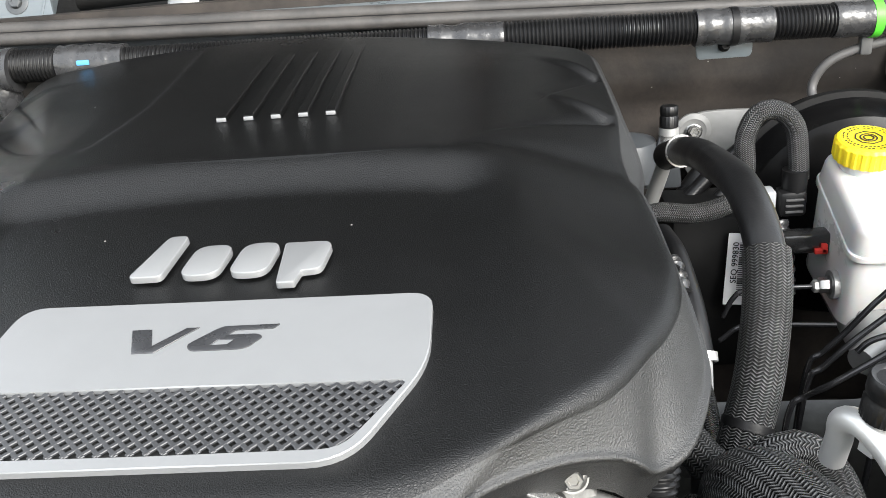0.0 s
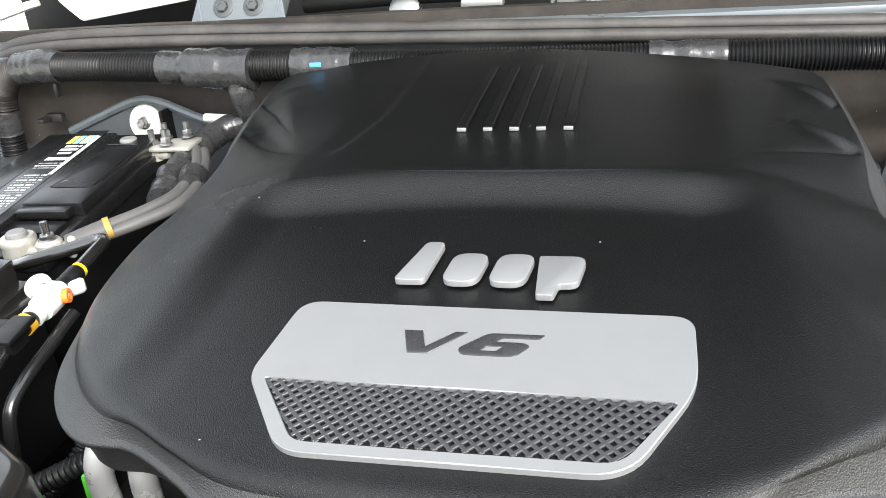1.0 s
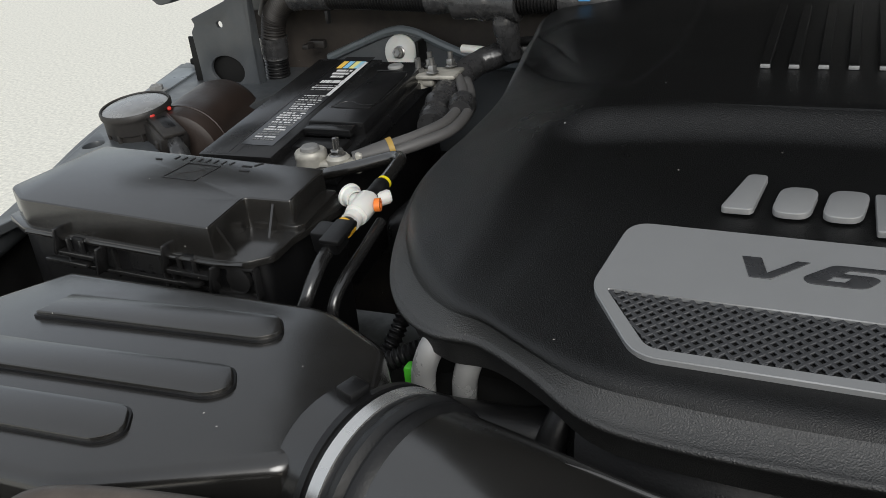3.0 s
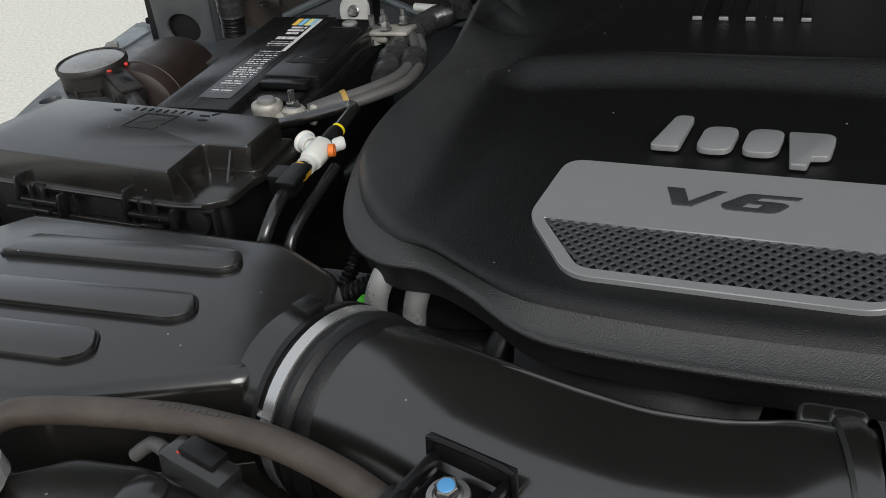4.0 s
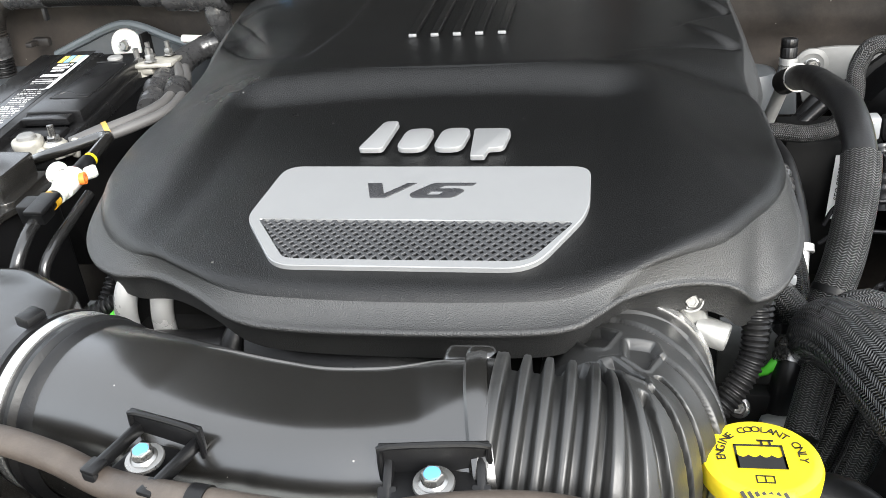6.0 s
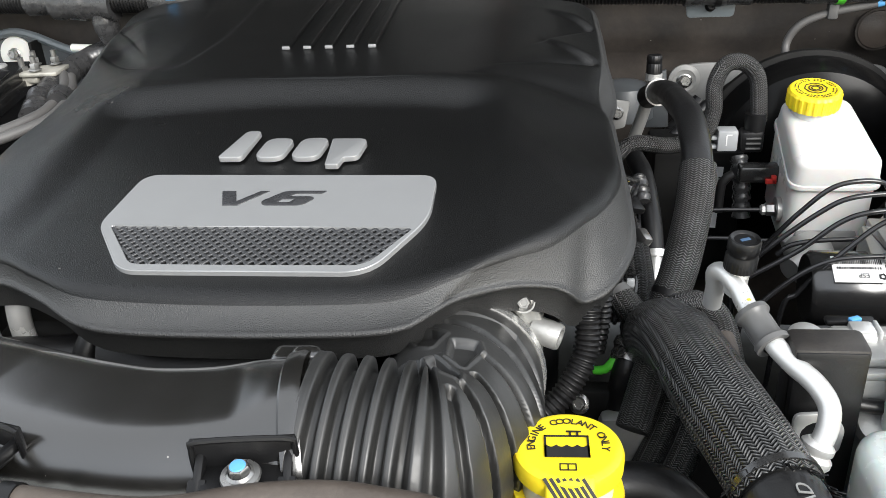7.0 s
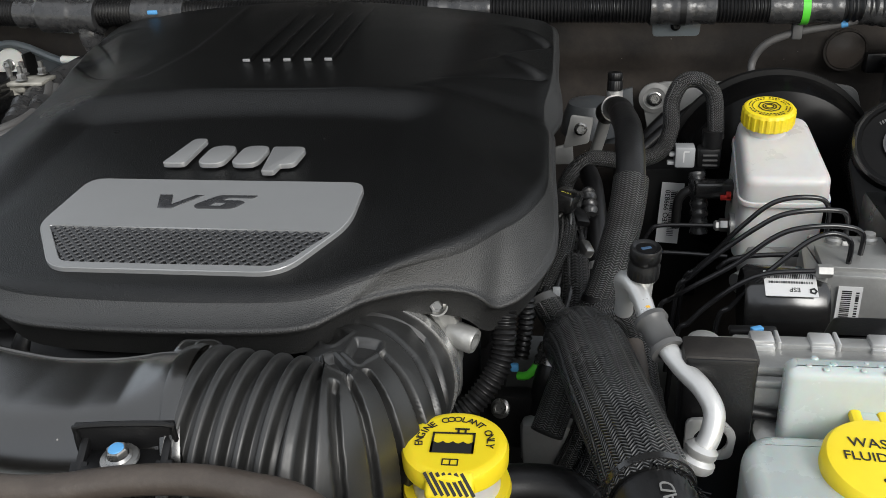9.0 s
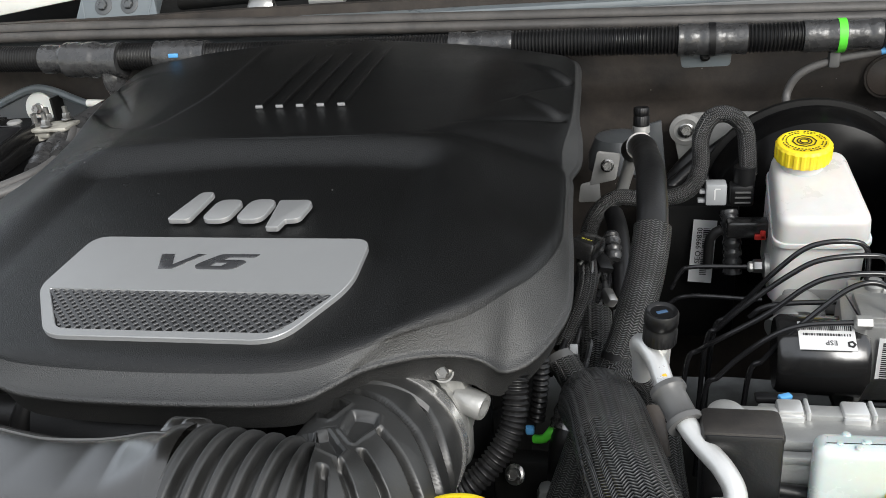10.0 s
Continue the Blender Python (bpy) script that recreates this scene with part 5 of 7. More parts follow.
def duct_bracket(a, b, arms, drop):
    """A cradle: an upright back plate with a beaded rim, a shelf, and two arms that reach forward."""
    a, b = Vector(a), Vector(b)
    run = (b - a)
    m = Matrix.Translation(a.lerp(b, 0.5)) @ Matrix.Rotation(math.atan2(run.y, run.x), 4, "Z")
    half = run.length / 2
    br = part("bracket", merged(box((2 * half + 0.010, 0.003, 0.034), (0, 0, -0.014), 0.001), box((2 * half - 0.004, 0.032, 0.003), (0, -0.017, -0.017), 0.001)), M_BLACK, duct)
    br.data.transform(m)
    rim = tube([(-half - 0.004, -0.002, -0.026), (-half - 0.004, -0.002, -0.003), (-half + 0.001, -0.002, 0.0025), (half - 0.001, -0.002, 0.0025), (half + 0.004, -0.002, -0.003), (half + 0.004, -0.002, -0.026)], 0.0019, 8, 0.003)
    rim.transform(m)
    part("recess_rim", rim, M_BLACK, br)
    for x, length in zip((-half, half), arms):
        am = at(x, 0.002, -0.009, drop)
        arm = merged(box((0.0055, length, 0.008), (0, -length / 2, 0), 0.002, 2, m=am), box((0.0105, 0.0045, 0.017), (0, -length, -0.007), 0.002, 2, m=am), box((0.0105, 0.012, 0.0035), (0, -length + 0.004, 0.002), 0.0012, 2, m=am))
        arm.transform(m)
        part("arm", arm, M_BLACK, br)


duct_bracket((-0.119, -0.229, 0.985), (-0.077, -0.240, 0.985), (0.044, 0.046), 2)
duct_bracket((0.038, -0.246, 0.985), (0.088, -0.240, 0.985), (0.026, 0.026), 30)
for bx, by in ((-0.104, -0.254), (0.065, -0.258)):
    bolt = thing("flange_bolt", (bx, by, 0.972), "zinc flange bolt with a blue painted head", "bolt", "duct bolts")
    BM = at(bx, by, 0.9725, 8, 0, 0)
    part("washer", lathe([(0, 0), (0.0112, 0), (0.0116, 0.0012), (0.0110, 0.0025), (0.007, 0.003)], 28, BM), M_STEEL, bolt)
    part("head", hexbolt(BM @ at(0, 0, 0.0025), 0.0058, 0.007, 0.008), M_STEEL, bolt)
    part("paint_dab", lathe([(0, 0), (0.0052, 0), (0.0042, 0.0012), (0, 0.0018)], 18, BM @ at(0, 0, 0.0088)), M_BLUE, bolt, "blue paint on the bolt head")

# bellows
bellows = thing("intake_bellows", (0.16, -0.15, 0.87), "black ribbed rubber intake bellows bending to the throttle body", "bellows")
def bellows_sections():
    """Cross-sections of the bellows: run, centre, heading and the room on the inside and outside of the bend."""
    out, run, last = [], 0.0, None
    pivot = Vector((0.146, -0.127, 0))
    stations = []
    for k in range(66):
        f = k / 66
        stations.append((Vector((0.080 + 0.066 * f, -0.193 - 0.002 * f, 0.931 - 0.003 * f)), 0.0, 0.07, 0.07))
    for k in range(140):
        f = k / 140
        turn, reach = 90 * f, 0.068 - 0.046 * smooth(0, 1, f)
        c = pivot + Vector((math.sin(radians(turn)), -math.cos(radians(turn)), 0)) * reach
        c.z = 0.928 - 0.027 * smooth(-0.15, 0.65, f)
        stations.append((c, turn, reach - 0.002, 0.0685 - 0.0235 * math.sin(math.pi * f) ** 2))
    for k in range(80):
        f = k / 79
        stations.append((Vector((0.168 - 0.002 * f, -0.127 + 0.102 * f, 0.901 - 0.012 * f)), 90.0, 0.020 + 0.048 * smooth(0, 0.4, f), 0.0685))
    for c, turn, inner, outer in stations:
        run += (c - last).length if last else 0
        last = c
        out.append((run, c, Vector((math.cos(radians(turn)), math.sin(radians(turn)), -0.13)).normalized(), inner, outer))
    return out


SLOTS = [[(0.174, -0.184), (0.180, -0.208), (0.185, -0.226), (0.190, -0.246)], [(0.179, -0.170), (0.192, -0.190), (0.201, -0.206), (0.208, -0.222)], [(0.185, -0.146), (0.200, -0.162), (0.212, -0.176), (0.226, -0.194)],
         [(0.189, -0.117), (0.206, -0.132), (0.222, -0.150), (0.238, -0.170)], [(0.112, -0.064), (0.133, -0.061), (0.158, -0.067), (0.183, -0.080), (0.207, -0.097), (0.226, -0.123), (0.238, -0.145)],
         [(0.112, -0.044), (0.152, -0.041), (0.175, -0.043), (0.196, -0.051), (0.215, -0.072), (0.232, -0.100)]]
CELLS = [[(0.150, -0.131), (0.156, -0.127), (0.176, -0.153), (0.177, -0.166), (0.166, -0.164)], [(0.165, -0.100), (0.183, -0.101), (0.186, -0.113), (0.177, -0.138), (0.165, -0.125)],
         [(0.128, -0.072), (0.147, -0.079), (0.158, -0.089), (0.151, -0.108), (0.140, -0.100)]]


def off_line(x, y, line):
    best = 1.0
    for (ax, ay), (bx, by) in zip(line, line[1:]):
        ux, uy = bx - ax, by - ay
        t = min(1, max(0, ((x - ax) * ux + (y - ay) * uy) / (ux * ux + uy * uy)))
        best = min(best, math.hypot(x - ax - ux * t, y - ay - uy * t))
    return best


def within(x, y, loop):
    """How deep a place lies inside a loop (negative outside)."""
    hit = False
    for (ax, ay), (bx, by) in zip(loop, loop[1:] + loop[:1]):
        if (ay > y) != (by > y) and x < (bx - ax) * (y - ay) / (by - ay) + ax:
            hit = not hit
    far = off_line(x, y, loop + loop[:1])
    return far if hit else -far


def bellows_skin():
    """Rolled rings on the straight run; on the bend, slots that fan out from a webbed crown, then rings to the throttle."""
    bm, rings = bmesh.new(), []
    sections = bellows_sections()
    total, sides = sections[-1][0], 360
    for run, c, way, inner, outer in sections:
        side = way.cross(Vector((0, 0, 1))).normalized()
        up = side.cross(way)
        f = run / total
        wave = 0.5 + 0.5 * math.cos(2 * math.pi * (run - 0.0045) / 0.0137)
        straight = smooth(0.0, 0.006, run) * (1 - smooth(0.079, 0.084, run)) * smooth(0.15, 0.78, 1 - wave)
        fade = 1 - smooth(0.90, 0.93, f)
        ring = []
        for k in range(sides):
            v = 360 * k / sides
            v = v - 360 if v > 180 else v
            r = 0.0685 - 0.008 * f
            across = r * math.sin(radians(v))
            across = max(-max(inner, 0.042), across) if across < 0 else across * min(1, outer / 0.0685)
            q = c + side * across + up * math.cos(radians(v)) * r
            if v < 0 and q.z > c.z:
                # the crown of the throttle branch fills the inside of the bend
                axis = 0.901 - 0.012 * min(1, max(0, (q.y + 0.127) / 0.102))
                crown = axis + math.sqrt(max(0, r * r - (q.x - 0.167) ** 2))
                q.z = max(q.z, q.z + (crown - q.z) * smooth(-0.190, -0.140, q.y))
            deep = 0.0108 * straight
            if run > 0.070 and abs(v) < 125:
                near = min(off_line(q.x, q.y, line) for line in SLOTS)
                deep = max(deep, 0.0100 * (1 - smooth(0.0018, 0.0040, near))) - 0.0012 * math.exp(-((near - 0.0052) / 0.0014) ** 2)
                cell = max(within(q.x, q.y, loop) for loop in CELLS)
                deep = max(deep, 0.0060 * smooth(-0.0002, 0.0013, cell)) - 0.0016 * math.exp(-((cell + 0.0022) / 0.0014) ** 2)
            inward = (Vector((c.x, c.y, c.z)) - q).normalized()
            ring.append(bm.verts.new(q + inward * deep * fade))
        rings.append(ring)
    for a, b in zip(rings, rings[1:]):
        for k in range(sides):
            bm.faces.new((a[k], a[(k + 1) % sides], b[(k + 1) % sides], b[k]))
    bmesh.ops.recalc_face_normals(bm, faces=bm.faces)
    return bm


part("pleats", bellows_skin(), M_BELLOWS, bellows, smooth=180)
part("end_cuff", lathe([(0.0600, -0.018), (0.0628, -0.015), (0.0628, 0.012), (0.0600, 0.013)], 56, aim((0.1648, -0.048, 0.8925), (0.166, -0.025, 0.889))), M_BELLOWS, bellows)

throttle = thing("throttle_body", (0.18, -0.02, 0.84), "cast aluminium throttle body with bolts and a round port", "throttle body")
TB = aim((0.166, -0.035, 0.8895), (0.167, 0.0, 0.885))
part("bore", lathe([(0.050, -0.012), (0.0585, -0.012), (0.0585, 0.006), (0.061, 0.008), (0.061, 0.018), (0.056, 0.022), (0.056, 0.05)], 48, TB), M_ALU, throttle)
part("band_clamp", lathe([(0.0620, -0.0125), (0.0645, -0.0125), (0.0645, -0.0010), (0.0620, -0.0010), (0.0620, -0.0125)], 64, TB), M_BAND, throttle)
part("flange", prism(rounded([(0.012, -0.045), (0.060, -0.040), (0.062, 0.040), (0.045, 0.058), (0.012, 0.055)], 0.010), 0.014, 0.028, 0.003, m=Matrix.Translation((0.166, 0.014, 0.888)) @ at(0, 0, 0, 90)), M_ALU, throttle)
part("ear", lathe([(0, 0), (0.010, 0), (0.009, 0.022), (0, 0.022)], 20, aim((0.212, -0.005, 0.942), (0.2125, -0.028, 0.949))), M_ALU, throttle)
part("bolt", hexbolt(aim((0.2125, -0.026, 0.949), (0.213, -0.05, 0.957)), 0.0050, 0.006, 0.0078), M_STEEL, throttle)
part("bolt", hexbolt(aim((0.218, -0.040, 0.892), (0.235, -0.06, 0.894)), 0.005, 0.011, 0.007), M_STEEL, throttle)
part("motor_body", box((0.020, 0.034, 0.070), (0.216, 0.002, 0.905), 0.007, 3), M_ALU, throttle)
part("port", lathe([(0, 0), (0.0112, 0), (0.0112, 0.022), (0.0100, 0.024), (0.0068, 0.024), (0.0068, 0.014), (0, 0.014)], 28, aim((0.219, -0.010, 0.915), (0.246, -0.020, 0.910))), M_ALU, throttle)
part("gasket", box((0.05, 0.010, 0.12), (0.215, 0.022, 0.89), 0.004), M_BLACK, throttle)

# under the front of the cover
pulley = thing("idler_pulley", (-0.06, 0.0, 0.85), "dark pulley housing with slots under the cover", "pulley housing")
part("dome", lathe([(0.094, -0.03), (0.094, 0.0), (0.086, 0.018), (0.05, 0.028), (0, 0.032)], 48, aim((-0.050, -0.036, 0.908), (-0.047, -0.076, 0.948))), M_BLACK, pulley)
for k in range(5):
    part("slot", tube([(-0.100 + 0.024 * k, -0.064, 0.943 - 0.005 * k), (-0.088 + 0.024 * k, -0.066, 0.944 - 0.005 * k), (-0.076 + 0.024 * k, -0.064, 0.943 - 0.005 * k)], 0.003, 8), M_DARK, pulley)
part("connector", box((0.03, 0.014, 0.016), (0, 0, 0), 0.003, m=at(-0.030, -0.066, 0.936, 45, 0, -15)), M_BROWN, pulley)
part("bracket", box((0.05, 0.04, 0.04), (0.03, 0.0, 0.88), 0.008), M_DARK, pulley)
cool_l = thing("coolant_pipe", (-0.25, 0.02, 0.85), "pair of bright aluminium coolant pipes under the cover edge", "pipes")
for dx in (0.0, 0.036):
    part("pipe", tube([(-0.284 + dx, 0.014, 0.870), (-0.277 + dx, 0.004, 0.900), (-0.263 + dx * 0.95, -0.008, 0.930), (-0.250 + dx * 0.85, -0.011, 0.949), (-0.236 + dx * 0.8, 0.004, 0.960), (-0.22 + dx * 0.8, 0.05, 0.962)], 0.0100, 20, 0.004), M_POLISHED, cool_l)
lh = thing("bypass_hose", (-0.2, -0.02, 0.85), "black rubber bypass hose under the cover edge", "hose")
part("hose", tube([(-0.33, -0.005, 0.83), (-0.29, -0.025, 0.878), (-0.23, -0.035, 0.888), (-0.17, -0.030, 0.890), (-0.13, 0.0, 0.895)], 0.021, 20), M_RUBBER, lh)
part("side_hose", tube([(-0.165, -0.055, 0.86), (-0.155, -0.045, 0.90), (-0.14, -0.015, 0.935)], 0.011, 14), M_RUBBER, lh)
wl = thing("wire_conduit", (-0.33, 0.05, 0.88), "thin ribbed black wire conduit under the cover edge", "wire conduit")
part("conduit", corrugated([(-0.40, -0.01, 0.86), (-0.34, 0.01, 0.885), (-0.29, 0.03, 0.905), (-0.25, 0.06, 0.92)], 0.009, 0.005, 0.002, 14), M_RUBBER, wl)
part("second_conduit", corrugated([(-0.38, 0.03, 0.83), (-0.345, 0.06, 0.87), (-0.335, 0.09, 0.90)], 0.008, 0.005, 0.002, 14), M_RUBBER, wl)
part("green_tag", box((0.010, 0.012, 0.03), (-0.292, 0.012, 0.885), 0.002), M_GREEN, wl)

# radiator hose in front, tray and its connector
front_hose = thing("front_hose", (-0.1, -0.28, 0.95), "weathered brown-black rubber hose along the front", "hose")
part("hose", tube([(-0.415, -0.315, 0.90), (-0.408, -0.290, 0.945), (-0.392, -0.270, 0.966), (-0.362, -0.257, 0.971), (-0.288, -0.244, 0.973), (-0.248, -0.242, 0.973), (-0.206, -0.245, 0.973), (-0.163, -0.254, 0.970), (-0.121, -0.267, 0.965), (-0.07, -0.281, 0.972), (0.0, -0.287, 0.971), (0.035, -0.285, 0.971), (0.074, -0.275, 0.972), (0.112, -0.270, 0.972), (0.145, -0.272, 0.971), (0.188, -0.283, 0.969), (0.24, -0.32, 0.95)], lambda s, f: 0.0090, 20, 0.006), M_BROWN, front_hose)
part("hose_print", bars(12, 0.050, 0.0030, at(-0.262, -0.2425, 0.9822, 0, 0, 2), 12, 0.6), M_SEAL, front_hose, smooth=0)
part("hose_clip", tube([(-0.062, -0.2825, 0.9722), (-0.052, -0.2835, 0.9721)], 0.0104, 20, 0.003), M_BLACK, front_hose)
tray = thing("front_shroud", (-0.25, -0.33, 0.90), "black plastic radiator shroud panel with a round push pin", "shroud")
part("panel", prism(rounded([(-0.335, -0.268), (-0.285, -0.262), (-0.06, -0.315), (0.30, -0.33), (0.30, -0.48), (-0.42, -0.48), (-0.40, -0.32)], 0.008), 0.90, 0.953, 0.006), M_LID, tray)
part("push_pin", lathe([(0.0145, 0), (0.014, 0.002), (0.010, 0.004), (0, 0.005)], 28, at(-0.275, -0.283, 0.953)), M_SATIN, tray)
plug = thing("sensor_plug", (-0.248, -0.253, 0.94), "black wiring plug with a red lock tab", "connector")
part("shell", box((0.046, 0.019, 0.019), (0, 0, 0), 0.003, m=at(-0.246, -0.266, 0.962, 0, 8, -10)), M_SATIN, plug)
part("latch", box((0.026, 0.013, 0.006), (0, 0, 0), 0.0015, m=at(-0.244, -0.263, 0.9725, 0, 8, -10)), M_BLACK, plug)
part("red_lock", box((0.004, 0.003, 0.002), (0, 0, 0), 0.0005, m=at(-0.257, -0.266, 0.9725)), M_RED, plug)
part("boot", lathe([(0, 0), (0.0088, 0), (0.0092, 0.024), (0.006, 0.032), (0, 0.032)], 20, aim((-0.226, -0.27, 0.954), (-0.178, -0.28, 0.947))), M_RUBBER, plug)
part("lead", tube([(-0.188, -0.278, 0.949), (-0.148, -0.293, 0.945), (-0.088, -0.298, 0.94)], 0.005, 10), M_RUBBER, plug)
part("rear_lead", tube([(-0.276, -0.258, 0.962), (-0.29, -0.253, 0.960), (-0.303, -0.256, 0.95)], 0.0045, 10), M_CABLE, plug)
wc = thing("radiator_filler", (-0.36, -0.34, 0.95), "pale grey cast radiator cap at the front corner", "cap")
part("cap", lathe([(0.02, 0), (0.024, 0.004), (0.024, 0.016), (0.020, 0.019), (0, 0.020)], 28, at(-0.372, -0.312, 0.955, 10), lambda a, z: 1 + 0.03 * math.cos(8 * a)), M_ALUTUBE, wc)
# ---- brake side ----
brk = thing("brake_fluid_reservoir", (0.565, 0.43, 0.80), "milky white brake fluid reservoir with a yellow cap", "reservoir")
BT = at(0.560, 0.430, 0.920, 15)
part("upper_shell", prism(rounded([(-0.052, -0.077), (0.052, -0.077), (0.043, 0.070), (-0.043, 0.070)], 0.020, 6), -0.022, 0.008, 0.009, m=BT, taper=0.95, segments=4), M_RES, brk)
part("seam", prism(rounded([(-0.054, -0.079), (0.054, -0.079), (0.045, 0.072), (-0.045, 0.072)], 0.020, 6), -0.028, -0.022, 0.002, m=BT), M_RES, brk)
part("lower_shell", prism(rounded([(-0.050, -0.066), (0.050, -0.066), (0.046, 0.064), (-0.046, 0.064)], 0.020, 6), -0.125, -0.028, 0.002, m=at(0.560, 0.428, 0.927, 6)), M_RES, brk)
part("neck", lathe([(0.024, -0.01), (0.024, 0.02)], 32, at(0.549, 0.460, 0.938, 10)), M_RES, brk)
BC = at(0.549, 0.460, 0.945, 10) @ Matrix.Diagonal((1.05, 1.05, 1, 1))
bcap = part("cap", lathe([(0.0285, 0), (0.0295, 0.003), (0.0295, 0.018), (0.0280, 0.0212), (0.0255, 0.0222), (0.0245, 0.0218), (0, 0.0218)], 120, BC, lambda a, z: 1 + (0.03 * (math.cos(22 * a) > -0.1) if z < 0.020 else 0)), M_YELLOW, brk, "ribbed yellow screw cap", 25)
for r0, n in ((0.0125, 8), (0.0075, 24), (0.0045, 24)):
    part("print_ring", lathe([(r0 - 0.0007, 0.0224), (r0 + 0.0007, 0.0224), (r0 + 0.0007, 0.0227), (r0 - 0.0007, 0.0227), (r0 - 0.0007, 0.0224)], n, BC), M_PRINT, bcap)
part("print_marks", merged(*[box((0.0022, 0.0012, 0.0003), (0, 0, 0), 0, m=BC @ Matrix.Rotation(radians(a), 4, "Z") @ at(0, rr, 0.0226)) for rr, st in ((0.019, 11), (0.0225, 9)) for a in range(0, 360, st) if a % 45 > 6]), M_PRINT, bcap, smooth=0)

mc = thing("master_cylinder", (0.55, 0.40, 0.76), "grey cast brake master cylinder under the reservoir", "master cylinder")
part("body", lathe([(0, 0), (0.026, 0), (0.028, 0.01), (0.028, 0.20), (0, 0.20)], 28, aim((0.54, 0.33, 0.785), (0.56, 0.60, 0.80))), M_ALU, mc)
part("foot", box((0.075, 0.05, 0.035), (0.560, 0.395, 0.800), 0.008), M_PLATE, mc)
part("side_port", lathe([(0, 0), (0.015, 0), (0.015, 0.03), (0, 0.03)], 20, aim((0.535, 0.40, 0.832), (0.50, 0.40, 0.832))), M_ALU, mc)
part("side_nut", hexbolt(aim((0.505, 0.40, 0.832), (0.48, 0.40, 0.832)), 0.0075, 0.012, 0.010), M_STEEL, mc)
part("lower_port", lathe([(0, 0), (0.014, 0), (0.014, 0.03), (0, 0.03)], 20, aim((0.53, 0.33, 0.80), (0.505, 0.31, 0.795))), M_ALU, mc)
booster = thing("brake_booster", (0.60, 0.63, 0.75), "black round brake booster against the bulkhead", "brake booster")
part("drum", lathe([(0, 0), (0.08, 0), (0.125, 0.02), (0.138, 0.05), (0.138, 0.09), (0.12, 0.10)], 56, aim((0.585, 0.545, 0.83), (0.59, 0.72, 0.83))), M_ENAMEL, booster)
part("crimp", lathe([(0.134, 0), (0.145, 0.002), (0.145, 0.012), (0.134, 0.014)], 56, aim((0.585, 0.60, 0.83), (0.59, 0.72, 0.83))), M_DARK, booster)
bp = thing("booster_plate", (0.57, 0.72, 0.86), "bare grey steel plate with two studs on the bulkhead", "plate")
BPM = Matrix.Translation((0, 0.716, 0)) @ at(0, 0, 0, 90)
part("plate", prism(rounded([(0.425, 0.84), (0.715, 0.84), (0.735, 0.875), (0.722, 0.918), (0.69, 0.924), (0.46, 0.930), (0.43, 0.928), (0.412, 0.90)], 0.014), 0.0, 0.006, 0.0015, m=BPM), M_PLATE, bp)
for x, z in ((0.430, 0.905), (0.702, 0.893)):
    part("boss", lathe([(0.0235, 0), (0.0235, 0.004), (0.017, 0.006), (0.014, 0.0045), (0, 0.0045)], 28, at(x, 0.712, z, 90)), M_PLATE, bp)
    part("stud", hexbolt(at(x, 0.708, z, 80), 0.0075, 0.014, 0.012), M_STEEL, bp)
grom = thing("bulkhead_grommet", (0.70, 0.73, 0.95), "round brown-black rubber grommet in the bulkhead", "grommet")
part("dome", lathe([(0.029, 0), (0.027, 0.004), (0.020, 0.007), (0.008, 0.010), (0, 0.011)], 36, at(0.700, 0.722, 0.972, 90)), M_BROWN, grom)
part("rim", lathe([(0.028, 0), (0.031, 0.001), (0.031, 0.004), (0.028, 0.005)], 36, at(0.700, 0.722, 0.972, 90)), M_FIREWALL, grom)
single("bulkhead_bracket", merged(box((0.03, 0.02, 0.03), (0.742, 0.715, 0.955), 0.004), box((0.012, 0.04, 0.012), (0.755, 0.70, 0.96), 0.003)), M_BLACK, "small black clip bracket on the bulkhead", "clip")

# conduit, right half
rl = thing("bulkhead_loom", (0.4, 0.64, 1.02), "ribbed black wiring conduit with tape and a green band", "wiring conduit")
part("tape_wrap", wrapped((0.10, 0.637, 1.059), (0.190, 0.638, 1.057), 0.0195, 0.4), M_TAPE, rl)
part("ribbed_conduit", corrugated([(0.187, 0.638, 1.057), (0.30, 0.640, 1.055), (0.415, 0.641, 1.052)], 0.0195), M_RUBBER, rl)
part("tape_wrap", wrapped((0.412, 0.641, 1.052), (0.500, 0.642, 1.050), 0.0205, 1.4), M_TAPE, rl)
part("tie", tube([(0.452, 0.641, 1.051), (0.460, 0.641, 1.051)], 0.0225, 20, 0.004), M_BLACK, rl)
part("ribbed_conduit", corrugated([(0.498, 0.642, 1.050), (0.572, 0.643, 1.049)], 0.0195), M_RUBBER, rl)
part("tape_wrap", wrapped((0.570, 0.643, 1.049), (0.665, 0.645, 1.047), 0.0205, 2.2), M_TAPE, rl)
part("green_band", tube([(0.612, 0.644, 1.048), (0.622, 0.644, 1.048)], 0.0222, 24, 0.003), M_GREEN, rl, "bright green tape band")
part("ribbed_conduit", corrugated([(0.662, 0.645, 1.047), (0.72, 0.648, 1.045), (0.76, 0.66, 1.03), (0.80, 0.68, 1.0), (0.83, 0.69, 0.96)], 0.020, 0.008, 0.003), M_RUBBER, rl)
part("tape_wrap", tube([(0.69, 0.648, 1.046), (0.74, 0.652, 1.038), (0.78, 0.667, 1.015)], lambda s, f: 0.0215 + 0.001 * math.sin(s * 400), 20, 0.003), M_TAPE, rl)
tab = thing("loom_tab", (0.452, 0.655, 1.02), "slate painted tab that holds the conduit by a bolt", "tab")
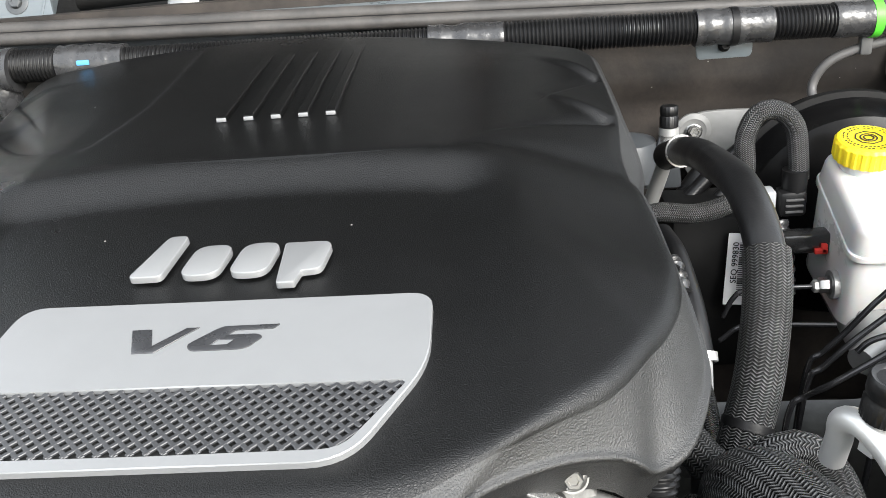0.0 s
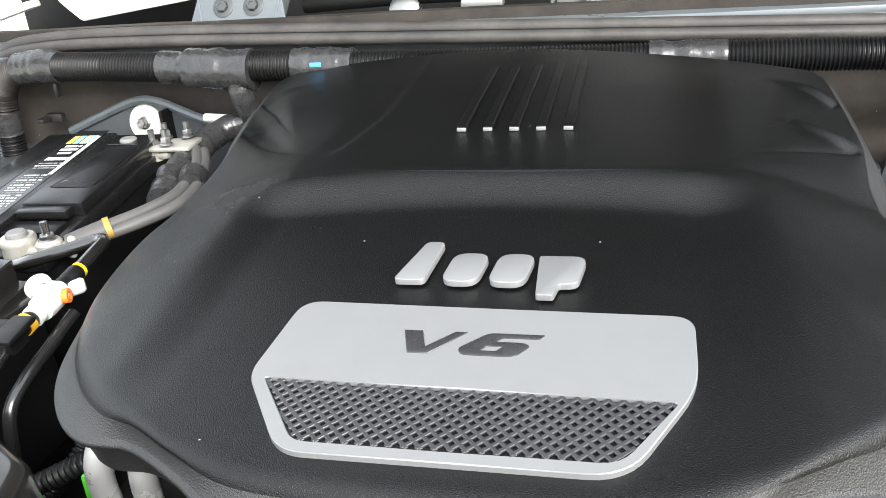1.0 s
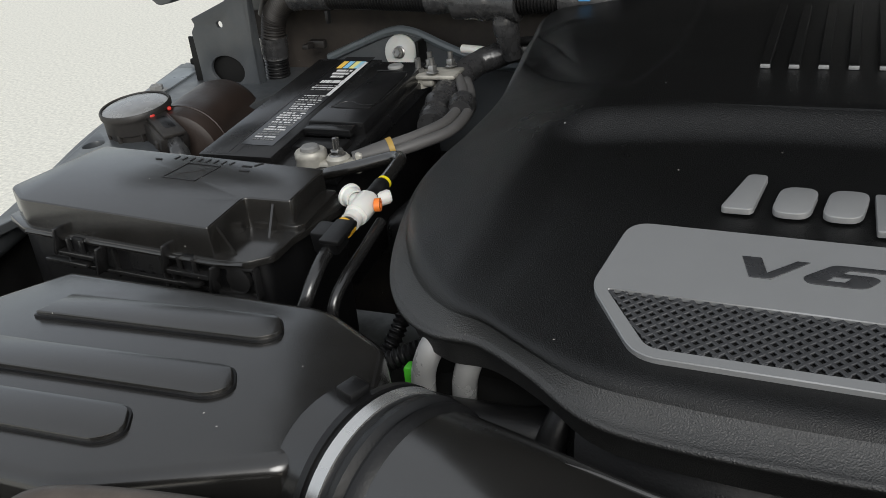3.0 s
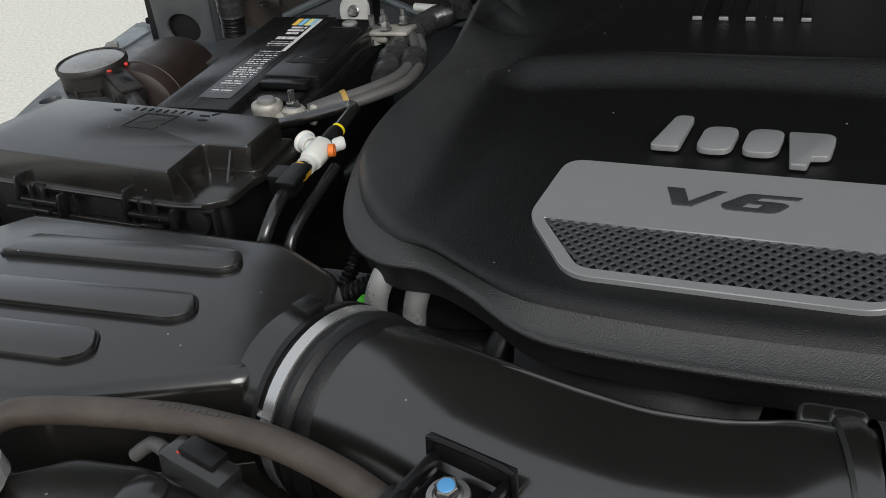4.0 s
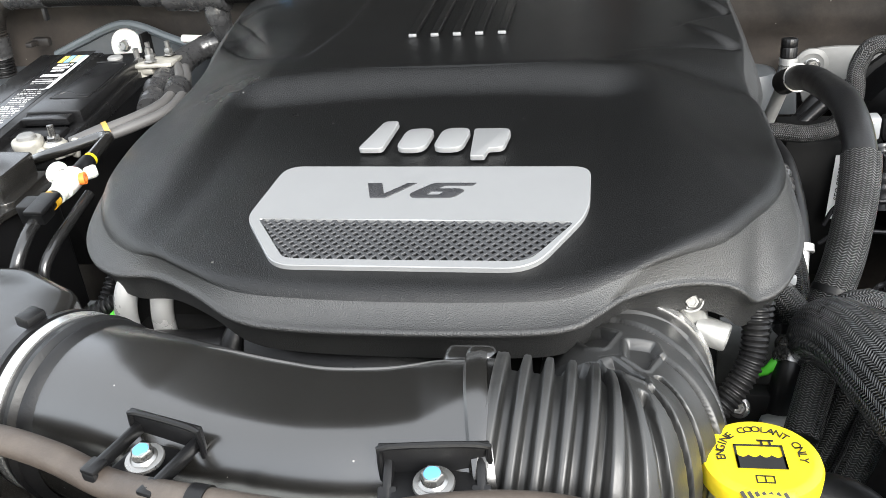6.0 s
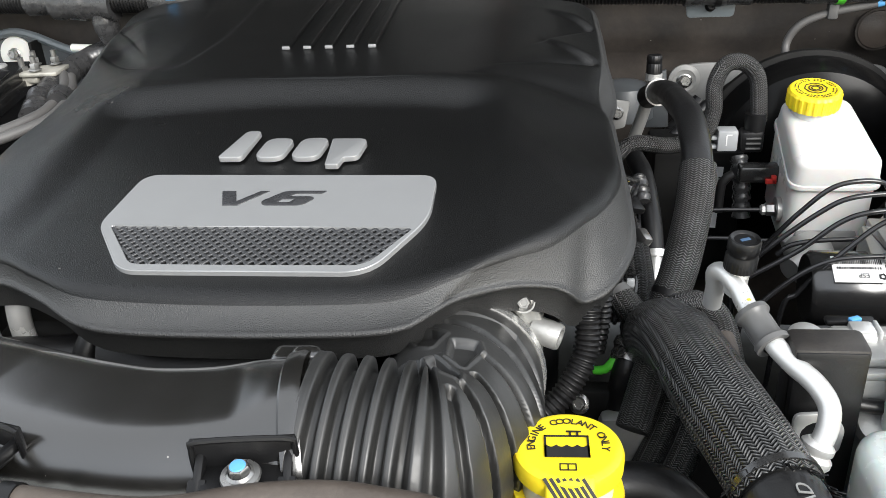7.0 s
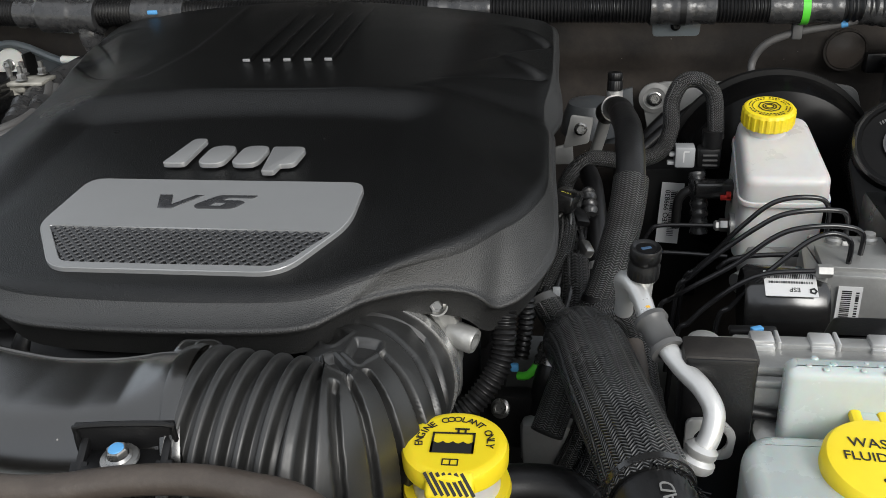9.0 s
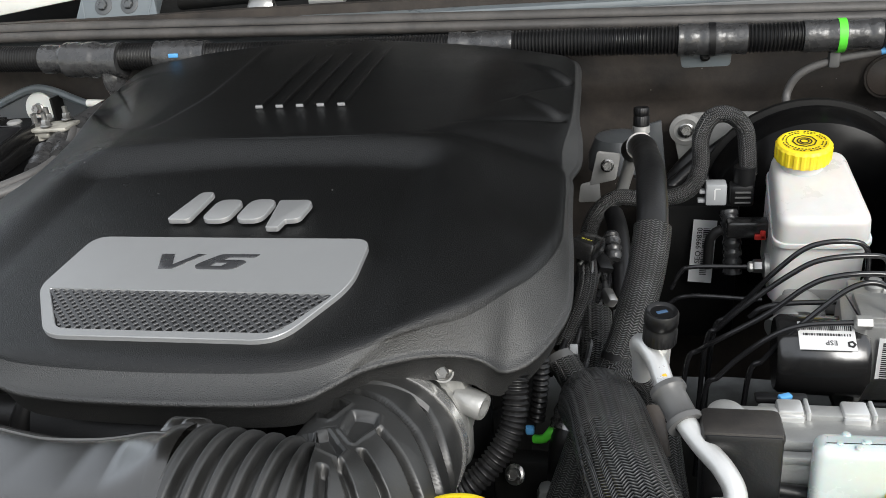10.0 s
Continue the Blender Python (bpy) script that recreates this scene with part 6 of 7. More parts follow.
part("tab", prism(rounded([(0.418, 1.012), (0.482, 1.012), (0.484, 1.036), (0.416, 1.036)], 0.006), 0, 0.003, 0.001, m=Matrix.Translation((0, 0.652, 0)) @ at(0, 0, 0, 90)), M_PAINT, tab)
part("stud", hexbolt(at(0.449, 0.648, 1.027, 75), 0.005, 0.010, 0.007), M_DARK, tab)

vh = thing("vent_hose", (0.57, 0.6, 0.9), "thin grey rubber vent hose looping to the conduit", "hose")
part("hose", tube([(0.575, 0.565, 0.925), (0.563, 0.62, 0.94), (0.558, 0.655, 0.965), (0.572, 0.655, 0.995), (0.607, 0.652, 1.012), (0.66, 0.645, 1.024), (0.71, 0.64, 1.036)], 0.0056, 14), M_CABLE, vh)
part("clip", box((0.014, 0.014, 0.022), (0.613, 0.650, 1.016), 0.003), M_GREYC, vh)
part("blue_mark_and_sheen", tube([(0.668, 0.644, 1.026), (0.676, 0.643, 1.028)], 0.0060, 14, 0.003), M_BLUE, vh)
ph = thing("vacuum_hose", (0.65, 0.66, 0.86), "grey rubber vacuum hose from the booster", "hose")
part("hose", tube([(0.60, 0.60, 0.885), (0.66, 0.61, 0.888), (0.73, 0.62, 0.905), (0.80, 0.63, 0.91)], 0.0085, 14), M_CABLE, ph)
bl = thing("black_pipes", (0.5, 0.65, 0.9), "bent black pipes over the brake booster", "pipes")
part("pipe", tube([(0.40, 0.60, 0.85), (0.46, 0.63, 0.895), (0.53, 0.66, 0.925), (0.62, 0.665, 0.915), (0.69, 0.66, 0.88)], 0.0095, 14), M_BLACK, bl)
part("pipe", tube([(0.40, 0.575, 0.83), (0.47, 0.61, 0.875), (0.54, 0.64, 0.905), (0.60, 0.645, 0.905)], 0.0075, 14), M_BLACK, bl)
part("pipe", tube([(0.39, 0.62, 0.83), (0.42, 0.63, 0.87), (0.445, 0.64, 0.895)], 0.012, 14), M_BLACK, bl)

# braided loop with its connectors
ul = thing("braided_loom", (0.45, 0.48, 0.86), "black braided wiring loop with plastic plugs", "wiring loom")
part("loop", tube([(0.492, 0.480, 0.918), (0.490, 0.482, 0.945), (0.485, 0.485, 0.975), (0.468, 0.486, 0.992), (0.447, 0.486, 0.990), (0.435, 0.484, 0.965), (0.435, 0.478, 0.930), (0.420, 0.465, 0.903), (0.380, 0.450, 0.897), (0.335, 0.450, 0.900), (0.308, 0.44, 0.88), (0.297, 0.42, 0.85)], 0.0105, 18), M_BRAIDS, ul)
part("black_plug", box((0.034, 0.028, 0.034), (0.487, 0.478, 0.893), 0.005), M_BLACK, ul)
part("boot", lathe([(0, 0), (0.015, 0), (0.016, 0.03), (0, 0.03)], 20, aim((0.491, 0.480, 0.905), (0.491, 0.480, 0.935))), M_BLACK, ul)
part("grey_plug", box((0.030, 0.026, 0.033), (0.451, 0.478, 0.895), 0.003), M_GREYP, ul, "grey plastic plug half")
part("plug_ear", merged(box((0.014, 0.012, 0.006), (0.432, 0.476, 0.884), 0.002), box((0.014, 0.012, 0.006), (0.434, 0.476, 0.898), 0.002)), M_GREYP, ul)
part("plug_ribs", merged(*[box((0.022, 0.003, 0.003), (0.488, 0.463, 0.884 + 0.008 * k), 0.0008) for k in range(3)]), M_GREYC, ul)
part("plug_mark", merged(box((0.002, 0.0006, 0.016), (0.449, 0.4647, 0.896), 0), box((0.008, 0.0006, 0.002), (0.453, 0.4647, 0.905), 0)), M_PAPER, ul, smooth=0)
part("tape_tail", tube([(0.470, 0.47, 0.875), (0.474, 0.455, 0.845), (0.476, 0.445, 0.80)], lambda s, f: 0.011 + 0.001 * math.sin(s * 500), 14, 0.003), M_TAPE, ul)
rp = thing("level_sensor_plug", (0.49, 0.44, 0.84), "black sensor plug with a red lock", "connector")
part("shell", box((0.050, 0.022, 0.022), (0.490, 0.440, 0.864), 0.004), M_SATIN, rp)
part("red_lock", merged(box((0.013, 0.005, 0.006), (0.503, 0.4275, 0.857), 0.001), box((0.006, 0.005, 0.010), (0.506, 0.4275, 0.860), 0.001)), M_RED, rp)
part("lead", tube([(0.460, 0.44, 0.862), (0.447, 0.44, 0.85), (0.445, 0.44, 0.81)], 0.006, 10), M_RUBBER, rp)

ebox = thing("control_unit", (0.44, 0.53, 0.70), "black control unit box with a white bar-code label", "control unit")
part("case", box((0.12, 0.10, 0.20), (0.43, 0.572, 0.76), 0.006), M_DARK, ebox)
LBM = at(0.4440, 0.508, 0.800, 82, 4)
lab = part("label", box((0.030, 0.086, 0.0008), (0, 0, 0), 0, m=LBM), M_PAPER, ebox, "white paper bar-code label")
part("bar_code", bars(26, 0.066, 0.009, LBM @ at(0.003, 0.0, 0.0008, 0, 0, 90), 4), M_PRINT, lab, smooth=0)
part("serial", words("SEQ 999830", 0.0098, LBM @ at(-0.0055, 0.008, 0.0008, 0, 0, 90), 0.0004), M_PRINT, lab, smooth=0)
part("small_print", bars(12, 0.040, 0.0035, LBM @ at(0.0115, 0.010, 0.0008, 0, 0, 90), 9, 0.8), M_PRINT, lab, smooth=0)

# heater hose with service port
hh = thing("heater_hose", (0.36, 0.3, 0.82), "black heater hose in a braided sleeve with a wire clamp", "hose")
MID = [(0.353, 0.480, 0.952), (0.362, 0.447, 0.968), (0.366, 0.39, 0.984), (0.368, 0.331, 0.994), (0.371, 0.27, 1.000), (0.3715, 0.229, 0.996), (0.372, 0.203, 0.986), (0.3715, 0.180, 0.971)]
part("rubber_hose", tube(MID, 0.0146, 24), M_RUBBER, hh)
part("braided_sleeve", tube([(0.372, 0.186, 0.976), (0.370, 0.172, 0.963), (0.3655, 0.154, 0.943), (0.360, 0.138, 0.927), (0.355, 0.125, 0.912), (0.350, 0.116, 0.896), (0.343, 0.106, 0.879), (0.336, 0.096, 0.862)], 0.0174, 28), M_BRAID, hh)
part("tie_band", tube([(0.3445, 0.108, 0.8825), (0.3425, 0.105, 0.8775)], 0.0182, 24, 0.002), M_BLACK, hh)
part("wire_clamp", lathe([(0.0148, -0.0010), (0.0166, -0.0010), (0.0166, 0.0010), (0.0148, 0.0010), (0.0148, -0.0010)], 32, aim((0.362, 0.447, 0.968), (0.3645, 0.42, 0.976))), M_STEEL, hh, "bright wire ring clamp")
part("metal_pipe", tube([(0.355, 0.475, 0.962), (0.347, 0.49, 0.92), (0.335, 0.50, 0.875)], 0.008, 16), M_ALU, hh)
sp = thing("service_port", (0.364, 0.52, 0.95), "aluminium service port with a black screw cap", "service port")
part("stem", lathe([(0, -0.02), (0.009, -0.02), (0.009, 0.004), (0.011, 0.006), (0.011, 0.014), (0, 0.014)], 20, at(0.364, 0.525, 0.955, -5)), M_ALUTUBE, sp)
part("cap", lathe([(0.0085, 0.012), (0.0100, 0.013), (0.0100, 0.024), (0.0090, 0.0255), (0.0098, 0.027), (0.0098, 0.034), (0.0085, 0.036), (0, 0.0355)], 60, at(0.364, 0.525, 0.957, -5), lambda a, z: 1 + 0.02 * math.cos(15 * a)), M_BLACK, sp)
dome = thing("lift_dome", (0.33, 0.62, 0.86), "slate painted domed bracket behind the hose", "bracket")
part("dome", lathe([(0.045, 0), (0.044, 0.02), (0.034, 0.045), (0, 0.055)], 36, at(0.335, 0.64, 0.875)), M_PAINTD, dome)
part("wing", prism([(0.355, 0.86), (0.40, 0.86), (0.392, 0.945), (0.375, 0.94)], 0, 0.006, 0.001, m=Matrix.Translation((0, 0.63, 0)) @ at(0, 0, 0, 90)), M_PAINTD, dome)
sb = thing("lug_bracket", (0.318, 0.55, 0.87), "bare metal lug bracket with a bolt", "bracket")
SBM = at(0.318, 0.552, 0.907, 78, 8)
part("lug", prism(rounded([(-0.018, -0.03), (0.016, -0.018), (0.018, 0.018), (-0.014, 0.018)], 0.004), -0.004, 0, 0.001, m=SBM), M_PLATE, sb)
part("bolt", hexbolt(SBM @ at(0.002, 0.0, 0), 0.006, 0.012, 0.009), M_STEEL, sb)
part("foot", prism(rounded([(-0.03, -0.055), (0.0, -0.05), (-0.006, -0.02), (-0.03, -0.03)], 0.004), -0.006, -0.001, 0.001, m=SBM), M_PLATE, sb)
ct = thing("breather_pipe", (0.33, 0.25, 0.80), "black pipe with a metal collar beside the cover", "pipe")
part("pipe", tube([(0.332, 0.385, 0.905), (0.338, 0.345, 0.900), (0.343, 0.29, 0.875), (0.345, 0.25, 0.84)], 0.0115, 16), M_BLACK, ct)
part("collar", lathe([(0.008, 0), (0.0120, 0), (0.0120, 0.008), (0.008, 0.008)], 20, aim((0.346, 0.252, 0.85), (0.346, 0.235, 0.83))), M_ALUTUBE, ct)
part("metal_tail", tube([(0.346, 0.247, 0.845), (0.345, 0.22, 0.81), (0.36, 0.19, 0.77)], 0.0070, 14), M_ALUTUBE, ct)
fb = thing("coil_wiring", (0.31, 0.25, 0.80), "run of black taped engine wiring beside the cover", "wiring")
part("taped_run", tube([(0.316, 0.37, 0.85), (0.315, 0.30, 0.85), (0.313, 0.22, 0.845), (0.313, 0.12, 0.835)], lambda s, f: 0.014 + 0.002 * math.sin(s * 150), 16, 0.004), M_TAPE, fb)
part("sleeve", tube([(0.318, 0.20, 0.875), (0.320, 0.16, 0.86), (0.318, 0.12, 0.845)], 0.016, 16), M_BRAIDS, fb)
part("clip", box((0.018, 0.024, 0.008), (0, 0, 0), 0.002, m=at(0.322, 0.275, 0.895, 20, 20, 30)), M_BLACK, fb)
part("bright_clip", box((0.012, 0.02, 0.012), (0, 0, 0), 0.003, m=at(0.330, 0.235, 0.875, 20, 20, 30)), M_STEEL, fb)

rw = random.Random(21)
for n in range(6):
    x0, z0 = 0.302 + 0.006 * n, 0.892 - 0.005 * (n % 3)
    run = [(x0 + rw.uniform(-0.006, 0.006) - 0.020 * k / 6, 0.335 - 0.045 * k, z0 - 0.006 * k + rw.uniform(-0.008, 0.008)) for k in range(6)]
    part("wire", tube(run, rw.choice((0.0022, 0.0028, 0.0034)), 8, 0.006), rw.choice((M_GLOSS, M_RUBBER, M_TAPE)), fb)
part("braided_lead", tube([(0.306, 0.262, 0.905), (0.309, 0.232, 0.898), (0.306, 0.205, 0.885), (0.297, 0.184, 0.870), (0.288, 0.160, 0.855)], 0.0105, 16), M_BRAIDS, fb)
part("plug_body", box((0.026, 0.040, 0.020), (0, 0, 0), 0.003, m=at(0.3080, 0.252, 0.925, -12, 10, -20)), M_SATIN, fb)
part("plug_print", bars(4, 0.012, 0.003, at(0.3085, 0.245, 0.9365, -12, 10, -20), 15, 0.6), mat("yellow_print", (0.55, 0.50, 0.05), 0.5), fb, smooth=0)
part("bright_hook", tube([(0.300, 0.236, 0.912), (0.306, 0.246, 0.916), (0.313, 0.240, 0.912), (0.312, 0.222, 0.900)], 0.0022, 8, 0.003), M_STEEL, fb)
part("foil_wrap", tube([(0.330, 0.325, 0.905), (0.333, 0.308, 0.898), (0.334, 0.292, 0.888)], lambda s, f: 0.0085 + 0.0012 * math.sin(s * 700) + 0.0006 * math.sin(s * 1900), 14, 0.002), M_TAPE, fb)

# brake pipes and hydraulic unit
ABS_M = at(0.605, 0.205, 0.862, 0, 0, -3)
abs_unit = thing("hydraulic_unit", (0.59, 0.2, 0.78), "cast aluminium brake hydraulic block with black motor", "hydraulic unit")
part("block", box((0.100, 0.095, 0.105), (0.005, 0.010, -0.030), 0.003, m=ABS_M), M_ALU, abs_unit)
part("sloped_ear", prism(rounded([(-0.062, -0.030), (-0.040, -0.040), (-0.035, 0.036), (-0.055, 0.042)], 0.005), -0.03, 0.022, 0.004, m=ABS_M), M_ALU, abs_unit)
for x, y in ((-0.022, 0.038), (0.012, 0.042), (0.034, 0.008), (0.030, -0.022)):
    part("valve_stud", merged(lathe([(0, 0), (0.0085, 0), (0.0085, 0.004), (0.0060, 0.006), (0.0060, 0.010), (0, 0.011)], 20, ABS_M @ at(x, y, 0.0225))), M_ALU, abs_unit)
part("top_step", prism(rounded([(-0.045, -0.030), (0.050, -0.030), (0.050, 0.0), (0.004, 0.004), (-0.012, 0.020), (-0.045, 0.020)], 0.003), 0.022, 0.0275, 0.0012, m=ABS_M), M_ALU, abs_unit)
for x, z in ((0.012, -0.032), (0.034, -0.028), (-0.010, -0.055)):
    part("bore", lathe([(0, 0), (0.006, 0), (0.006, 0.0012), (0.0045, 0.0012), (0.0045, -0.002), (0, -0.002)], 16, ABS_M @ at(x, -0.0378, z, 90)), M_STEEL, abs_unit)
part("mounting_leg", merged(box((0.05, 0.05, 0.36), (0.61, 0.215, 0.612), 0.004), box((0.12, 0.09, 0.008), (0.605, 0.21, 0.786), 0.002)), M_DARK, abs_unit)
motor = part("motor", lathe([(0, 0), (0.034, 0), (0.038, 0.005), (0.038, 0.075), (0.034, 0.08), (0, 0.08)], 40, aim((0.567, 0.185, 0.842), (0.46, 0.190, 0.842))), M_SATIN, abs_unit, "glossy black round pump motor")
EM = at(0.528, 0.1655, 0.8755, 27, 0, -1) @ Matrix.Diagonal((0.84, 0.84, 1, 1))
esp = part("motor_label", box((0.058, 0.036, 0.0008), (0, 0, 0), 0, m=EM), M_PAPER, motor, "white label with bar code, upside down")
part("letters", words("ESP", 0.0085, EM @ at(0.004, -0.0085, 0.0007, 0, 0, 180), 0.0002), M_PRINT, esp, smooth=0)
part("bar_code", bars(26, 0.052, 0.008, EM @ at(0, 0.011, 0.0007), 2), M_PRINT, esp, smooth=0)
part("small_print", bars(18, 0.050, 0.003, EM @ at(0, 0.0015, 0.0007), 8, 0.7), M_PRINT, esp, smooth=0)
part("round_mark", lathe([(0.0022, 0), (0.0048, 0), (0.0048, 0.0003), (0.0022, 0.0003)], 5, EM @ at(0.024, -0.010, 0.0006)), M_PRINT, esp)
AM = at(0.584, 0.1655, 0.846, 90, 0, -3)
al = part("block_label", box((0.022, 0.056, 0.0006), (0, 0, 0), 0, m=AM), M_PAPER, abs_unit, "white bar-code label on the block")
part("bar_code", bars(22, 0.048, 0.009, AM @ at(-0.003, 0, 0.0006, 0, 0, 90), 6), M_PRINT, al, smooth=0)
part("small_print", bars(16, 0.046, 0.003, AM @ at(0.007, 0, 0.0006, 0, 0, 90), 7, 0.8), M_PRINT, al, smooth=0)

pipes = [
    [(0.584, 0.185, 0.885), (0.583, 0.185, 0.912), (0.566, 0.183, 0.922), (0.546, 0.18, 0.917), (0.522, 0.175, 0.898), (0.492, 0.17, 0.868), (0.475, 0.17, 0.845)],
    [(0.600, 0.205, 0.885), (0.599, 0.205, 0.912), (0.578, 0.203, 0.921), (0.541, 0.20, 0.920), (0.515, 0.20, 0.909), (0.480, 0.20, 0.878), (0.436, 0.20, 0.848), (0.42, 0.21, 0.83)],
    [(0.594, 0.240, 0.885), (0.592, 0.238, 0.917), (0.573, 0.234, 0.925), (0.531, 0.23, 0.922), (0.504, 0.23, 0.906), (0.466, 0.23, 0.873), (0.44, 0.23, 0.845)],
    [(0.583, 0.265, 0.880), (0.580, 0.264, 0.916), (0.563, 0.262, 0.927), (0.525, 0.26, 0.922), (0.493, 0.26, 0.892), (0.466, 0.26, 0.858), (0.45, 0.26, 0.84)],
    [(0.470, 0.24, 0.852), (0.482, 0.24, 0.863), (0.509, 0.24, 0.869), (0.566, 0.24, 0.872)],
    [(0.435, 0.165, 0.828), (0.451, 0.168, 0.846), (0.480, 0.168, 0.872), (0.508, 0.168, 0.885), (0.553, 0.168, 0.889)],
    [(0.40, 0.40, 0.80), (0.410, 0.40, 0.822), (0.425, 0.40, 0.830), (0.49, 0.40, 0.831)],
    [(0.39, 0.37, 0.79), (0.418, 0.37, 0.806), (0.50, 0.36, 0.808)],
]
for k, line in enumerate(pipes):
    if k < 4 or k == 5:
        # each run dives out of sight beside the engine
        low = Vector(line[0] if k == 5 else line[-1])
        tail = [tuple(low + Vector((-0.012, 0, -0.018))), tuple(low + Vector((-0.018, 0, -0.12)))]
        line = tail[::-1] + line if k == 5 else line + tail
    bpipe = thing("brake_pipe", line[0], "thin black coated steel brake pipe", "brake pipe", "brake pipes")
    part("pipe", tube(line, 0.0027, 14, 0.003), M_GLOSS, bpipe)
    end = Vector(line[0] if k < 4 else line[-1])
    if k < 4:
        part("union_nut", lathe([(0, -0.012), (0.0068, -0.012), (0.0068, 0.000), (0.0045, 0.004), (0, 0.004)], 6, Matrix.Translation(end)), M_ALU, bpipe)
    elif k in (5, 6):
        part("union_nut", lathe([(0, -0.004), (0.0045, -0.003), (0.0066, -0.001), (0.0066, 0.012), (0, 0.012)], 6, aim(end, end + Vector((0.02, 0, 0)))), M_ALU, bpipe)

relay = thing("relay_housing", (0.66, 0.3, 0.80), "black ribbed relay housing beside the hydraulic block", "housing")
part("case", box((0.15, 0.12, 0.09), (0.71, 0.28, 0.86), 0.006), M_BLACK, relay)
for k in range(5):
    part("rib", box((0.010, 0.09, 0.012), (0.655 + 0.022 * k, 0.27, 0.910), 0.003), M_BLACK, relay)
part("clip", box((0.05, 0.02, 0.02), (0.665, 0.215, 0.895), 0.004), M_GREYC, relay)
part("stud", hexbolt(aim((0.632, 0.205, 0.905), (0.66, 0.20, 0.905)), 0.006, 0.016, 0.008), M_STEEL, relay)
power = thing("round_housing", (0.69, 0.42, 0.84), "round black plastic housing with a ringed top", "housing")
PW = at(0.700, 0.43, 0.925, 52, -8)
part("drum", lathe([(0.055, -0.08), (0.058, 0), (0.056, 0.008), (0.048, 0.010), (0.046, 0.006), (0.022, 0.006), (0.020, 0.012), (0.010, 0.014), (0, 0.010)], 48, PW), M_ENAMEL, power)
part("centre_nut", hexbolt(PW @ at(0, 0, 0.011), 0.0085, 0.007, 0.015), M_ENAMEL, power)
part("face_ring", lathe([(0.020, 0.006), (0.0235, 0.006), (0.0235, 0.0105), (0.020, 0.0105), (0.020, 0.006)], 40, PW), M_SATIN, power)
part("rim_bead", lathe([(0.052, 0.009), (0.0545, 0.0115), (0.057, 0.009)], 48, PW), M_SATIN, power)
part("small_print", bars(7, 0.022, 0.004, PW @ at(-0.012, 0.033, 0.0066, 0, 0, 20), 3, 0.6), M_GREYC, power, smooth=0)
part("apron", prism(rounded([(-0.06, -0.10), (0.06, -0.10), (0.06, 0.0), (-0.06, 0.0)], 0.012), -0.03, -0.004, 0.004, m=PW), M_ENAMEL, power)
upper = thing("corner_unit", (0.78, 0.60, 0.88), "black plastic unit in the rear corner of the bay", "unit")
part("case", box((0.14, 0.16, 0.14), (0.80, 0.56, 0.93), 0.012, 3), M_BLACK, upper)
part("cover", box((0.10, 0.12, 0.02), (0.80, 0.55, 1.008), 0.005), M_GREYC, upper)

# air-conditioning pipe with service port
ac = thing("aircon_pipe", (0.37, -0.03, 0.85), "silver aluminium air-conditioning pipe with grey clips", "pipe")
part("pipe", tube([(0.361, 0.006, 0.930), (0.361, 0.0, 0.950), (0.359, -0.007, 0.966), (0.364, -0.018, 0.971), (0.371, -0.032, 0.966), (0.377, -0.050, 0.957), (0.389, -0.075, 0.947), (0.399, -0.091, 0.941), (0.411, -0.108, 0.936), (0.4175, -0.121, 0.927), (0.4145, -0.131, 0.914), (0.4085, -0.136, 0.905)], 0.0074, 20, 0.003), M_ALUTUBE, ac)
AP = at(0.3725, -0.020, 0.971, 6, 3)
part("port_stem", lathe([(0, -0.016), (0.0085, -0.016), (0.0085, 0.001), (0.0100, 0.002), (0.0100, 0.008), (0.007, 0.010), (0, 0.010)], 6, AP), M_ALUTUBE, ac)
part("orange_dab", merged(lathe([(0, 0), (0.003, 0), (0.002, 0.001), (0, 0.0015)], 10, at(0.3690, -0.0300, 0.9715, 80)), lathe([(0, 0), (0.003, 0), (0.002, 0.001), (0, 0.0015)], 10, at(0.3755, -0.0480, 0.9645, 50))), M_ORANGE, ac)
pc = part("port_cap", lathe([(0.0100, 0.006), (0.0118, 0.007), (0.0118, 0.018), (0.0108, 0.0195), (0.0108, 0.0215), (0.0119, 0.023), (0.0119, 0.031), (0.0108, 0.033), (0.009, 0.0325), (0.008, 0.0315), (0, 0.0315)], 60, AP, lambda a, z: 1 + (0.02 * math.cos(30 * a) if z < 0.0185 else 0)), M_BLACK, ac, "black knurled service cap")
part("cap_mark", box((0.008, 0.003, 0.0006), (0, 0, 0), 0.0002, m=AP @ at(0, 0, 0.0318, 0, 0, 25)), mat("dark_blue_ink", (0.035, 0.075, 0.14), 0.5), pc)
CL = aim((0.3790, -0.053, 0.9555), (0.389, -0.074, 0.9455))
part("clip_sleeve", lathe([(0.008, -0.004), (0.0125, -0.004), (0.0130, 0.000), (0.0105, 0.003), (0.0105, 0.020), (0.0130, 0.023), (0.0128, 0.027), (0.008, 0.027)], 24, CL), M_GREYC, ac)
part("sleeve_ribs", merged(*[box((0.0015, 0.0025, 0.014), (dx, -0.0105, 0.0115), 0.0005, m=CL @ Matrix.Rotation(radians(-10), 4, "Z")) for dx in (-0.004, 0.004)]), M_GREYC, ac)
part("end_fitting", lathe([(0, 0), (0.0105, 0), (0.0125, 0.003), (0.0125, 0.007), (0.0098, 0.010), (0.0112, 0.012), (0.0112, 0.016), (0.008, 0.019), (0, 0.019)], 28, aim((0.4045, -0.139, 0.893), (0.410, -0.135, 0.909))), M_ALUTUBE, ac)

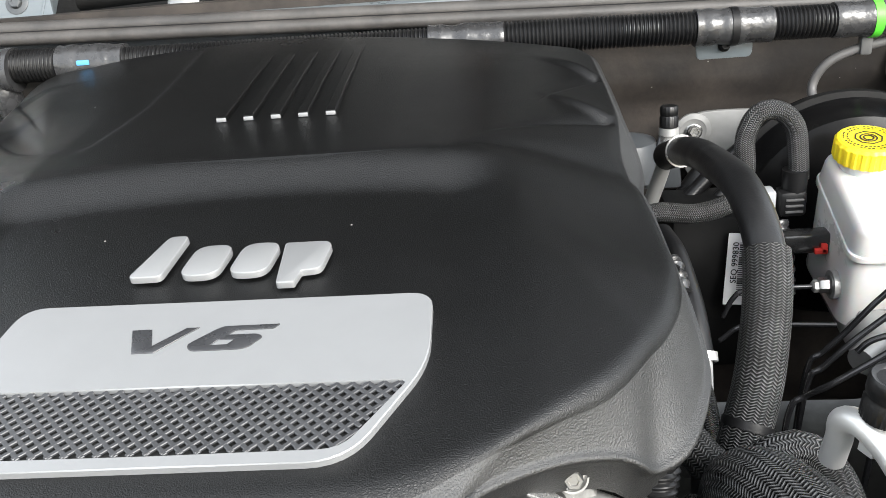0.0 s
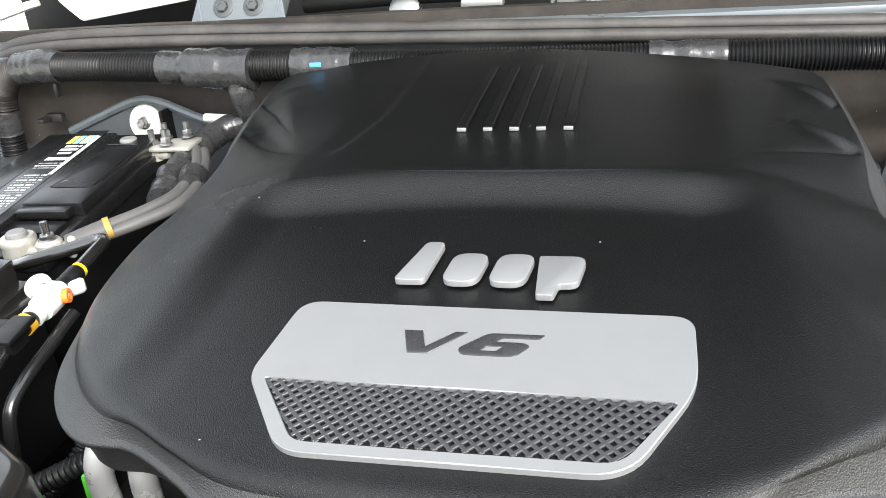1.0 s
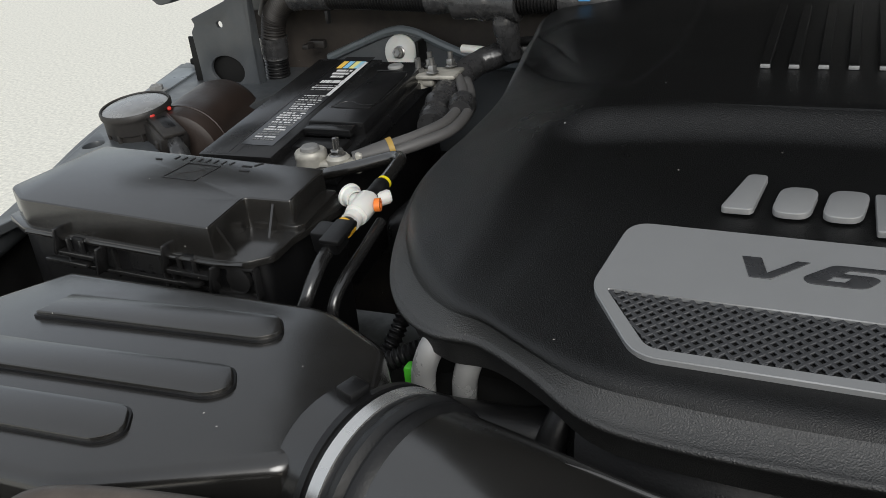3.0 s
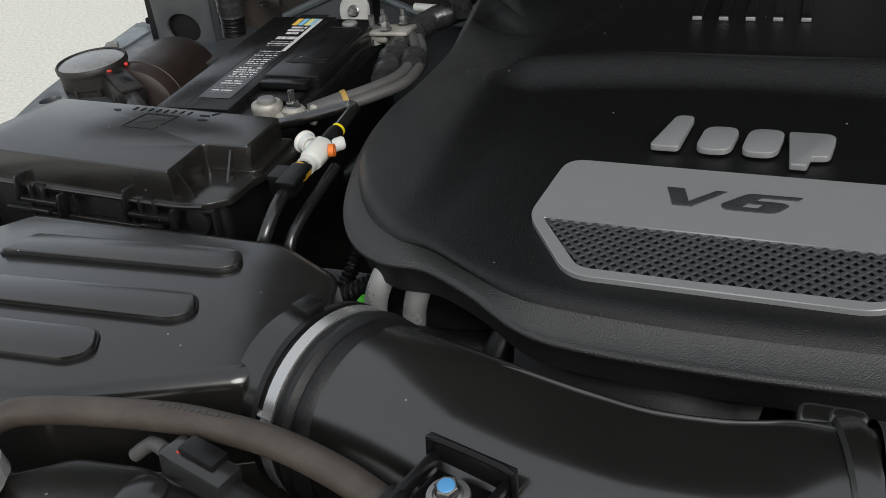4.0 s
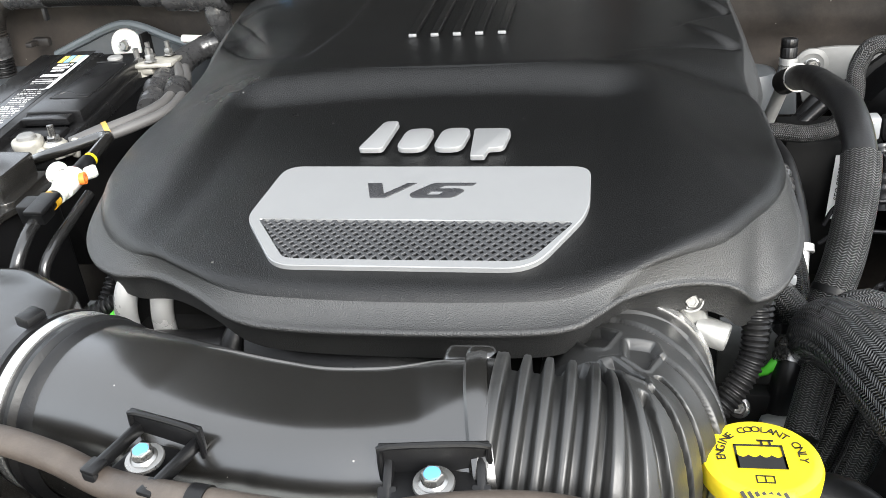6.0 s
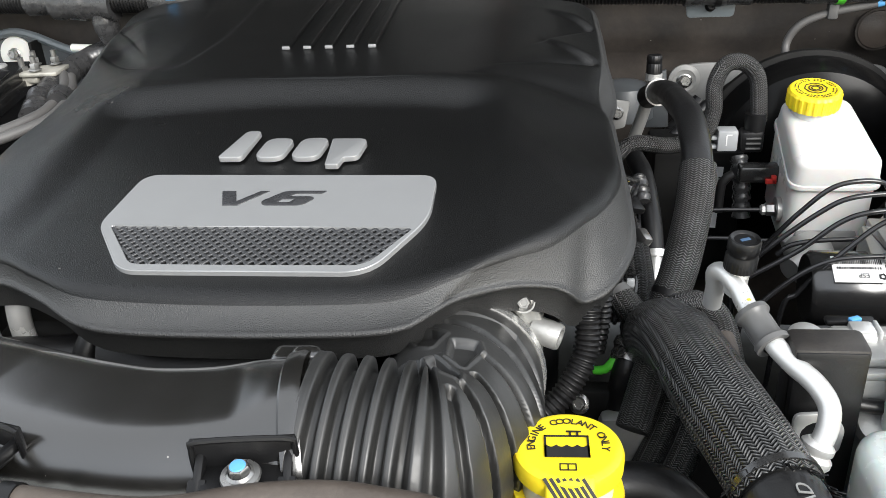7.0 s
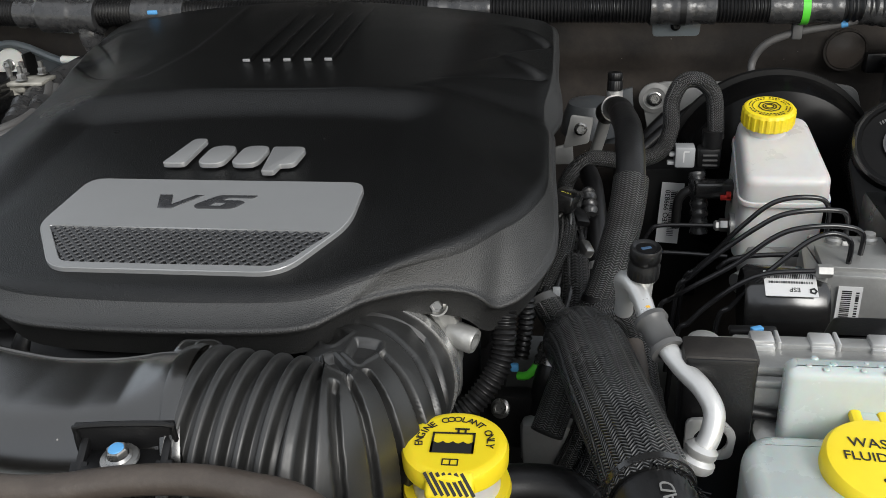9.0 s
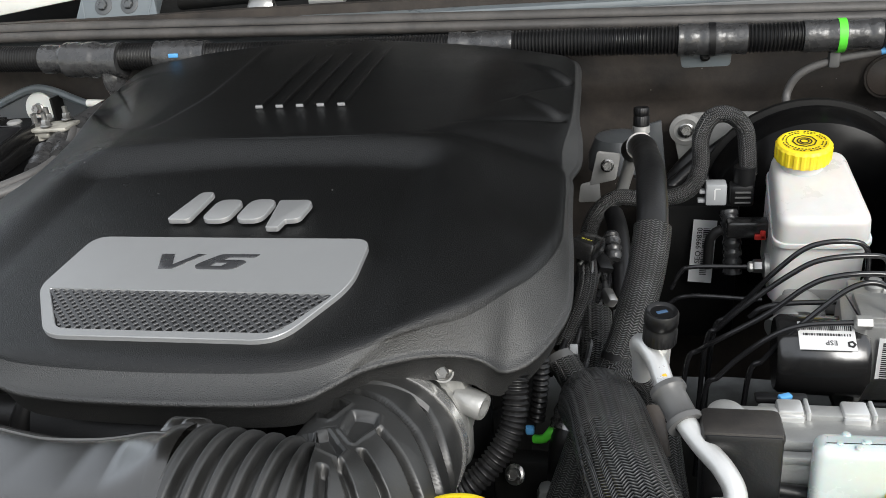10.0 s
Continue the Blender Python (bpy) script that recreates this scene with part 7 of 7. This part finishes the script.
# condenser and its black bracket
rad = thing("condenser", (0.6, -0.07, 0.80), "bare aluminium condenser with clipped top edge", "condenser")
part("header", box((0.50, 0.030, 0.012), (0.690, -0.055, 0.926), 0.003), M_ALU, rad)
part("top_rail", box((0.50, 0.014, 0.010), (0.690, -0.038, 0.931), 0.003), M_ALU, rad)
part("face", box((0.50, 0.02, 0.16), (0.690, -0.066, 0.842), 0.003), M_ALU, rad)
part("rail_step", box((0.50, 0.008, 0.007), (0.690, -0.075, 0.922), 0.002), M_ALU, rad)
for k in range(7):
    x = 0.461 + 0.042 * k
    part("clip", merged(box((0.017, 0.016, 0.006), (x, -0.038, 0.936), 0.002), box((0.017, 0.004, 0.012), (x, -0.047, 0.930), 0.0015), box((0.003, 0.018, 0.009), (x + 0.0115, -0.037, 0.934), 0.001)), M_ALUTUBE, rad)
part("knuckle", lathe([(0, 0), (0.012, 0), (0.013, 0.003), (0.013, 0.014), (0.009, 0.017), (0, 0.017)], 28, at(0.417, -0.052, 0.928, 15)), M_ALU, rad)
part("knuckle_arm", box((0.034, 0.012, 0.012), (0.436, -0.046, 0.934), 0.004), M_ALU, rad)
part("round_foot", lathe([(0, 0), (0.016, 0), (0.016, 0.010), (0.010, 0.012), (0, 0.011)], 28, at(0.468, -0.082, 0.878, 25)), M_ALU, rad)
part("black_seal", tube([(0.440, -0.082, 0.902), (0.475, -0.082, 0.898), (0.52, -0.080, 0.896)], 0.005, 12), M_RUBBER, rad)
rlab = part("label", box((0.12, 0.0006, 0.010), (0.553, -0.0795, 0.912), 0), M_PAPER, rad, "white bar-code strip")
part("bar_code", bars(40, 0.11, 0.005, at(0.553, -0.0801, 0.913, 90), 11), M_PRINT, rlab, smooth=0)
kb = thing("condenser_bracket", (0.425, -0.09, 0.80), "matt black plastic bracket on the condenser end", "bracket")
part("face", box((0.050, 0.012, 0.17), (0.424, -0.090, 0.868), 0.004), M_BLACK, kb)
part("top", box((0.052, 0.030, 0.014), (0.424, -0.080, 0.948), 0.005), M_DUSTY, kb)
part("side", box((0.008, 0.03, 0.17), (0.403, -0.078, 0.866), 0.003), M_BLACK, kb)
kt = thing("pipe_tab", (0.42, -0.10, 0.87), "bare aluminium pipe tab with a round hole", "tab")
part("tab", prism(rounded([(0.402, 0.868), (0.436, 0.873), (0.438, 0.895), (0.426, 0.908), (0.402, 0.906)], 0.006), 0, 0.003, 0.001, [[(0.420 + 0.012 * math.cos(a), 0.888 + 0.012 * math.sin(a)) for a in np.linspace(0, 2 * math.pi, 17)[:-1]]], Matrix.Translation((0, -0.100, 0)) @ at(0, 0, 0, 90)), M_ALUTUBE, kt)
fan = thing("fan_shroud", (0.6, 0.03, 0.80), "black plastic fan shroud behind the condenser", "fan shroud")
part("panel", box((0.40, 0.05, 0.05), (0.73, 0.03, 0.868), 0.01, 3), M_BLACK, fan)
part("raised_end", prism(rounded([(0.515, 0.01), (0.60, 0.01), (0.60, 0.05), (0.535, 0.05)], 0.008), 0.86, 0.909, 0.006), M_BLACK, fan)
part("rubber_tag", box((0.036, 0.010, 0.005), (0.458, -0.020, 0.932), 0.002), M_BLACK, fan)
part("blue_tag", box((0.009, 0.005, 0.003), (0, 0, 0), 0.0006, m=at(0.460, -0.024, 0.936, 0, 0, 25)), M_BLUE, fan)

# upper radiator hose in its sleeve
uh = thing("radiator_hose", (0.36, -0.1, 0.86), "thick radiator hose in a coarse black braided sleeve", "hose")
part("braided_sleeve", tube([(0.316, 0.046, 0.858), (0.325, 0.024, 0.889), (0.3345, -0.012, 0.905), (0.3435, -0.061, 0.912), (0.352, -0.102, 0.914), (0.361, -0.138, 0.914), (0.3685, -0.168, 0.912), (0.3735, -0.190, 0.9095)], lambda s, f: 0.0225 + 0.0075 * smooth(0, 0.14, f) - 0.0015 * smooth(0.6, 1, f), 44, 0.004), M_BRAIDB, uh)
part("rubber_end", tube([(0.365, -0.155, 0.912), (0.374, -0.190, 0.909), (0.386, -0.24, 0.900), (0.402, -0.31, 0.88)], 0.0265, 36), M_RUBBER, uh)
part("sleeve_band", tube([(0.3715, -0.180, 0.9107), (0.3727, -0.185, 0.9102)], 0.0298, 40, 0.003), M_SATIN, uh)
part("moulded_mark", words("RAD", 0.0135, at(0.3815, -0.2150, 0.9338, 12, 0, 100), 0.0003), M_PLATE, uh, smooth=0)
frays = []
rf = random.Random(8)
for k in range(40):
    a = radians(rf.uniform(-20, 200))
    c, s = math.cos(a), math.sin(a)
    o = Vector((0.3735 + 0.0285 * c, -0.191 - 0.006 * c, 0.9095 + 0.0285 * s))
    frays.append(tube([o, o + Vector((0.006 * c + rf.uniform(-0.003, 0.003), -rf.uniform(0.004, 0.011), 0.004 * s))], 0.0005, 4, 0.01))
part("frayed_ends", merged(*frays), M_RUBBER, uh)
bh = thing("braided_hose", (0.33, 0.03, 0.84), "black braided hoses crossing under the radiator hose", "hose")
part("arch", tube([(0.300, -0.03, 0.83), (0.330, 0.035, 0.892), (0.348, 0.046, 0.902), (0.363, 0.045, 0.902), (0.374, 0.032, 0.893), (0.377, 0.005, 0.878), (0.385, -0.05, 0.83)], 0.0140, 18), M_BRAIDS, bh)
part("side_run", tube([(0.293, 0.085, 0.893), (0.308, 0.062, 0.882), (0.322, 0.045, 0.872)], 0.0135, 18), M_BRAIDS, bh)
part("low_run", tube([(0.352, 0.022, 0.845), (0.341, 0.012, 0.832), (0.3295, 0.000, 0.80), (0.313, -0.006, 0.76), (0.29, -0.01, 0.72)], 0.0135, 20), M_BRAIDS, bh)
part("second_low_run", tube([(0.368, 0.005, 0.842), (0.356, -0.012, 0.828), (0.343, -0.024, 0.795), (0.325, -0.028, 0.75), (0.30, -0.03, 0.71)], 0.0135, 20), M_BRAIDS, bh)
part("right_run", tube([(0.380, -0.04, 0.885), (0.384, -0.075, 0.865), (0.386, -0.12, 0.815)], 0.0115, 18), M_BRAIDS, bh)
part("cable_tie", tube([(0.292, 0.087, 0.895), (0.295, 0.082, 0.891)], 0.0148, 20, 0.003), M_GREYC, bh)
part("tie_head", box((0.007, 0.005, 0.008), (0.304, 0.083, 0.905), 0.001), M_GREYP, bh)
part("brown_pipe", tube([(0.368, -0.012, 0.910), (0.371, -0.030, 0.902), (0.375, -0.050, 0.880)], 0.0090, 18), M_BROWN, bh)
cl = thing("ribbed_conduit", (0.265, 0.02, 0.80), "ribbed black conduit dropping beside the throttle body", "wire conduit")
part("conduit", corrugated([(0.263, 0.022, 0.945), (0.2635, 0.006, 0.925), (0.2620, -0.010, 0.893), (0.250, -0.024, 0.870), (0.230, -0.037, 0.851), (0.208, -0.040, 0.840)], 0.0108, 0.0044, 0.0020, 18), M_RUBBER, cl)
part("second_conduit", corrugated([(0.280, 0.055, 0.93), (0.278, 0.045, 0.89), (0.274, 0.04, 0.86)], 0.0075, 0.005, 0.002, 14), M_RUBBER, cl)
gc = thing("green_clip", (0.29, 0.08, 0.81), "bright green retainer clip on the lower hose", "clip")
part("clip", tube([(0.272, 0.036, 0.842), (0.281, 0.032, 0.846), (0.288, 0.034, 0.855), (0.293, 0.038, 0.861)], 0.0040, 10), M_GREEN, gc)
part("blue_dot", box((0.008, 0.006, 0.008), (0.268, 0.038, 0.850), 0.002), M_BLUE, gc)
low = thing("lower_hose", (0.30, 0.03, 0.70), "black rubber lower hose with aluminium couplings", "hose")
part("hose", tube([(0.3085, 0.062, 0.874), (0.304, 0.040, 0.861), (0.299, 0.030, 0.848), (0.294, 0.025, 0.81), (0.290, 0.02, 0.74)], 0.0125, 16), M_RUBBER, low)
part("coupling", lathe([(0.010, 0), (0.0155, 0), (0.0165, 0.006), (0.0145, 0.010), (0.0165, 0.014), (0.0155, 0.022), (0.010, 0.022)], 24, aim((0.3055, 0.048, 0.866), (0.2995, 0.031, 0.851))), M_STEEL, low)
part("lower_fitting", lathe([(0, 0), (0.015, 0), (0.015, 0.03), (0, 0.03)], 6, at(0.316, 0.036, 0.812)), M_STEEL, low)
mt = thing("tensioner_bolt", (0.26, 0.0, 0.80), "zinc flange bolt on a dark bracket low in the bay", "bolt")
part("bolt", hexbolt(aim((0.258, 0.005, 0.828), (0.252, -0.02, 0.845)), 0.0055, 0.008, 0.009), M_STEEL, mt)
part("bracket", box((0.08, 0.02, 0.06), (0.275, 0.03, 0.80), 0.006), M_DARK, mt)
part("upper_bolt", hexbolt(aim((0.2525, 0.010, 0.920), (0.250, -0.02, 0.93)), 0.0045, 0.012, 0.0065), M_STEEL, mt)
part("fitting", box((0.05, 0.02, 0.05), (0.30, 0.01, 0.79), 0.008), M_ALU, mt)

eh = thing("engine_hose", (0.25, -0.11, 0.75), "thick black rubber hose with moulded lettering behind the coolant bottle", "hose")
part("hose", tube([(0.13, -0.075, 0.80), (0.165, -0.090, 0.826), (0.197, -0.099, 0.832), (0.243, -0.107, 0.832), (0.290, -0.098, 0.832), (0.325, -0.100, 0.826), (0.36, -0.13, 0.80)], 0.0175, 28), M_RUBBER, eh)
part("moulded_mark", words("ENG", 0.0120, at(0.199, -0.1085, 0.8475, 28, 0, -12), 0.0003), M_PLATE, eh, smooth=0)

# fluid bottles in front
cb = thing("coolant_bottle", (0.247, -0.165, 0.75), "milky coolant bottle with a yellow printed cap", "coolant bottle")
CC = at(0.2455, -0.164, 0.923, 0, 0, 2)
part("tank", box((0.085, 0.085, 0.13), (0.247, -0.170, 0.775), 0.02, 4), M_RES, cb)
part("neck", lathe([(0.030, -0.075), (0.030, -0.015)], 40, CC), M_RES, cb)
part("spill_ring", lathe([(0.027, -0.045), (0.036, -0.042), (0.0375, -0.037), (0.0365, -0.033), (0.030, -0.034)], 48, CC), M_YELLOW, cb, "yellow collar ring")
ccap = part("cap", lathe([(0.0335, -0.0155), (0.0358, -0.0140), (0.0362, -0.005), (0.0348, -0.0015), (0.0310, 0.0005), (0.0285, 0.0004), (0, 0.0009)], 64, CC), M_YELLOW, cb, "bright yellow screw cap")
arc_text = "ENGINE COOLANT ONLY"
letters = []
for k, ch in enumerate(arc_text):
    if ch == " ":
        continue
    ang = radians(188 - 196 * k / (len(arc_text) - 1))
    letters.append(words(ch, 0.0078, CC @ Matrix.Translation((0.0238 * math.cos(ang), 0.0238 * math.sin(ang), 0.0012)) @ Matrix.Rotation(ang - math.pi / 2, 4, "Z"), 0.0002))
part("lettering", merged(*letters), M_PRINT, ccap, smooth=0)
IC = CC @ at(-0.001, -0.002, 0.0012)
wave = [(-0.0135 + 0.027 * k / 28, 0.0018 - 0.0022 * abs(math.sin(math.pi * 4 * k / 28))) for k in range(29)]
part("tank_symbol", merged(prism([(-0.0145, -0.010), (0.0145, -0.010), (0.0145, 0.0012)] + wave[::-1] + [(-0.0145, 0.0012)], 0, 0.0004, 0, m=IC), *[box(s, c, 0, m=IC) for s, c in (
    ((0.029, 0.0014, 0.0004), (0, 0.0105, 0.0002)), ((0.0014, 0.021, 0.0004), (-0.0138, 0.0005, 0.0002)), ((0.0014, 0.021, 0.0004), (0.0138, 0.0005, 0.0002)),
    ((0.010, 0.0014, 0.0004), (0.005, 0.0152, 0.0002)), ((0.0014, 0.005, 0.0004), (0.0026, 0.013, 0.0002)), ((0.0014, 0.005, 0.0004), (0.0074, 0.013, 0.0002)))]), M_PRINT, ccap, smooth=0)
part("book_symbol", merged(*[box(s, c, 0, m=CC @ at(-0.001, -0.0205, 0.0008)) for s, c in (((0.010, 0.0008, 0.0004), (0, 0.0028, 0)), ((0.010, 0.0008, 0.0004), (0, -0.0028, 0)), ((0.0008, 0.006, 0.0004), (-0.005, 0, 0)), ((0.0008, 0.006, 0.0004), (0.005, 0, 0)), ((0.0008, 0.006, 0.0004), (0, 0, 0)))]), M_PRINT, ccap, smooth=0)
TAB = CC @ at(0, -0.0345, -0.0045, 42)
part("tab", box((0.032, 0.019, 0.010), (0, -0.001, -0.004), 0.0035, 3, m=TAB), M_YELLOW, ccap)
hz = [box((0.0021, 0.0165, 0.0004), (0, 0, 0), 0, m=TAB @ at(-0.0120 + 0.0040 * k, -0.001, 0.00145) @ Matrix.Rotation(radians(32), 4, "Z")) for k in range(7)]
part("hazard_stripes", merged(*hz), M_PRINT, ccap, smooth=0)

wb = thing("washer_bottle", (0.52, -0.15, 0.70), "translucent pale washer bottle with blue fluid and yellow cap", "washer bottle")
part("upper_tank", prism(rounded([(0.466, -0.100), (0.80, -0.100), (0.80, -0.0775), (0.468, -0.0775)], 0.009), 0.86, 0.949, 0.008, segments=4), M_MILKY, wb)
part("lower_tank", prism(rounded([(0.438, -0.30), (0.80, -0.30), (0.80, -0.105), (0.450, -0.105), (0.436, -0.125)], [0.02, 0.02, 0.01, 0.015, 0.02]), 0.80, 0.903, 0.012, segments=4), M_MILKY, wb)
part("fluid_level", prism(rounded([(0.437, -0.301), (0.80, -0.301), (0.80, -0.106), (0.449, -0.106), (0.435, -0.126)], 0.02), 0.68, 0.80, 0.002), M_BLUEFLUID, wb, "pale blue fluid showing through")
WC = at(0.521, -0.1445, 0.899, 8, 3)
part("neck", lathe([(0.028, -0.02), (0.028, 0.006)], 32, WC), M_MILKY, wb)
wcap = part("cap", lathe([(0.036, 0), (0.0385, 0.003), (0.0385, 0.012), (0.036, 0.0155), (0.032, 0.0165), (0, 0.0170)], 56, WC), M_YELLOW, wb, "yellow flip cap with black print")
part("hinge_ear", merged(box((0.008, 0.018, 0.008), (-0.008, 0.042, 0.010), 0.003, m=WC), box((0.008, 0.018, 0.008), (0.010, 0.042, 0.010), 0.003, m=WC)), M_YELLOW, wcap)
part("hinge_strap", prism(rounded([(-0.008, 0.036), (0.008, 0.036), (0.003, 0.062), (-0.003, 0.062)], 0.003), 0.008, 0.012, 0.001, m=WC), M_MILKY, wcap)
part("lettering", merged(words("WASHER", 0.0115, WC @ at(0.002, 0.0125, 0.0172), 0.0002), words("FLUID ONLY", 0.0105, WC @ at(0.003, 0.0005, 0.0172), 0.0002)), M_PRINT, wcap, smooth=0)
part("washer_symbol", merged(tube([WC @ Vector((-0.006, -0.018, 0.0172)), WC @ Vector((0.004, -0.013, 0.0174)), WC @ Vector((0.016, -0.016, 0.0172))], 0.0007, 6), tube([WC @ Vector((-0.006, -0.018, 0.0172)), WC @ Vector((0.002, -0.028, 0.0172)), WC @ Vector((0.012, -0.028, 0.0172))], 0.0007, 6)), M_PRINT, wcap, smooth=0)
drop = lathe([(0.0030, 0), (0.0022, 0.0010), (0, 0.0014)], 10)
for k in range(14):
    bead = drop.copy()
    bead.transform(Matrix.Translation((0.48 + rf.uniform(0, 0.08), -0.098 + rf.uniform(0, 0.016), 0.9488)) @ Matrix.Scale(rf.uniform(0.5, 1.1), 4))
    part("water_drop", bead, M_MILKY, wb)
for piece in ul.children:
    if "loop" not in piece.name and "tail" not in piece.name:
        piece.data.transform(Matrix.Translation((0.472, 0.478, 0.897)) @ Matrix.Scale(0.84, 4) @ Matrix.Translation((-0.472, -0.478, -0.897)))
